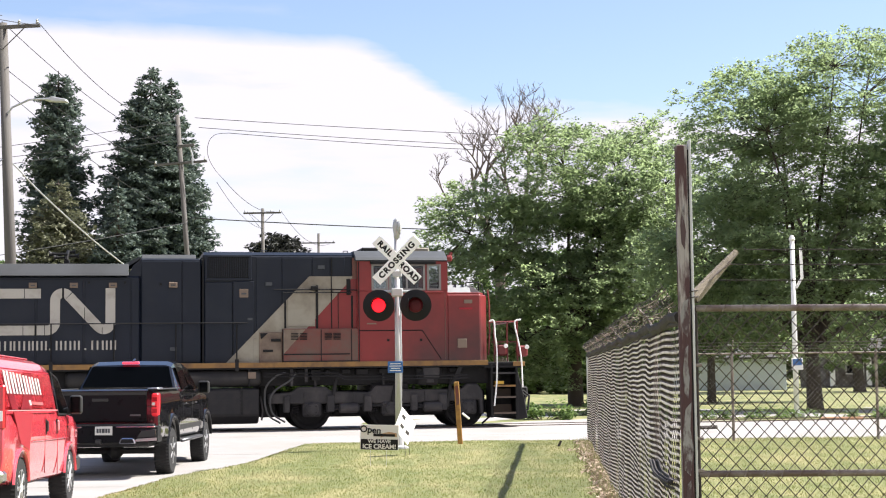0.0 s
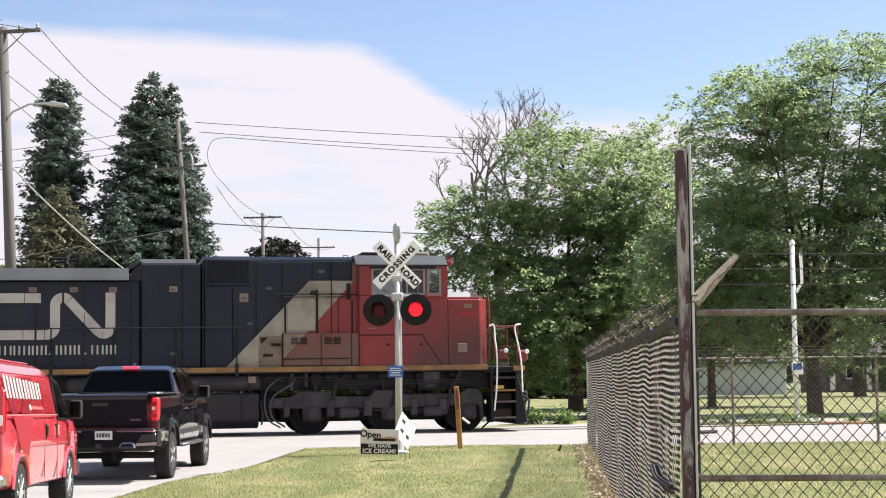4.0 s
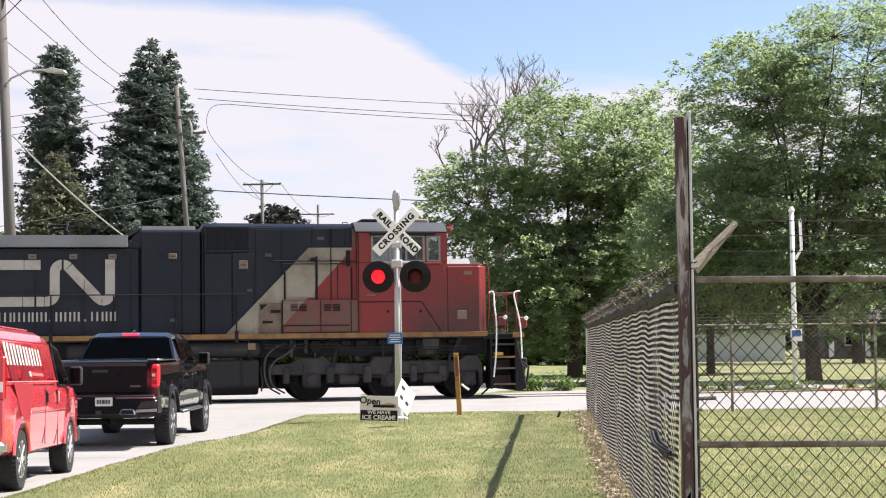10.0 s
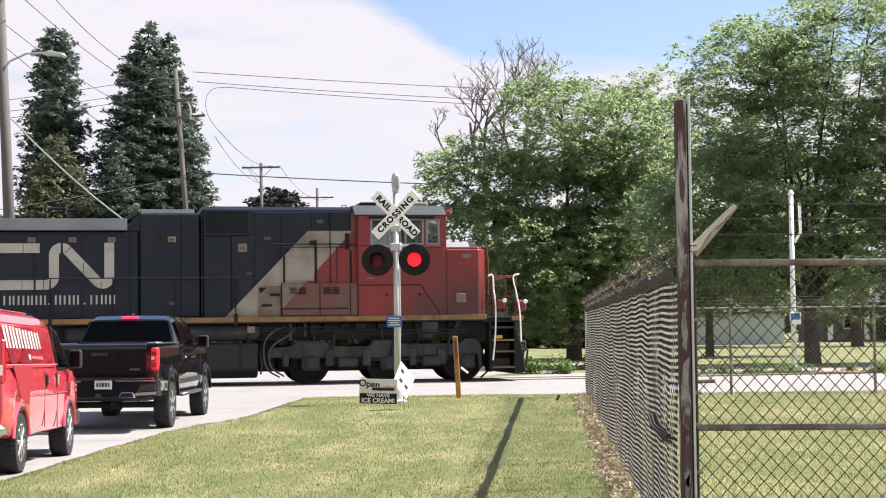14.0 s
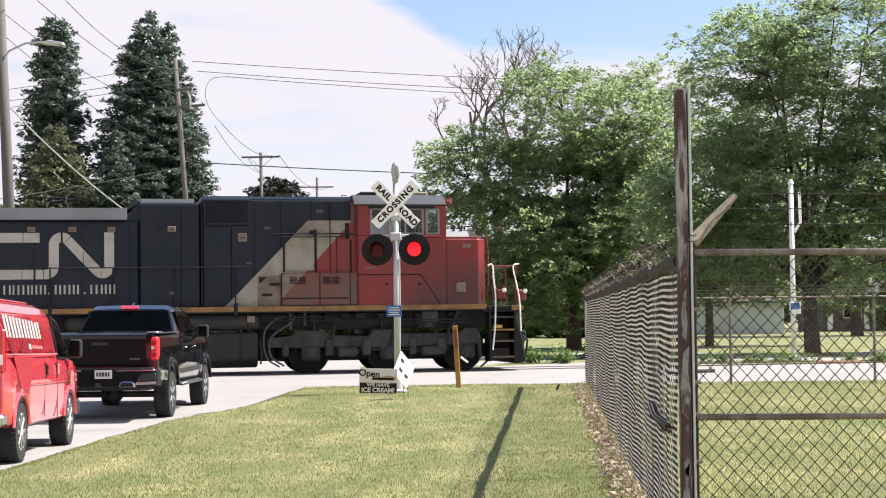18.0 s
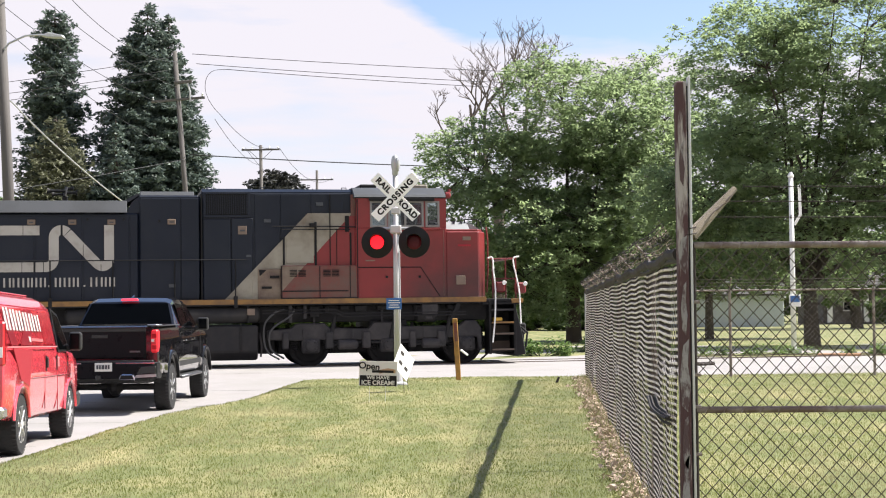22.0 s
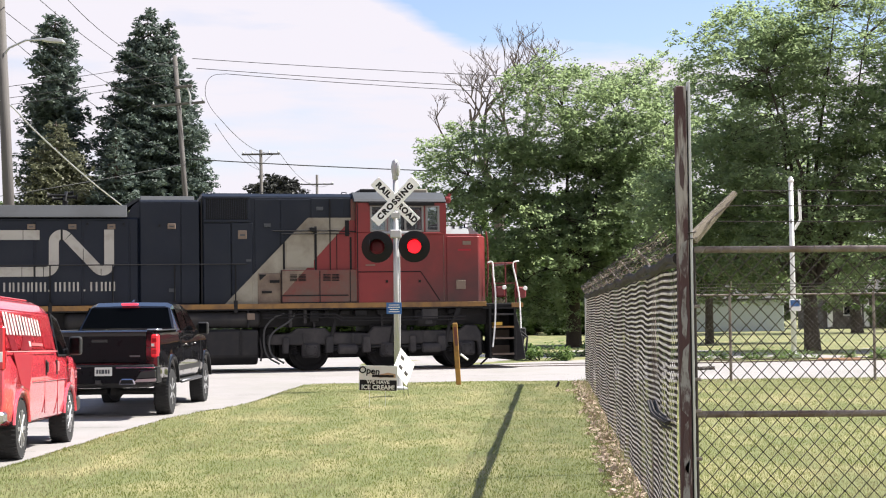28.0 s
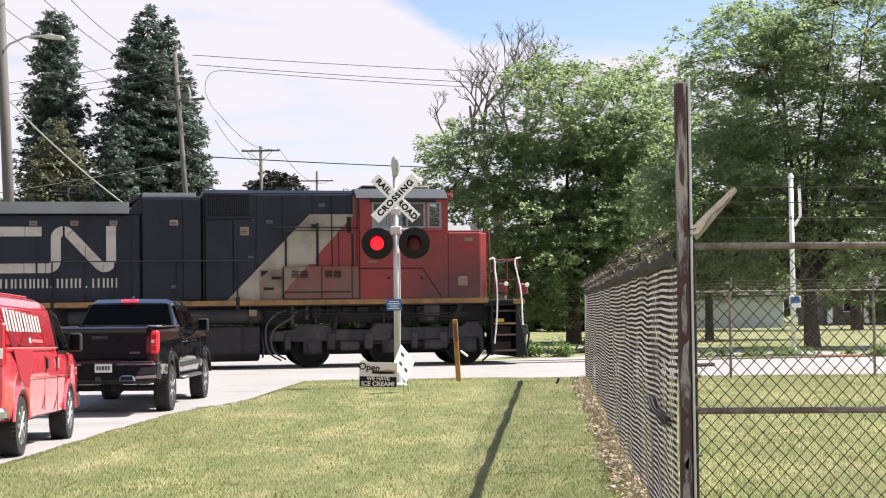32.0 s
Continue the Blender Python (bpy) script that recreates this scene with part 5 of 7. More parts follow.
def wheel(parent, x, y, r, w, spokes, rim_r, side=1, m_rim=None, lug=0.008, m_disc=None):
    """Tyre with rim and spokes; side: +1 faces +x."""
    prof = [(rim_r, -w / 2), (r * 0.93, -w / 2), (r, -w / 2 + 0.05), (r, w / 2 - 0.05), (r * 0.93, w / 2), (rim_r, w / 2)]
    wh = part("wheel", lathe(prof, (x, y, r), "x", 36), M_RUBBER, parent)
    bm = lathe([(rim_r, -0.02), (rim_r, w / 2 * side), (rim_r * 0.93, w / 2 * side), (rim_r * 0.90, (w / 2 - 0.02) * side), (0.07, (w / 2 - 0.015) * side), (0.05, (w / 2 + 0.01) * side)], (x, y, r), "x", 30)
    rim = part("rim", bm, m_disc or M_PLAST, wh)
    for k in range(spokes):
        a = 2 * math.pi * k / spokes
        b = box(0.02, -0.028, 0.05, 0.075, 0.028, rim_r * 0.95, 0.008)
        b.transform(Matrix.Translation((x + (w / 2 - 0.07 if side > 0 else -w / 2 - 0.025), y, r)) @ Matrix.Rotation(a, 4, "X"))
        part("spoke", b, m_rim or M_ALLOY, rim)
    bm = bmesh.new()
    for k in range(44):
        a = 2 * math.pi * k / 44
        for o in (-0.3, 0.3):
            b = box(o * w - 0.05, -0.016, r - 0.004, o * w + 0.05, 0.016, r + lug)
            b.transform(Matrix.Translation((x, y, r)) @ Matrix.Rotation(a + (0.07 if o > 0 else 0), 4, "X"))
            join(bm, b)
    tagged(part("tread", bm, M_RUBBER, wh), kind="stuff")
    return wh


def arch(y, yc, r):
    d = abs(y - yc)
    return math.sqrt(max(0.0, r * r - d * d)) if d < r else 0.0


def pickup():
    t = thing("pickup_truck", pose(-5.94, 28.2, road_z(-5.9, 28.2), 0, 0, -0.4), "black crew-cab pickup truck waiting at the crossing", "pickup truck")
    R, ra = 0.415, 0.52
    fy, ry = 3.74, 0.0
    W = 1.03
    ys = sorted(set([round(-1.22 + i * 0.09, 3) for i in range(68)] + [ry - ra, ry + ra, fy - ra, fy + ra]))

    def ring(y):
        z0 = lerp_keys(((-1.22, 0.62), (-0.9, 0.55), (4.6, 0.48), (4.85, 0.6)), y)
        z0 = max(z0, R + arch(y, ry, ra) - 0.02 if abs(y - ry) < ra else 0, R + arch(y, fy, ra) - 0.02 if abs(y - fy) < ra else 0)
        top = lerp_keys(((-1.22, 1.41), (1.0, 1.42), (1.1, 1.32), (3.0, 1.32), (3.2, 1.34), (4.3, 1.28), (4.85, 1.08)), y)
        w = W * lerp_keys(((-1.22, 0.965), (-1.0, 0.99), (0, 1.0), (4.0, 1.0), (4.6, 0.95), (4.85, 0.85)), y)
        fl = 0.03 if (abs(y - ry) < ra + 0.08 or abs(y - fy) < ra + 0.08) else 0.0
        zb = max(z0 + 0.04, 0.78)
        return [(0.0, z0), (w - 0.06 + fl, z0), (w + fl, z0 + 0.05), (w + fl * 0.8, zb), (w, max(1.0, zb + 0.05)), (w - 0.015, 1.16 if zb < 1.1 else zb + 0.1), (w - 0.05, top - 0.05), (w - 0.11, top), (0.0, top + 0.01)]

    body = part("body", loft(ys, ring), M_BLACKG, t, "glossy black body", True)
    for poly in body.data.polygons:
        poly.use_smooth = len(poly.vertices) == 4
    part("underbody", box(-0.8, -0.9, 0.42, 0.8, 4.5, 0.72, 0.04), M_PLAST, t)

    def cab_ring(y):
        top = lerp_keys(((0.98, 1.45), (1.30, 1.86), (1.55, 1.93), (2.3, 1.945), (2.75, 1.90), (3.45, 1.36)), y)
        wt = lerp_keys(((0.98, 0.90), (1.3, 0.76), (2.75, 0.74), (3.45, 0.86)), y)
        wb = lerp_keys(((0.98, 0.95), (1.3, 0.965), (3.2, 0.965), (3.45, 0.93)), y)
        return [(0, 1.30), (wb, 1.30), (wb, 1.36), (wt + (wb - wt) * 0.15, max(1.37, top - 0.10)), (wt, max(1.375, top - 0.04)), (wt - 0.1, max(1.38, top)), (0, top + 0.012)]

    cab = part("cab", loft([0.98, 1.05, 1.15, 1.3, 1.42, 1.55, 1.9, 2.3, 2.55, 2.75, 3.0, 3.2, 3.45], cab_ring), M_BLACKG, t, "black cab")
    # rear window, side windows
    bm = bmesh.new()
    vs = [bm.verts.new(v) for v in ((-0.85, 0.965, 1.45), (0.85, 0.965, 1.45), (0.72, 1.262, 1.835), (-0.72, 1.262, 1.835))]
    bm.faces.new(vs)
    bmesh.ops.solidify(bm, geom=bm.faces[:], thickness=0.012)
    part("rear_window", bm, M_GLASSD, cab, "tinted rear window")
    for s in (1, -1):
        for a, b in (((1.28, 1.40), (2.08, 1.84)), ((2.16, 1.40), (2.98, 1.84))):
            (y0, z0), (y1, z1) = a, b
            last = y1 > 2.5
            pts = [(y0 + (0.0 if last else 0.05), z0), (y1 if not last else 3.1, z0), (y1 - (0.38 if last else 0.02), z1 - 0.03), (y0 + (0.02 if last else 0.16), z1)]
            bm = bmesh.new()
            fx = lambda z: s * (0.972 - (z - 1.36) * 0.33)
            vs = [bm.verts.new((fx(z), y, z)) for y, z in pts]
            bm.faces.new(vs if s > 0 else vs[::-1])
            bmesh.ops.solidify(bm, geom=bm.faces[:], thickness=-0.01)
            part("side_window", bm, M_GLASSD, cab)
        for y in (1.12, 2.1, 3.12):
            part("door_seam", box(s * (W - 0.004), y, 0.62, s * (W + 0.003), y + 0.012, 1.30), M_PLAST, t)
        for y in (1.30, 2.28):
            part("door_handle", box(s * W, y, 1.12, s * (W + 0.035), y + 0.2, 1.155, 0.01), M_BLACKG, t)
        mir = part("mirror", box(s * 1.0, 2.92, 1.30, s * 1.22, 3.06, 1.55, 0.04, seg=2), M_PLAST, t, "black door mirror")
        part("mirror_glass", box(s * 1.04, 2.912, 1.33, s * 1.19, 2.922, 1.52), M_GLASSD, mir)
        part("mirror_arm", box(s * 0.92, 2.94, 1.30, s * 1.03, 3.04, 1.38, 0.02), M_PLAST, mir)
        part("running_board", box(s * 0.90, 0.75, 0.44, s * 1.06, 2.95, 0.50, 0.02), M_PLAST, t, "black running board")
        part("side_cladding", box(s * (W - 0.005), 0.62, 0.66, s * (W + 0.012), 3.1, 0.76, 0.004), M_PLAST, t)
        # tail lamp in three lenses
        tl = part("tail_lamp", box(s * 0.885, -1.245, 0.96, s * 1.005, -1.04, 1.36, 0.025), M_TAILLIT, t, "lit red tail lamp")
        for z in (1.02, 1.22):
            part("lamp_lens", box(s * 0.90, -1.252, z, s * 0.985, -1.243, z + 0.07, 0.003), M_LAMPR, tl)
        part("lamp_divider", box(s * 0.82, -1.256, 1.125, s * 0.97, -1.244, 1.135), M_PLAST, tl)
        part("reverse_lens", box(s * 0.895, -1.253, 1.15, s * 0.945, -1.243, 1.20), M_SIGNBG, tl)
        for y in (ry, fy):
            wheel(t, s * 0.90, y, R, 0.27, 6, 0.25, s, M_ALLOY, 0.004)
    part("tailgate", box(-0.80, -1.25, 0.86, 0.80, -1.20, 1.40, 0.025, seg=2), M_TGATE, t, "black tailgate")
    part("tailgate_trim", box(-0.80, -1.258, 1.33, 0.80, -1.245, 1.40, 0.006), M_PLAST, t)
    part("gate_handle", box(-0.14, -1.262, 1.22, 0.14, -1.25, 1.28, 0.008), M_PLAST, t)
    part("bed_rail", box(-1.0, -1.2, 1.415, -0.9, 0.95, 1.435, 0.008), M_PLAST, t)
    part("bed_rail", box(0.9, -1.2, 1.415, 1.0, 0.95, 1.435, 0.008), M_PLAST, t)
    bp = part("rear_bumper", slab([(-1.0, -1.28), (-0.92, -1.36), (0.92, -1.36), (1.0, -1.28), (1.02, -0.95), (0.9, -0.95), (0.85, -1.22), (-0.85, -1.22), (-0.9, -0.95), (-1.02, -0.95)], "z", 0.52, 0.80, bevel=0.015), M_TGATE, t, "black rear bumper")
    part("bumper_top", box(-0.94, -1.35, 0.80, 0.94, -1.18, 0.835, 0.01), M_PLAST, bp)
    for s in (1, -1):
        part("bumper_step", box(s * 0.70, -1.372, 0.62, s * 0.99, -1.352, 0.74, 0.008), M_BLACKG, bp)
    pl = part("license_plate", box(-0.06, -1.378, 0.65, 0.24, -1.366, 0.80, 0.004), M_SIGNBG, t, "pale licence plate")
    x = -0.03
    for w in (0.035, 0.03, 0.05, 0.035, 0.03):
        part("plate_bar", box(x, -1.383, 0.69, x + w, -1.378, 0.76), M_LGREY, pl)
        x += w + 0.012
    part("hitch", box(-0.05, -1.4, 0.50, 0.05, -1.2, 0.58, 0.01), M_PLAST, t)
    for x in (0.50, -0.50):
        ex = part("exhaust_tip", slab([(x - 0.15, 0.50), (x + 0.15, 0.50), (x + 0.11, 0.60), (x - 0.11, 0.60)], "y", -1.40, -1.15, bevel=0.02), M_CHROME, t, "bright exhaust tip")
        part("tip_mouth", slab([(x - 0.115, 0.515), (x + 0.115, 0.515), (x + 0.09, 0.58), (x - 0.09, 0.58)], "y", -1.405, -1.38), M_BLACKP, ex)
    for x in (0.62, -0.62):
        part("tow_hook", tube(((x, -1.2, 0.58), (x, -1.28, 0.48), (x + 0.05, -1.22, 0.44)), 0.025), M_PLAST, t)
    part("rear_axle", rod((-0.8, 0, R), (0.8, 0, R), 0.06), M_PLAST, t)
    part("differential", lathe(((0.06, -0.14), (0.16, -0.05), (0.16, 0.05), (0.06, 0.14)), (0, 0, R), "x", 16), M_PLAST, t)
    part("high_brake_lamp", box(-0.16, 1.24, 1.88, 0.16, 1.30, 1.925, 0.01), glow("brake_glow", (0.9, 0.05, 0.09), 0.5), t, "glowing red high brake lamp")
    part("roof_aerial", slab([(1.5, 1.94), (1.66, 1.94), (1.66, 1.99)], "x", -0.02, 0.02), M_BLACKG, t)
    # sculpted tailgate, bright bumper line, badge and glints added on the bed rails
    part("gate_spoiler", slab([(-1.30, 1.405), (-1.23, 1.43), (-1.12, 1.425), (-1.20, 1.385)], "x", -0.82, 0.82, bevel=0.006), M_BLACKG, t)
    part("bumper_line", box(0.30, -1.368, 0.775, 0.97, -1.355, 0.80, 0.004), M_CHROME, bp)
    part("bumper_line", box(-0.97, -1.368, 0.775, -0.30, -1.355, 0.80, 0.004), M_CHROME, bp)
    for s in (1, -1):
        part("corner_step", slab([(0.66, 0.60), (0.98, 0.62), (0.98, 0.735), (0.74, 0.72)] if s > 0 else [(-0.66, 0.60), (-0.74, 0.72), (-0.98, 0.735), (-0.98, 0.62)], "y", -1.378, -1.36), M_PLAST, bp)
        part("corner_cap", slab([(0.62, 0.535), (1.0, 0.55), (1.0, 0.60), (0.66, 0.585)] if s > 0 else [(-0.62, 0.535), (-0.66, 0.585), (-1.0, 0.60), (-1.0, 0.55)], "y", -1.385, -1.36), M_ALLOY, bp)
        # alloy strip stands in for the sky's reflection on the bed rail
        part("rail_glint", box(s * 0.80, -1.18, 1.425, s * 0.99, -0.72, 1.452, 0.012), M_ALLOY, t)
        for wy in (ry, fy):
            bm = bmesh.new()
            n, rows = 22, []
            for i in range(n + 1):
                an = radians(6 + 168 * i / n)
                rows.append([bm.verts.new((s * xx, wy + r * math.cos(an), R + r * math.sin(an) - 0.02)) for xx, r in ((1.02, ra - 0.01), (1.065, ra), (1.07, ra + 0.045), (1.03, ra + 0.07))])
            for u, v in zip(rows, rows[1:]):
                for i in range(3):
                    bm.faces.new((u[i], u[i + 1], v[i + 1], v[i]))
            bmesh.ops.recalc_face_normals(bm, faces=bm.faces[:])
            part("wheel_flare", bm, M_TGATE, t, smooth=True)
        part("sill_bar", rod((s * 1.07, 0.72, 0.46), (s * 1.07, 2.95, 0.46), 0.028, n=10), M_DARKRIM, t, smooth=True)
        part("lower_panel", slab([(0.66, 0.80), (1.6, 0.86), (2.9, 0.80), (3.05, 0.66), (0.62, 0.66)], "x", s * (W - 0.004), s * (W + 0.010), bevel=0.003), M_BLACKG, t)
    part("badge", box(0.52, -1.262, 0.97, 0.70, -1.252, 1.0), M_DARKRIM, t)
    part("rear_spring", tube(((-0.62, -0.75, 0.62), (-0.62, -0.3, 0.50), (-0.62, 0.5, 0.55)), 0.03), M_PLAST, t)
    # the body rides high over its wheels
    for ob in t.children:
        if not ob.name.startswith(("wheel", "rear_axle", "differential")) or ob.name.startswith("wheel_flare"):
            ob.location.z += 0.095


pickup()


def van():
    t = thing("cargo_van", pose(-6.20, 19.3, road_z(-6.3, 19.1), -1.2, 0, 4.0), "bright red cargo van with white bars on its side", "van")
    R, ra = 0.375, 0.47
    fy, ry, W = 3.30, -0.20, 1.0
    ys = sorted(set([round(-1.2 + i * 0.09, 3) for i in range(65)] + [ry - ra, ry + ra, fy - ra, fy + ra]))

    def ring(y):
        z0 = lerp_keys(((-1.2, 0.55), (-0.6, 0.42), (4.0, 0.40), (4.5, 0.5)), y)
        z0 = max(z0, R + arch(y, ry, ra) - 0.02 if abs(y - ry) < ra else 0, R + arch(y, fy, ra) - 0.02 if abs(y - fy) < ra else 0)
        top = lerp_keys(((-1.2, 1.94), (-1.0, 2.0), (2.2, 2.0), (2.7, 1.94), (3.7, 1.26), (4.3, 1.18), (4.5, 1.02)), y)
        wt = lerp_keys(((-1.2, 0.76), (2.5, 0.78), (3.0, 0.76), (3.7, 0.88), (4.5, 0.8)), y)
        w = W * lerp_keys(((-1.2, 0.965), (-0.9, 1.0), (3.6, 1.0), (4.2, 0.95), (4.5, 0.86)), y)
        belt = min(1.22, top - 0.08)
        zb = max(z0 + 0.05, 0.74)
        sh = top - 0.20 if top > 1.6 else belt + 0.03
        return [(0, z0), (w - 0.07, z0), (w - 0.02, z0 + 0.04), (w, zb), (w, max(zb + 0.03, belt - 0.10)), (w - 0.02, max(zb + 0.06, belt)), (wt + 0.05, max(zb + 0.08, sh)), (wt - 0.02, max(zb + 0.1, top - 0.06)), (wt - 0.14, top), (0, top + 0.02)]

    b = part("body", loft(ys, ring), M_VANRED, t, "bright red body", True)
    for poly in b.data.polygons:
        poly.use_smooth = len(poly.vertices) == 4
    part("underbody", box(-0.8, -0.9, 0.36, 0.8, 4.2, 0.62, 0.04), M_PLAST, t)
    fx = lambda z: 1.0 - max(0.0, z - 1.2) * 0.22
    for s in (1, -1):
        # front door window, in the slant of the upper side
        def pane(pts, name, m, off=0.006):
            bm = bmesh.new()
            vs = [bm.verts.new((s * (fx(z) + off), y, z)) for y, z in pts]
            bm.faces.new(vs)
            bmesh.ops.solidify(bm, geom=bm.faces[:], thickness=0.008)
            bmesh.ops.recalc_face_normals(bm, faces=bm.faces[:])
            return part(name, bm, m, t)
        pane([(2.40, 1.28), (3.26, 1.28), (3.12, 1.44), (2.84, 1.74), (2.46, 1.82)], "door_window", M_GLASSD)
        pane([(2.34, 1.25), (3.32, 1.25), (3.14, 1.47), (2.86, 1.78), (2.40, 1.86)], "window_seal", M_PLAST, 0.002)
        for a, b in ((-1.05, 0.36), (0.40, 1.38), (1.44, 2.24)):
            pane([(a + 0.03, 1.36), (b - 0.03, 1.36), (b - 0.03, 1.80), (a + 0.03, 1.81)], "cargo_panel", M_VANRED, 0.004)
            for u, v, w in ((a, 1.33, 0), (b - 0.02, 1.33, 0), (a, 1.82, 1)):
                pane([(u, v), (u + 0.018, v), (u + 0.018, 1.84), (u, 1.84)] if not w else [(a, v), (b, v), (b, v + 0.016), (a, v + 0.016)], "panel_groove", M_DRED, 0.003)
        # darker swoosh
        pane([(-0.74, 1.34), (-0.36, 1.34), (-0.52, 1.60), (-0.95, 1.80)], "dark_swoosh", M_DRED, 0.012)
        pane([(-0.20, 1.34), (0.50, 1.34), (0.95, 1.80), (0.45, 1.80), (0.22, 1.56)], "dark_swoosh", M_DRED, 0.012)
        part("dark_swoosh", slab([(-0.30, 0.92), (0.24, 0.82), (0.46, 1.28), (-0.76, 1.31)], "x", s * (W - 0.006), s * (W + 0.006)), M_DRED, t)
        # the firm's letters as plain pairs of bars
        y = -0.88
        for k in range(6):
            wd = 0.325
            zt = 1.80 - k * 0.012
            for o, q in ((0.0, 0.11), (0.185, 0.10)):
                pane([(y + o, 1.525), (y + o + q, 1.525), (y + o + q, zt), (y + o, zt)], "letter_bar", M_WHITE, 0.02)
            y += wd + 0.055
        pane([(0.37, 1.385), (0.50, 1.385), (0.50, 1.45), (0.37, 1.45)], "small_letter_bar", M_WHITE, 0.018)
        pane([(0.55, 1.395), (1.30, 1.385), (1.30, 1.425), (0.55, 1.435)], "small_letter_bar", M_PINK, 0.018)
        # wheel-arch lining and lips
        for wy in (ry, fy):
            bm = bmesh.new()
            n, rows = 20, []
            for i in range(n + 1):
                an = radians(10 + 160 * i / n)
                rows.append([bm.verts.new((s * xx, wy + r * math.cos(an), R + r * math.sin(an) - 0.02)) for xx, r in ((0.985, ra - 0.01), (1.015, ra + 0.005), (1.012, ra + 0.035), (0.99, ra + 0.05))])
            for u, v in zip(rows, rows[1:]):
                for i in range(3):
                    bm.faces.new((u[i], u[i + 1], v[i + 1], v[i]))
            bmesh.ops.recalc_face_normals(bm, faces=bm.faces[:])
            part("arch_lip", bm, M_VANRED, t, smooth=True)
        part("lower_crease", slab([(0.96, 0.90), (1.018, 0.93), (0.96, 0.965)], "y", 0.40, 3.05, bevel=0.004) if s > 0 else slab([(-0.96, 0.90), (-0.96, 0.965), (-1.018, 0.93)], "y", 0.40, 3.05, bevel=0.004), M_VANRED, t)
        for yy in (1.36, 2.16):
            part("handle_recess", box(s * (W - 0.01), yy - 0.02, 1.0, s * (W + 0.004), yy + 0.08, 1.2, 0.004), M_BLACKP, t)
        # crease line in a paler red, its highlight put in as colour
        part("crease", box(s * (W - 0.006), -1.1, 1.315, s * (W + 0.004), 2.2, 1.328), M_PINK, t)
        for yy, za in ((1.30, 0.5), (2.24, 0.44), (2.95, 0.80)):
            part("door_seam", box(s * (W - 0.006), yy, za, s * (W + 0.003), yy + 0.014, 1.24), M_DRED, t)
        for yy, z in ((1.37, 1.04), (2.17, 1.04)):
            part("door_handle", box(s * W, yy, z, s * (W + 0.03), yy + 0.05, z + 0.14, 0.008), M_PLAST if yy < 2 else M_PINK, t)
        part("hinge", box(s * W, 3.1, 0.62, s * (W + 0.02), 3.15, 0.68), M_WHITE, t)
        m = part("mirror", box(s * 1.02, 3.02, 1.26, s * 1.20, 3.16, 1.53, 0.04, seg=2), M_PLAST, t, "black door mirror")
        part("mirror_glass", box(s * 1.045, 3.012, 1.285, s * 1.175, 3.022, 1.505), M_GLASSD, m)
        part("mirror_arm", box(s * 0.94, 3.06, 1.26, s * 1.04, 3.12, 1.34, 0.01), M_PLAST, m)
        tl = part("tail_lamp", box(s * 0.86, -1.215, 1.10, s * 0.99, -1.10, 1.62, 0.02), M_TAIL, t, "red tail lamp")
        part("tail_lens", box(s * 0.87, -1.222, 1.2, s * 0.97, -1.213, 1.32), M_WHITE, tl)
        for y in (ry, fy):
            wheel(t, s * 0.875, y, R, 0.24, 8, 0.235, s, M_ALLOY, 0.002, M_WHEELW)
        part("side_bumper", box(s * 0.8, -1.32, 0.48, s * 1.0, -1.05, 0.62, 0.03), M_CHROME, t)
    part("rear_bumper", box(-0.97, -1.34, 0.46, 0.97, -1.18, 0.62, 0.03), M_CHROME, t, "chrome rear bumper")
    for s in (1, -1):
        part("rear_door_window", box(s * 0.08, -1.212, 1.28, s * 0.74, -1.196, 1.85, 0.02), M_GLASSD, t)
    bm = bmesh.new()
    bm.faces.new([bm.verts.new(v) for v in ((-0.78, 3.60, 1.37), (0.78, 3.60, 1.37), (0.66, 2.80, 1.88), (-0.66, 2.80, 1.88))])
    bmesh.ops.solidify(bm, geom=bm.faces[:], thickness=0.01)
    part("windscreen", bm, M_GLASSD, t)
    part("grille", box(-0.86, 4.36, 0.62, 0.86, 4.56, 1.08, 0.03), M_PLAST, t, "black grille")
    part("front_bumper", box(-0.93, 4.30, 0.40, 0.93, 4.62, 0.64, 0.04), M_PLAST, t)
    for s in (1, -1):
        part("headlamp", box(s * 0.60, 4.42, 0.82, s * 0.82, 4.57, 1.0, 0.02), M_GLASSD, t)
    part("roof_rib", box(-0.6, -0.9, 2.015, 0.6, 2.1, 2.03, 0.005), M_VANRED, t)
    part("exhaust", rod((-0.3, -1.3, 0.4), (-0.3, -0.4, 0.4), 0.03), M_PLAST, t)


van()

# ---- poles and wires ----


def sag_wire(p0, p1, sag, r, n=18):
    p0, p1 = Vector(p0), Vector(p1)
    pts = []
    for i in range(n + 1):
        k = i / n
        p = p0.lerp(p1, k)
        p.z -= 4 * sag * k * (1 - k)
        pts.append(p)
    return tube(pts, r, 5)


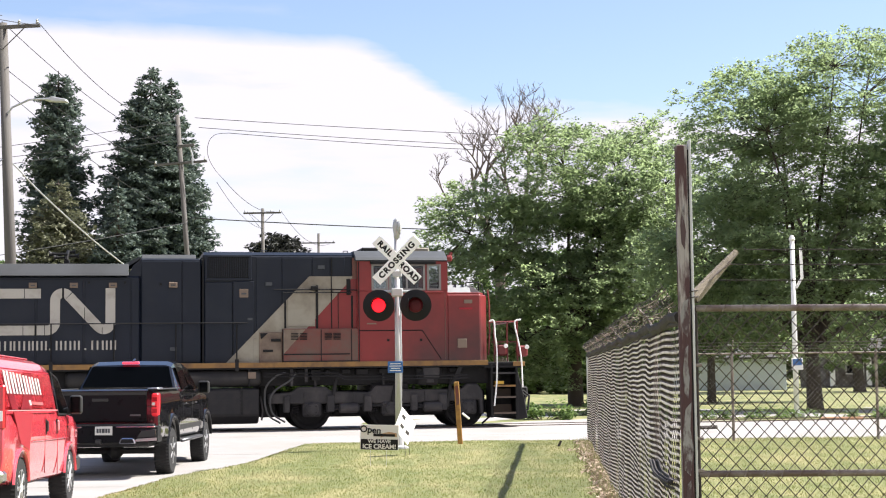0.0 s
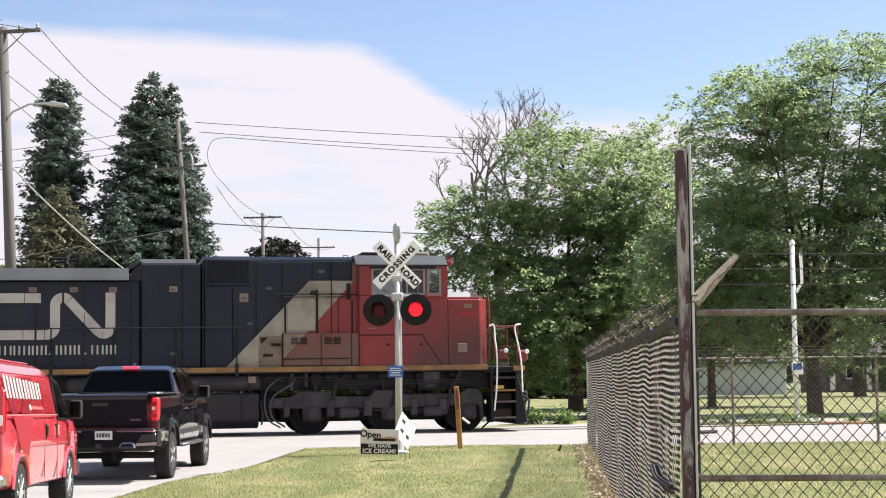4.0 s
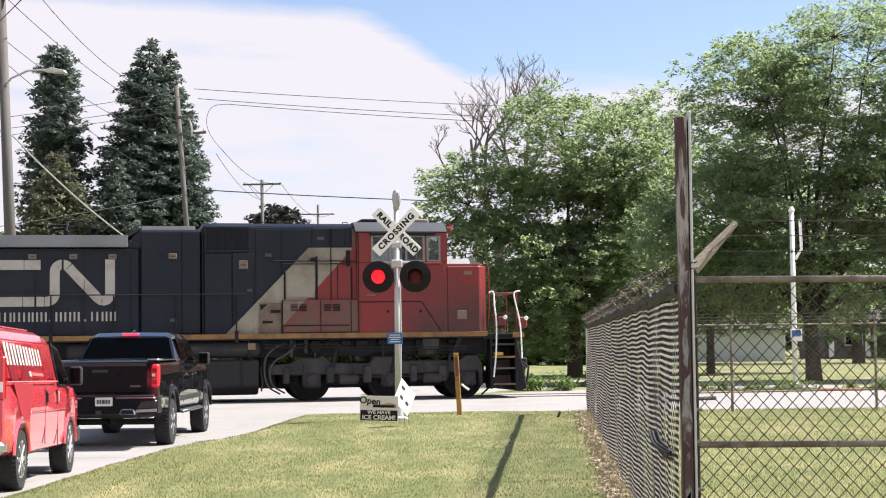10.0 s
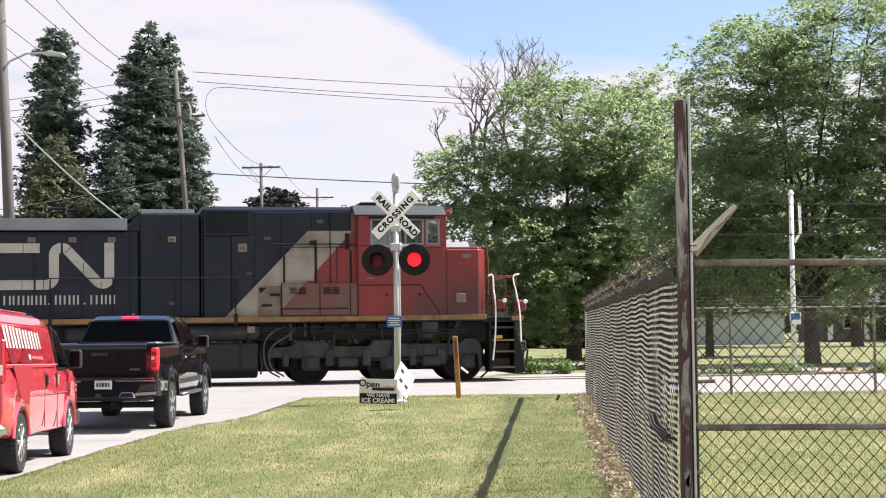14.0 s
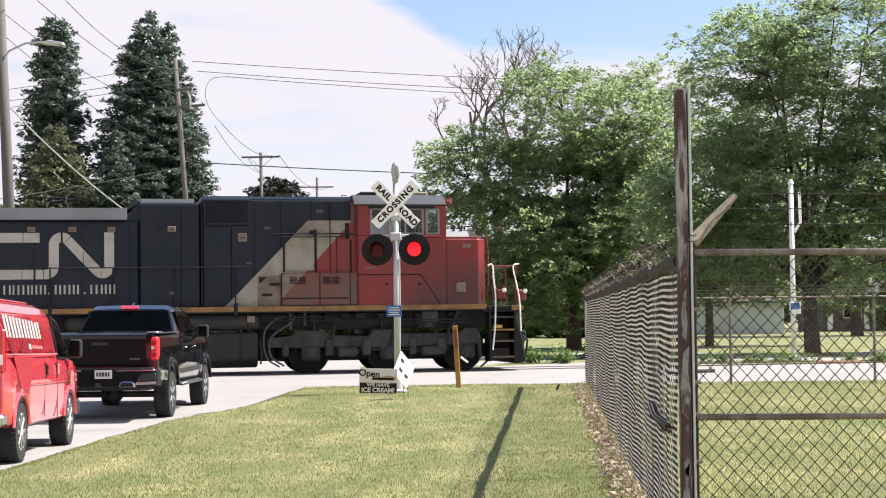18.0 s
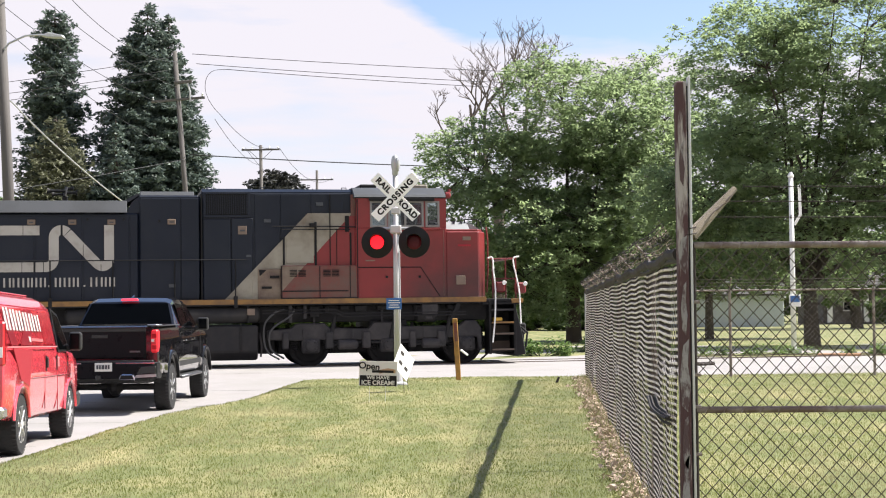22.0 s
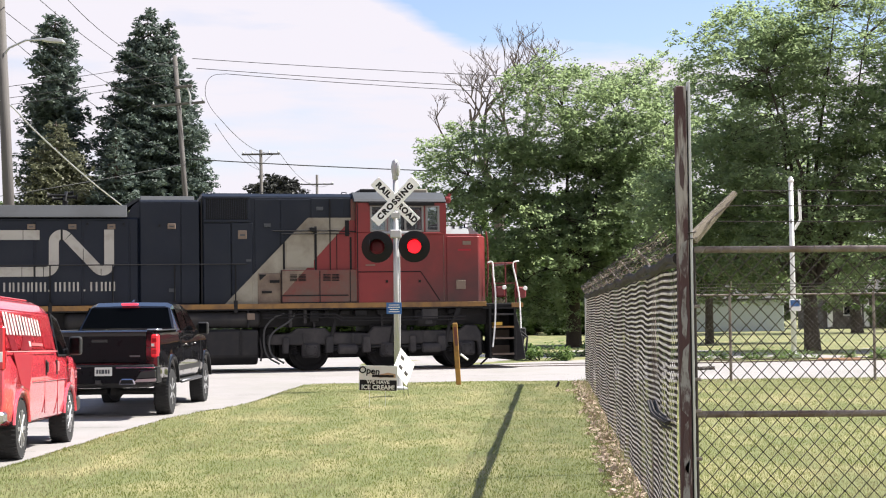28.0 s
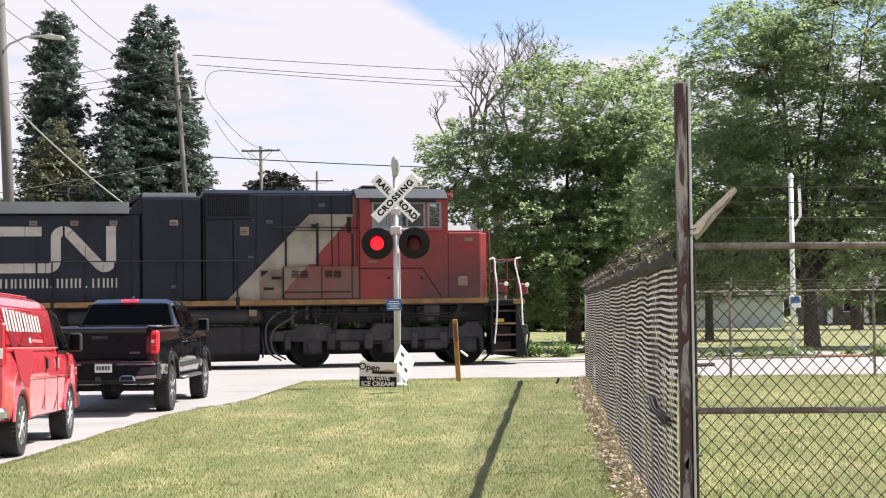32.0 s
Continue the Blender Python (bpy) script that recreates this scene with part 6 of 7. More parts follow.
def utility_pole(x, y, top, lean, r, label, arms):
    z = ground_z(x, y)
    t = thing("utility_pole", pose(x, y, z, 0, -lean, 0), label, "utility pole", "poles along the line")
    h = top - z
    part("pole", rod((0, 0, -0.3), (0, 0, h), r * 1.15, r * 0.8, 14), M_WOODP, t, smooth=True)
    for hz, half, brace in arms:
        a = part("cross_arm", box(-half, -0.16, hz - 0.06, half, -0.06, hz + 0.06, 0.01), M_WOODP, t)
        for k in (-0.92, -0.45, 0.45, 0.92):
            part("insulator", lathe(((0.03, 0), (0.055, 0.05), (0.03, 0.08), (0.05, 0.12), (0.02, 0.16)), (k * half, -0.11, hz + 0.06), "z", 10), M_GALV, a)
        if brace:
            for s in (-1, 1):
                part("brace", rod((s * half * 0.6, -0.17, hz - 0.06), (0, -0.17, hz - 0.06 - half * 0.55), 0.018, n=6), M_WOODP, a)
    return t, h


p1, h1 = utility_pole(-13.74, 50, 13.15, 2.5, 0.18, "grey weathered wooden utility pole with a street light", ((12.85, 1.25, True),))
arm = part("lamp_arm", tube(((0.05, -0.1, 9.95), (0.25, -0.1, 10.2), (0.8, -0.1, 10.42), (1.4, -0.1, 10.42)), 0.035), M_GALV, p1)
part("lamp_head", slab([(1.3, 10.38), (1.55, 10.47), (2.02, 10.36), (2.08, 10.26), (1.5, 10.32)], "y", -0.24, 0.04, bevel=0.02), M_GALV, arm, "grey cobra-head street light")
p2, h2 = utility_pole(-11.85, 75, 14.3, 4.2, 0.14, "slim grey utility pole by the spruces", ((11.85, 1.3, False),))
part("fuse_box", box(-0.12, -0.2, 12.6, 0.75, -0.1, 12.75, 0.02), M_WOODP, p2)
part("riser", tube(((0.5, -0.15, 12.7), (0.62, -0.15, 12.2), (0.6, -0.15, 11.7)), 0.05), M_GALV, p2)
p3, h3 = utility_pole(-12.7, 110, 13.4, 0.5, 0.14, "far utility pole with a double cross arm", ((13.0, 1.35, True),))
p4, h4 = utility_pole(-12.05, 150, 15.2, 0.0, 0.15, "distant utility pole over the roofs", ((14.2, 1.6, False),))

WIRES = (
    ((-13.05, 50.0, 13.05), (-12.72, 75.0, 13.75), 0.85, 0.017), ((-14.34, 50.0, 13.2), (-12.77, 75.0, 12.5), 0.5, 0.017),
    ((-14.26, 50.0, 11.69), (-12.93, 75.0, 11.53), 0.45, 0.015), ((-14.19, 50.0, 10.91), (-12.57, 75.0, 9.26), 0.35, 0.015),
    ((-13.05, 50.0, 13.05), (-15.5, 30.0, 11.0), 0.4, 0.017), ((-14.34, 50.0, 13.4), (-17.5, 30.0, 11.3), 0.4, 0.017),
    ((-33.0, 66.0, 10.2), (-12.78, 75.0, 14.02), 0.3, 0.018), ((-33.0, 66.0, 9.8), (-12.78, 75.0, 13.41), 0.3, 0.018), ((-33.0, 66.0, 9.5), (-12.78, 75.0, 13.08), 0.3, 0.018),
    ((-12.04, 75.0, 14.13), (11.0, 82.0, 13.85), 0.12, 0.02), ((-11.84, 75.0, 13.65), (11.0, 82.0, 13.25), 0.15, 0.02), ((-10.38, 75.0, 13.36), (11.0, 82.0, 12.95), 0.15, 0.02),
    ((-12.21, 75.0, 9.23), (8.0, 80.0, 8.7), 0.12, 0.034),
    ((-10.68, 75.0, 11.14), (-12.0, 110.0, 13.18), 0.5, 0.02), ((-10.96, 75.0, 10.95), (-12.77, 110.0, 11.96), 0.5, 0.018),
    ((-11.5, 110.0, 13.2), (-10.6, 150.0, 14.4), 1.2, 0.022), ((-13.9, 110.0, 13.2), (-13.5, 150.0, 14.4), 1.2, 0.022),
    ((-24.0, 52.0, 4.6), (-12.4, 75.0, 9.0), 0.2, 0.022),
)
for a, b, s, r in WIRES:
    solo("overhead_wire", sag_wire(a, b, s, r * 0.78), M_CABLE, "thin dark overhead wire between the poles", "wire", "overhead wires", smooth=True)
solo("service_cable", tube(bend([(-14.32, 49.8, 8.55), (-14.15, 50.0, 8.66), (-13.95, 50.6, 8.45), (-13.72, 52.0, 7.98), (-13.40, 54.5, 7.35), (-13.02, 58.0, 6.62), (-12.55, 62.5, 5.85), (-12.2, 66.0, 5.4)]), 0.026, 6), M_GALV, "pale thick service cable slung from the pole", "wire", "overhead wires", smooth=True)
JUMP = [(-10.38, 13.36), (-11.0, 13.3), (-11.32, 13.0), (-11.42, 12.5), (-11.3, 12.0), (-11.0, 11.5), (-10.68, 11.14)]
solo("jumper_loop", tube(bend([(x, 75, z) for x, z in JUMP]), 0.013, 5), M_CABLE, "slack jumper wire hanging by the pole", "wire", "overhead wires")

# ---- trees ----


def leaf_cloud(name, centres, per, size, material, parent, rng, flat=0.55, spread=0.6, droop=0.0, wild=0.38):
    """Many small leaf blades in clumps round centres (place, radius)."""
    c = np.array([p for p, _ in centres], float)
    rad = np.array([r for _, r in centres], float)
    n = len(centres) * per
    idx = np.repeat(np.arange(len(centres)), per)
    d = rng.normal(size=(n, 3))
    d /= np.linalg.norm(d, axis=1, keepdims=True) + 1e-9
    d *= (rng.random((n, 1)) ** 0.45) * spread / 0.6
    d[:, 2] *= flat
    pos = c[idx] + d * rad[idx][:, None]
    pos[:, 2] -= droop * (d[:, 0] ** 2 + d[:, 1] ** 2) * rad[idx]
    a = rng.random(n) * 2 * math.pi
    tilt = rng.normal(scale=0.5, size=n)
    u = np.stack([np.cos(a), np.sin(a), tilt], 1)
    u /= np.linalg.norm(u, axis=1, keepdims=True)
    up = rng.normal(scale=wild, size=(n, 3)) + (0, 0, 1)
    v = np.cross(u, up)
    v /= np.linalg.norm(v, axis=1, keepdims=True) + 1e-9
    s = size * (0.6 + 0.8 * rng.random((n, 1)))
    verts = np.stack([pos - u * s, pos + v * s * 0.42, pos + u * s, pos - v * s * 0.42], 1).reshape(-1, 3)
    me = bpy.data.meshes.new(name)
    me.vertices.add(n * 4)
    me.vertices.foreach_set("co", verts.ravel())
    me.loops.add(n * 4)
    me.loops.foreach_set("vertex_index", np.arange(n * 4, dtype=np.int32))
    me.polygons.add(n)
    me.polygons.foreach_set("loop_start", np.arange(0, n * 4, 4, dtype=np.int32))
    me.update(calc_edges=True)
    me.validate()
    me.materials.append(material)
    ob = new(name, me)
    ob.parent = parent
    return ob


def broad_tree(name, x, y, trunk_h, trunk_r, lobes, boughs, per, size, leaf, label, seed, bark=None, cr=(0.75, 1.35), tufts=20, fork=2):
    """Trunk, limbs to the lobes (centre offset, radii), and boughs on their shells, each a tiered spray of leaf tufts."""
    z = ground_z(x, y)
    t = thing(name, pose(x, y, z), label, "tree")
    rng = random.Random(seed)
    nrg = np.random.default_rng(seed)
    bark = bark or M_BARK
    tot = sum((l[1][0] * l[1][1] * l[1][2]) ** 0.67 for l in lobes)
    top = Vector((rng.uniform(-0.2, 0.2), 0, trunk_h))
    part("trunk", tube([(0, 0, -0.3), (0, 0, 0.15), (top.x * 0.4, 0, trunk_h * 0.5), top, top + Vector((0.1, 0, trunk_h * 0.5))], [trunk_r * 1.5, trunk_r * 1.12, trunk_r * 0.95, trunk_r * 0.9, trunk_r * 0.45], 12), bark, t, smooth=True)
    mains, bough_at = [], []
    for (lc, lr) in lobes:
        for _ in range(fork):
            e = Vector((lc[0] + rng.uniform(-0.5, 0.5) * lr[0], lc[1] + rng.uniform(-0.5, 0.5) * lr[1], lc[2] + rng.uniform(-0.2, 0.5) * lr[2]))
            mid = top.lerp(e, 0.45) + Vector((rng.uniform(-0.4, 0.4), rng.uniform(-0.4, 0.4), rng.uniform(0, 0.6)))
            pts = [top - Vector((0, 0, 0.4)), top.lerp(mid, 0.5), mid, mid.lerp(e, 0.55) + Vector((rng.uniform(-0.2, 0.2), 0, 0.1)), e]
            part("limb", tube(pts, [trunk_r * 0.5, trunk_r * 0.36, trunk_r * 0.22, trunk_r * 0.13, 0.025], 7), bark, t, smooth=True)
            for u, v in zip(pts[1:], pts[2:]):
                mains += [u, u.lerp(v, 0.33), u.lerp(v, 0.66)]
            mains.append(e)
        for _ in range(max(3, round(boughs * (lr[0] * lr[1] * lr[2]) ** 0.67 / tot))):
            while True:
                d = Vector((rng.uniform(-1, 1), rng.uniform(-1, 1), rng.uniform(-1, 1)))
                if 0.62 < d.length < 1:
                    break
            wob = 1 + 0.25 * noise.noise((d.x * 2 + seed, d.y * 2, d.z * 2))
            bough_at.append((Vector((lc[0] + d.x * lr[0] * wob, lc[1] + d.y * lr[1] * 0.68 * wob, lc[2] + d.z * lr[2] * wob)), rng.uniform(*cr)))
    bm, cents = bmesh.new(), []
    for p, r in bough_at:
        m = min(mains, key=lambda q: (q - p).length)
        k = m.lerp(p, 0.5) + Vector((rng.uniform(-0.25, 0.25), rng.uniform(-0.25, 0.25), rng.uniform(-0.3, 0.1)))
        tube((m, k, p), [0.022, 0.015, 0.008], 3, bm)
        out = Vector((p.x, p.y, 0))
        out = out.normalized() if out.length > 0.5 else Vector((rng.uniform(-1, 1), rng.uniform(-1, 1), 0)).normalized()
        for i in range(tufts):
            a, q = rng.random() * 6.283, math.sqrt(rng.random())
            h = rng.choice((0.22, 0.22, 0.0, -0.22)) + rng.uniform(-0.1, 0.1)
            c = p + Vector((math.cos(a) * q * r, math.sin(a) * q * r, 0)) + Vector((0, 0, r * (h - 0.32 * q * q)))
            c += out * rng.uniform(0, 0.35) * r
            cents.append((tuple(c), rng.uniform(0.17, 0.34)))
            if i % 5 == 0:
                tube((p, c), [0.008, 0.004], 3, bm)
    tagged(part("twig_work", bm, bark, t), kind="stuff")
    c = leaf_cloud("crown", cents, per, size, leaf, t, nrg, flat=0.6, wild=0.9)
    tagged(c, "airy crown of small yellow-green leaves" if leaf == M_LEAF else "", kind="stuff")
    return t


broad_tree("shade_tree", 13.2, 55.6, 2.6, 0.27, (((1.8, 0, 10.4), (4.2, 4.0, 3.6)), ((-1.9, 0, 9.9), (2.4, 3.3, 3.2)), ((0.5, -0.5, 5.8), (5.6, 4.0, 2.0)), ((5.8, 0, 9.4), (4.4, 4.0, 4.6)), ((-3.6, 0.5, 5.6), (2.6, 3, 2.0)), ((4.0, 0.0, 6.6), (4.6, 3.0, 3.0)), ((1.2, -1.0, 3.5), (6.6, 3.6, 1.3)), ((-0.4, 0.5, 8.0), (3.2, 3, 2.6))),
           630, 17, 0.072, M_LEAF, "tall broad honey-locust tree with airy light green crown", 3)
broad_tree("shade_tree", 5.5, 65.4, 3.2, 0.30, (((-0.4, 0, 10.0), (2.4, 2.8, 2.4)), ((-3.7, 0, 7.5), (2.9, 2.8, 1.9)), ((-1.6, -0.5, 5.3), (4.6, 3.5, 1.8)), ((1.9, 0, 9.0), (2.5, 2.8, 2.4)), ((2.2, 0, 5.6), (3.2, 3, 2.0)), ((-0.6, -0.8, 3.5), (4.6, 3.2, 1.4)), ((-1.6, -1.6, 2.2), (3.0, 2.0, 1.1)), ((-0.4, 0.3, 7.2), (3.4, 2.6, 1.8))),
           365, 17, 0.080, M_LEAF, "spreading light green tree behind the track", 11)
broad_tree("shade_tree", 11.7, 68.3, 2.6, 0.18, (((-2.7, 0, 9.7), (3.2, 3.2, 3.0)), ((1.2, 0, 7.0), (3.4, 3.4, 3.8)), ((-2.8, 0, 5.2), (3.6, 3, 1.9)), ((3.4, 0, 3.7), (3.6, 3, 1.6)), ((-2.4, -0.6, 2.9), (3.4, 2.6, 1.3))),
           290, 17, 0.081, M_LEAF, "light green tree standing between two larger ones", 17)
broad_tree("maple_tree", -13.0, 122, 3.0, 0.3, (((0, 0, 9.4), (3.2, 3.0, 3.1)),), 110, 16, 0.18, M_LEAFD, "distant dark purple maple crown", 23, cr=(0.7, 1.2), tufts=12)
broad_tree("shade_tree", -25.5, 94, 2.5, 0.3, (((0, 0, 5.2), (3.6, 3.0, 3.6)),), 60, 16, 0.14, M_BUSH, "green tree behind the spruces", 29, tufts=14)
broad_tree("shade_tree", 24.5, 92, 2.5, 0.34, (((0, 0, 5.6), (6.5, 4, 3.6)), ((-8, 4, 5.6), (6, 4, 3.0)), ((-17, 6, 6.0), (5, 4, 3.0))), 160, 16, 0.18, M_BUSH, "shady green trees far beyond the street", 31, cr=(0.9, 1.6), tufts=14)


def dead_tree():
    t = thing("dead_tree", pose(3.1, 85, 0.2), "bare grey dead tree rising behind the green crowns", "tree")
    rng = random.Random(41)
    bm = bmesh.new()

    def grow(p, d, ln, r, depth):
        pts, rs = [p], [r]
        q = p.copy()
        for i in range(4):
            d = (d + Vector((rng.uniform(-0.22, 0.22), rng.uniform(-0.22, 0.22), rng.uniform(-0.02, 0.14)))).normalized()
            q = q + d * ln / 4
            pts.append(q.copy())
            rs.append(r * (1 - 0.14 * (i + 1)))
        tube(pts, rs, 6 if r > 0.05 else 4, bm)
        if depth == 0:
            return
        for i in range(rng.choice((2, 3, 3))):
            s = pts[rng.randint(2, 4)]
            nd = (d + Vector((rng.uniform(-1.0, 1.0), rng.uniform(-0.7, 0.7), rng.uniform(-0.25, 0.35)))).normalized()
            grow(s, nd, ln * rng.uniform(0.5, 0.72), max(r * 0.55, 0.013), depth - 1)

    tube(((0, 0, -0.3), (0.1, 0, 4), (0, 0, 6.8), (-0.4, 0, 8.6), (-0.9, 0, 9.8)), [0.42, 0.34, 0.27, 0.2, 0.15], 10, bm)
    tube(((0, 0, 6.4), (0.9, 0, 8.6), (1.55, 0, 10.2)), [0.24, 0.2, 0.15], 10, bm)
    part("trunk", bm, M_DEADW, t)
    for o, d, ln, r in (((-0.85, 0, 9.6), (-0.36, 0, 1), 3.1, 0.14), ((-0.75, 0, 9.3), (0.22, 0.1, 1), 3.3, 0.14), ((1.5, 0, 10.0), (-0.10, 0, 1), 3.5, 0.15), ((-0.75, 0, 9.3), (-0.85, 0, 0.65), 2.6, 0.11), ((1.45, 0, 9.7), (0.42, 0.1, 0.9), 3.2, 0.13), ((0.9, 0, 8.8), (-0.15, 0, 1), 4.0, 0.13)):
        bm = bmesh.new()
        grow(Vector(o), Vector(d).normalized(), ln, r, 5)
        part("bough", bm, M_DEADW, t)


dead_tree()


def spruce(x, y, h, keys, label, seed, dark, brown_below=0.0, gaps=0.0):
    """A spruce whose reach at each share of its height is keyed; drooping boughs end in upturned tufts."""
    z = ground_z(x, y)
    t = thing("spruce_tree", pose(x, y, z), label, "tree", "spruces behind the train")
    rng = random.Random(seed)
    nrg = np.random.default_rng(seed)
    part("trunk", tube(((0, 0, -0.3), (0.05, 0, h * 0.5), (0, 0, h)), [0.28, 0.17, 0.02], 8), M_BARK, t)
    low, high = [], []
    bm = bmesh.new()
    zz = 1.6
    while zz < h - 0.1:
        k = zz / h
        r = lerp_keys(keys, k)
        n = max(6, int(6 + 7.5 * r))
        for i in range(n):
            if rng.random() < gaps * (1 if k < 0.75 else 0.4):
                continue
            a = rng.random() * 6.283
            rr = r * rng.uniform(0.66, 1.10) * (1 + 0.14 * noise.noise((math.cos(a) * 2 + seed, math.sin(a) * 2, zz * 0.8)))
            e = Vector((math.cos(a) * rr, math.sin(a) * rr, zz - 0.22 * rr + rng.uniform(-0.1, 0.1)))
            s = Vector((0, 0, zz + 0.1))
            tube((s, s.lerp(e, 0.6) + Vector((0, 0, -0.08 * rr)), e + Vector((0, 0, 0.12))), [0.03, 0.02, 0.008], 3, bm)
            m = max(1, int(rr / 0.40))
            brown = k < brown_below * rng.uniform(0.8, 1.2)
            side = Vector((-math.sin(a), math.cos(a), 0))
            for j in range(m):
                f = (j + 1) / m
                if f < 0.2:
                    continue
                for q in ((0,) if f > 0.85 or rr < 0.8 else (-1, 1)):
                    p = s.lerp(e, f) + side * q * rng.uniform(0.12, 0.34) * rr * (1.1 - f) + Vector((rng.uniform(-0.08, 0.08), rng.uniform(-0.08, 0.08), -0.12 * math.sin(f * 3.1) + (0.10 if f > 0.9 else 0)))
                    (low if brown else high).append((tuple(p), rng.uniform(0.18, 0.32)))
        zz += rng.uniform(0.30, 0.44)
    tagged(part("branch_work", bm, M_BARK, t), kind="stuff")
    if high:
        tagged(leaf_cloud("needles", high, 16, 0.130, dark, t, nrg, flat=0.62, droop=0.5, wild=0.8), "dense blue-green needles", kind="stuff")
    if low:
        tagged(leaf_cloud("sparse_needles", low, 15, 0.110, M_SPRUCEB, t, nrg, flat=0.7, droop=0.6, wild=0.8), "thin brownish needles", kind="stuff")


spruce(-15.9, 84, 18.2, ((0, 4.1), (0.25, 3.9), (0.5, 3.25), (0.67, 2.75), (0.83, 1.85), (0.92, 1.1), (0.97, 0.5), (1, 0.12)), "tall dense blue-green spruce", 51, M_SPRUCE)
spruce(-14.85, 84.5, 17.75, ((0, 3.2), (0.5, 2.5), (0.7, 1.9), (0.85, 1.0), (0.93, 0.5), (1, 0.06)), "second leader of the tall spruce", 52, M_SPRUCE)
spruce(-20.95, 84, 18.1, ((0, 2.3), (0.4, 2.3), (0.55, 2.1), (0.68, 1.85), (0.84, 1.4), (0.93, 1.1), (0.975, 0.8), (1, 0.25)), "tall spruce with a thinning brown middle", 53, M_SPRUCE, 0.46, 0.18)
spruce(-16.6, 79, 11.3, ((0, 2.9), (0.4, 2.2), (0.65, 1.35), (0.85, 0.6), (1, 0.06)), "small spruce before the tall one", 54, M_SPRUCE)
spruce(-19.9, 80, 11.6, ((0, 3.6), (0.5, 3.1), (0.75, 2.2), (0.9, 1.0), (1, 0.2)), "thin brownish spruce among the others", 55, M_SPRUCEB, 1.4, 0.05)


def bush(x, y, rx, ry, rz, label, seed, leaf=None, per=70, size=0.07):
    t = thing("bush", pose(x, y, ground_z(x, y)), label, "bush")
    rng = random.Random(seed)
    cents = []
    for _ in range(max(12, int(26 * rx * rz))):
        a = rng.random() * 6.283
        k = rng.random() ** 0.5
        cents.append(((math.cos(a) * k * rx, math.sin(a) * k * ry, rng.uniform(0.1, 1) * rz * (1 - 0.6 * k * k)), rng.uniform(0.2, 0.4)))
    bm = bmesh.new()
    for p, r in cents:
        tube(((p[0] * 0.2, p[1] * 0.2, -0.05), p), [0.015, 0.005], 3, bm)
    part("stem_work", bm, M_BARK, t)
    tagged(leaf_cloud("leaves", cents, per, size, leaf or M_BUSH, t, np.random.default_rng(seed), flat=0.8), kind="stuff")


bush(3.0, 47.6, 1.2, 0.7, 0.55, "low green bush beside the track bed", 61)
bush(4.4, 51.5, 1.1, 0.8, 0.45, "low green bush beside the track bed", 62)
bush(9.0, 46.2, 1.6, 0.5, 0.2, "weeds along the track bed", 63)
bush(12.5, 46.0, 2.2, 0.5, 0.18, "weeds along the track bed", 64)
bush(6.9, 46.6, 0.8, 0.5, 0.35, "weeds along the track bed", 65)
for i, (bx, by, w, h) in enumerate(((4.0, 96, 4.5, 3.0), (-1.5, 100, 4.0, 3.2), (9.5, 98, 4.0, 3.0), (14.5, 108, 4.0, 2.6), (34, 106, 5, 3.2), (-8, 104, 5, 3.6), (40, 90, 5, 4))):
    bush(bx, by, w, 1.5, h, "dense green hedge far beyond the track", 70 + i, per=60, size=0.16)



def far_woods():
    rng = random.Random(91)
    cents = []
    for i in range(850):
        x = rng.uniform(-34, 62)
        h = 6.5 + 2.5 * noise.noise((x * 0.13, 0, 0)) + 1.0 * noise.noise((x * 0.6, 3, 0))
        cents.append(((x, 134 + rng.uniform(-3, 3), 0.4 + h * rng.random() ** 0.7), rng.uniform(1.0, 1.9)))
    ob = leaf_cloud("far_woods", cents, 60, 0.50, M_BUSH, None, np.random.default_rng(92), flat=0.8)
    tagged(ob, "line of dense green woods in the distance", "woods", kind="stuff")


far_woods()

# ---- far houses ----


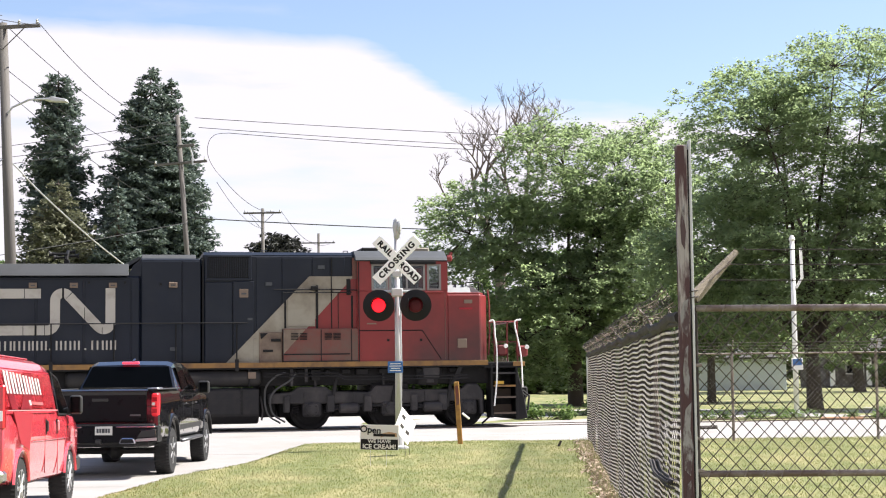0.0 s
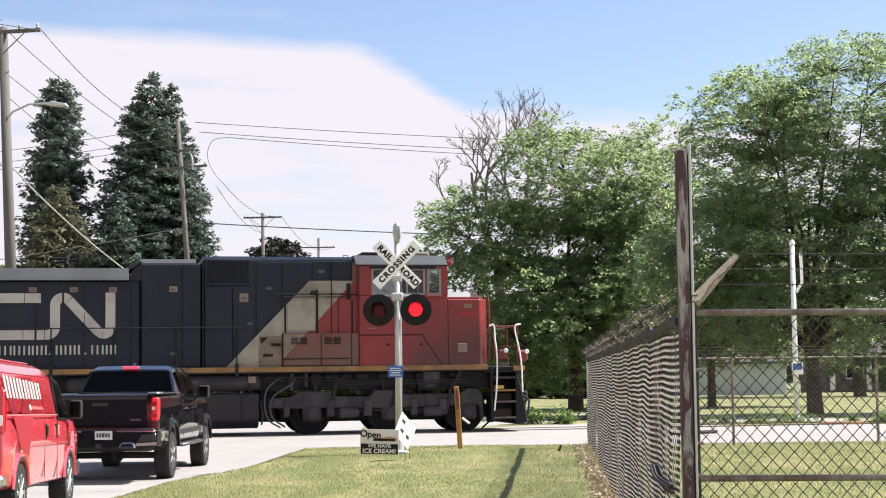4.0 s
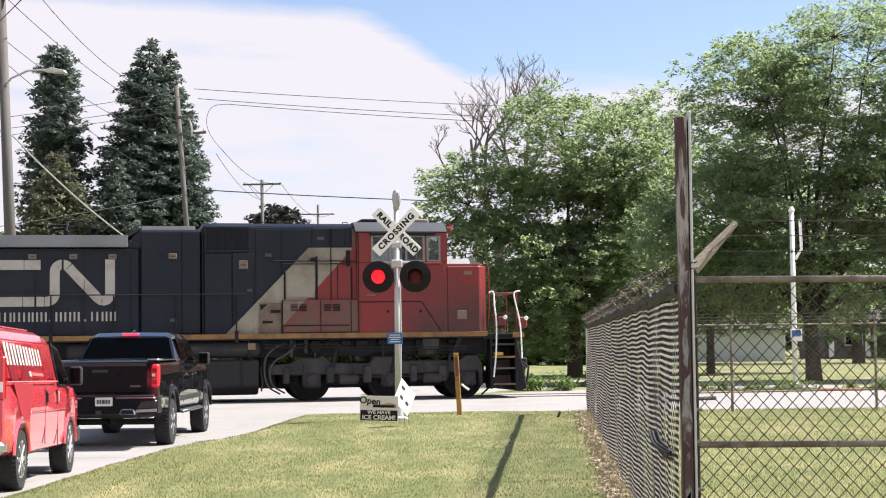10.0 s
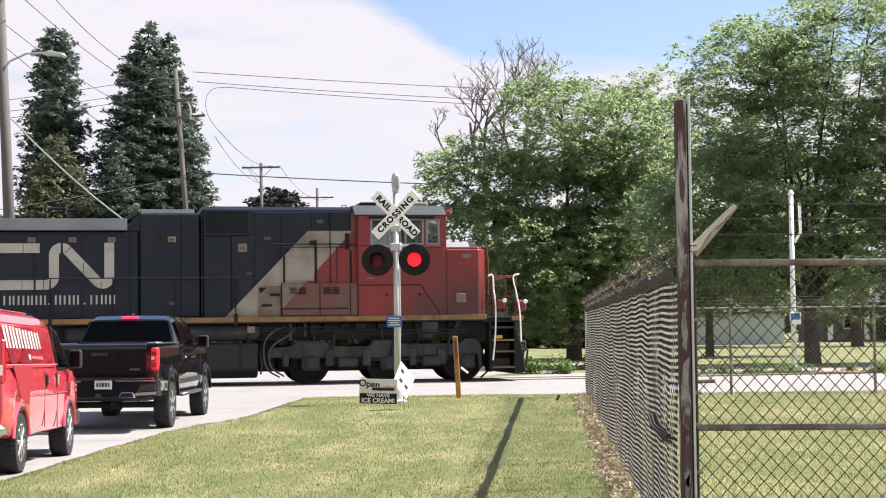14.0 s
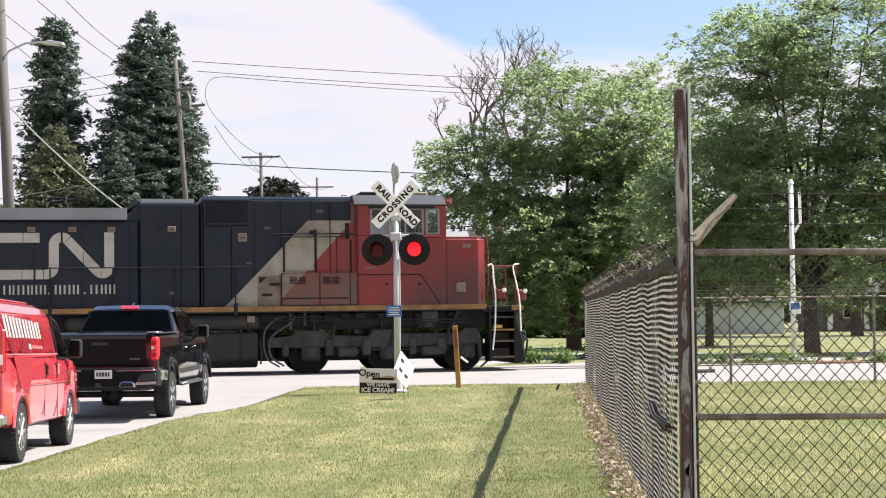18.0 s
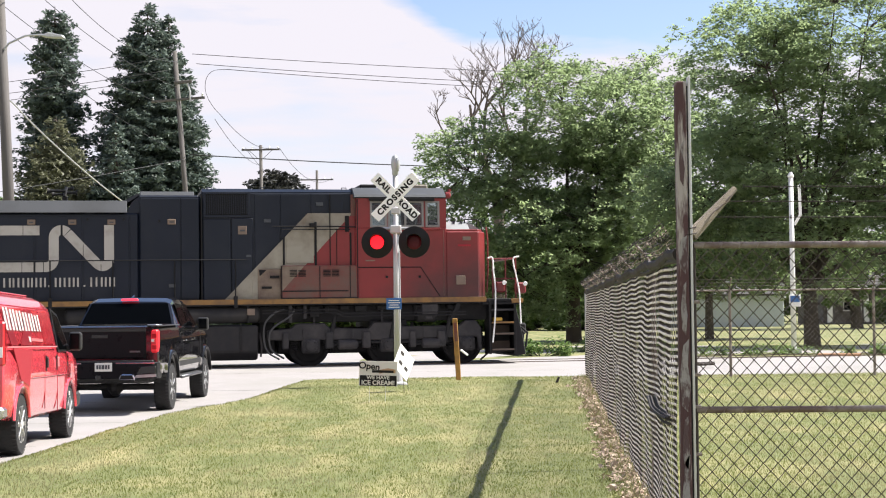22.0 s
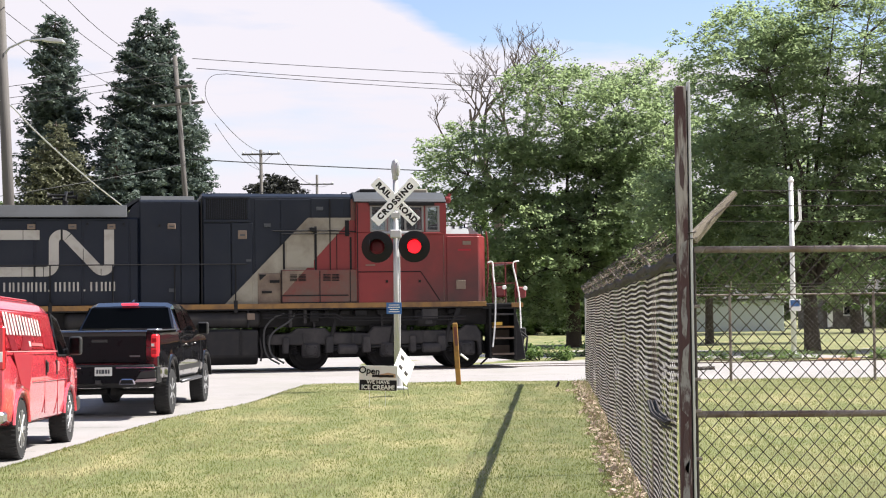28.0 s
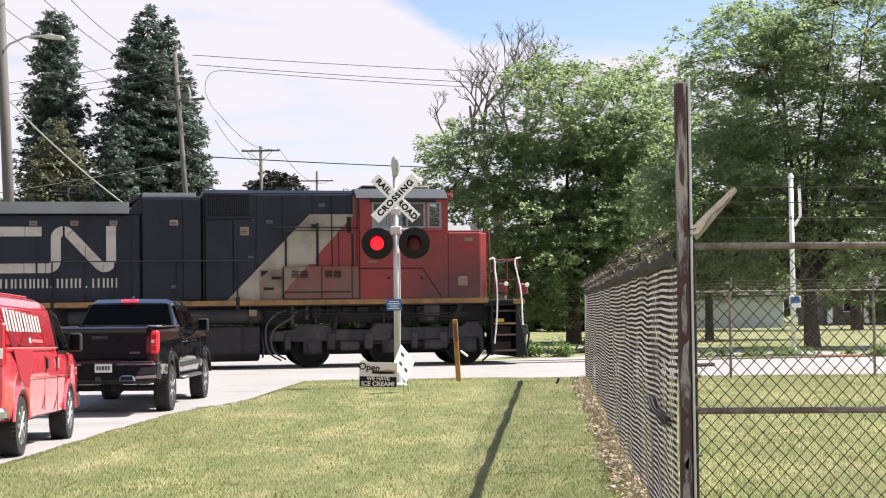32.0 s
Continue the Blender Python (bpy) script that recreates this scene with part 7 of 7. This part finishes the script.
def house(x, y, w, d, h, label, roof_h, windows, name="house", m_wall=None, posts=()):
    t = thing(name, pose(x, y, ground_z(x, y)), label, "house")
    m_wall = m_wall or M_SIDING
    wl = part("wall", box(0, 0, -0.2, w, d, h, 0.02), m_wall, t)
    for px in posts:
        part("porch_post", box(px, -1.5, -0.1, px + 0.32, -1.2, h, 0.02), M_WHITE, t, "white porch post")
    if posts:
        part("porch_roof", slab([(-1.8, h), (0, h + 0.5), (0, h + 0.62), (-1.8, h + 0.12)], "x", -0.3, w + 0.3), M_ROOF, t)
        part("porch_floor", box(0, -1.6, -0.2, w, 0, 0.15, 0.02), M_ROOF, t)
    me = mesh_of("siding_board", slab([(0, 0), (0.025, 0.0), (0.006, 0.19), (0, 0.19)], "x", 0.02, w - 0.02), m_wall)
    me.transform(Matrix.Diagonal((1, -1, 1, 1)))
    me.flip_normals()
    for k in range(int(h / 0.2)):
        ob = new("siding_board", me)
        ob.parent, ob.location = t, (0, -0.001, k * 0.2)
    part("roof", slab([(-0.5, h), (d / 2, h + roof_h), (d + 0.5, h), (d + 0.5, h + 0.12), (d / 2, h + roof_h + 0.14), (-0.5, h + 0.12)], "x", -0.5, w + 0.5), M_ROOF, t)
    for wx, wz, ww, wh in windows:
        win = part("window", box(wx, -0.05, wz, wx + ww, -0.03, wz + wh), M_GLASSD, t)
        for a, b, c, e in ((wx - 0.06, wz - 0.06, wx, wz + wh + 0.06), (wx + ww, wz - 0.06, wx + ww + 0.06, wz + wh + 0.06), (wx, wz - 0.06, wx + ww, wz), (wx, wz + wh, wx + ww, wz + wh + 0.06)):
            part("window_frame", box(a, -0.07, b, c, -0.026, e), M_WHITE, win)


house(13.5, 103, 9.1, 7, 2.05, "low pale sided garage behind the trees", 1.0, ((0.5, 0.9, 0.8, 0.8),), "garage")
house(27.4, 112, 11.0, 8, 2.3, "low house with a white-posted porch, its wall darkened for porch shade", 1.8, ((1.5, 1.0, 1.2, 1.1), (5.0, 1.0, 1.2, 1.1), (8.5, 1.0, 1.2, 1.1)), m_wall=M_DIMWALL, posts=(0.0, 2.6, 5.2, 7.8))
solo("utility_box", box(6.2, 118, 0.2, 7.2, 118.6, 1.0, 0.04), M_SIDING, "pale metal utility box on the far lawn", "utility box")
solo("kerb_pipe", rod((10.7, 44.5, 0.19), (11.9, 44.35, 0.19), 0.045), M_ORANGE, "orange plastic pipe lying by the street", "pipe")
solo("fallen_rail", tube(((4.6, 37.6, 0.18), (6.6, 37.9, 0.22)), 0.05), M_WIRED, "dark pipe lying by the fence", "pipe")

solo("lawn_peg", rod((2.17, 30.2, 0.1), (2.24, 30.2, 0.27), 0.03, 0.022, 8), M_WIRED, "short dark peg standing in the lawn", "peg")

# ---- blades of grass on the near lawn ----


def lawn_blades():
    rng = np.random.default_rng(9)
    verts, faces, dry = [], [], ([], [])

    def blade(x, y, h, store):
        a = rng.random() * 6.283
        z = ground_z(x, y)
        w = 0.0032 + 0.003 * rng.random()
        bx, by = math.cos(a), math.sin(a)
        lx, ly = (rng.random(2) - 0.5) * h * 1.3
        v, f = store
        n = len(v)
        v += [(x - bx * w, y - by * w, z - 0.01), (x + bx * w, y + by * w, z - 0.01), (x + lx, y + ly, z + h)]
        f.append((n, n + 1, n + 2))

    green = (verts, faces)
    made = 0
    while made < 210000:
        y = 11.0 + 24.0 * rng.random() ** 1.15
        x = rng.random() * (0.31 * y + 5.5 * 0) * 2 - 0.31 * y
        if x > 0.30 * y or into_lawn(x, y) < 0.03:
            continue
        made += 1
        patch = noise.noise((x * 0.9, y * 0.33, 7.0)) + 0.7 * noise.noise((x * 3.1, y * 1.2, 2.0))
        patch -= 0.4 * (1 - smooth(0.3, 1.6, abs(x - F_NEAR.x - (y - F_NEAR.y) * 0.0656)))
        h = 0.012 + 0.020 * rng.random()
        e = into_lawn(x, y)
        if e < 0.35 and rng.random() < 0.6:
            h *= 1.8 if x < 2.9 else 3.6
        blade(x, y, h, dry if (x < 2.9 or e > 0.5) and rng.random() < 0.14 + 1.2 * patch else green)
    # taller tufts along the fence foot
    for _ in range(2600):
        k = rng.random()
        p = F_NEAR.lerp(F_FAR, k)
        x, y = p.x + rng.normal() * 0.12 - 0.08, p.y
        blade(x, y, 0.05 + 0.11 * rng.random(), dry if rng.random() < 0.55 else green)
    for nm, st, m, lb in (("grass_blades", green, M_BLADE, "short green grass blades"), ("dry_grass", dry, M_STRAW, "dry straw-coloured grass blades")):
        tagged(raw(nm, st[0], st[1], m), lb, "grass", kind="stuff")


lawn_blades()


def leaf_litter():
    rng = random.Random(77)
    cents = []
    for i in range(170):
        p = F_NEAR.lerp(F_FAR, i / 170)
        x, y = p.x - 0.10 + rng.gauss(0, 0.06), p.y
        cents.append(((x, y, ground_z(x, y) + 0.035), 0.17))
    ob = leaf_cloud("leaf_litter", cents, 24, 0.038, leafy("dead_leaf", (0.24, 0.17, 0.12), (0.48, 0.38, 0.29), 0.1, 2.0), None, np.random.default_rng(78), flat=0.12)
    tagged(ob, "dry brown leaf litter along the fence foot", "leaf litter", kind="stuff")


leaf_litter()

# ---- what moves ----


def motions():
    # the train begins to creep forward at the end
    creep = ((0.0, 0.0), (29.9, 0.0), (30.4, 0.002), (31.0, 0.012), (31.5, 0.028), (32.0, 0.05))
    walk(LOCO, [(t, TRACK_M @ Matrix.Translation((s, 0, 0))) for t, s in creep])
    for w in WHEELS:
        walk(w, [(t, Matrix.Translation(w.location) @ Matrix.Rotation(s / 0.53, 4, "Y")) for t, s in creep])
    # the two lights turn to and away in turn, one beat of 0.715 s each
    for k, d in enumerate(LIT):
        at = Vector(d.location)
        rows = []
        pos = lambda on: Matrix.Translation(at) @ Matrix.Rotation(radians(0 if on else -91), 4, "Z")
        first = (k == 0)
        rows.append((0.0, pos(first)))
        tm, on = -0.042 + 0.7148, not first
        while tm < 31.95:
            rows.append((tm - 0.035, pos(not on)))
            rows.append((tm, Matrix.Translation(at) @ Matrix.Rotation(radians(-48), 4, "Z")))
            rows.append((tm + 0.035, pos(on)))
            tm, on = tm + 0.7148, not on
        rows.append((32.0, pos(not on)))
        walk(d, rows)


motions()
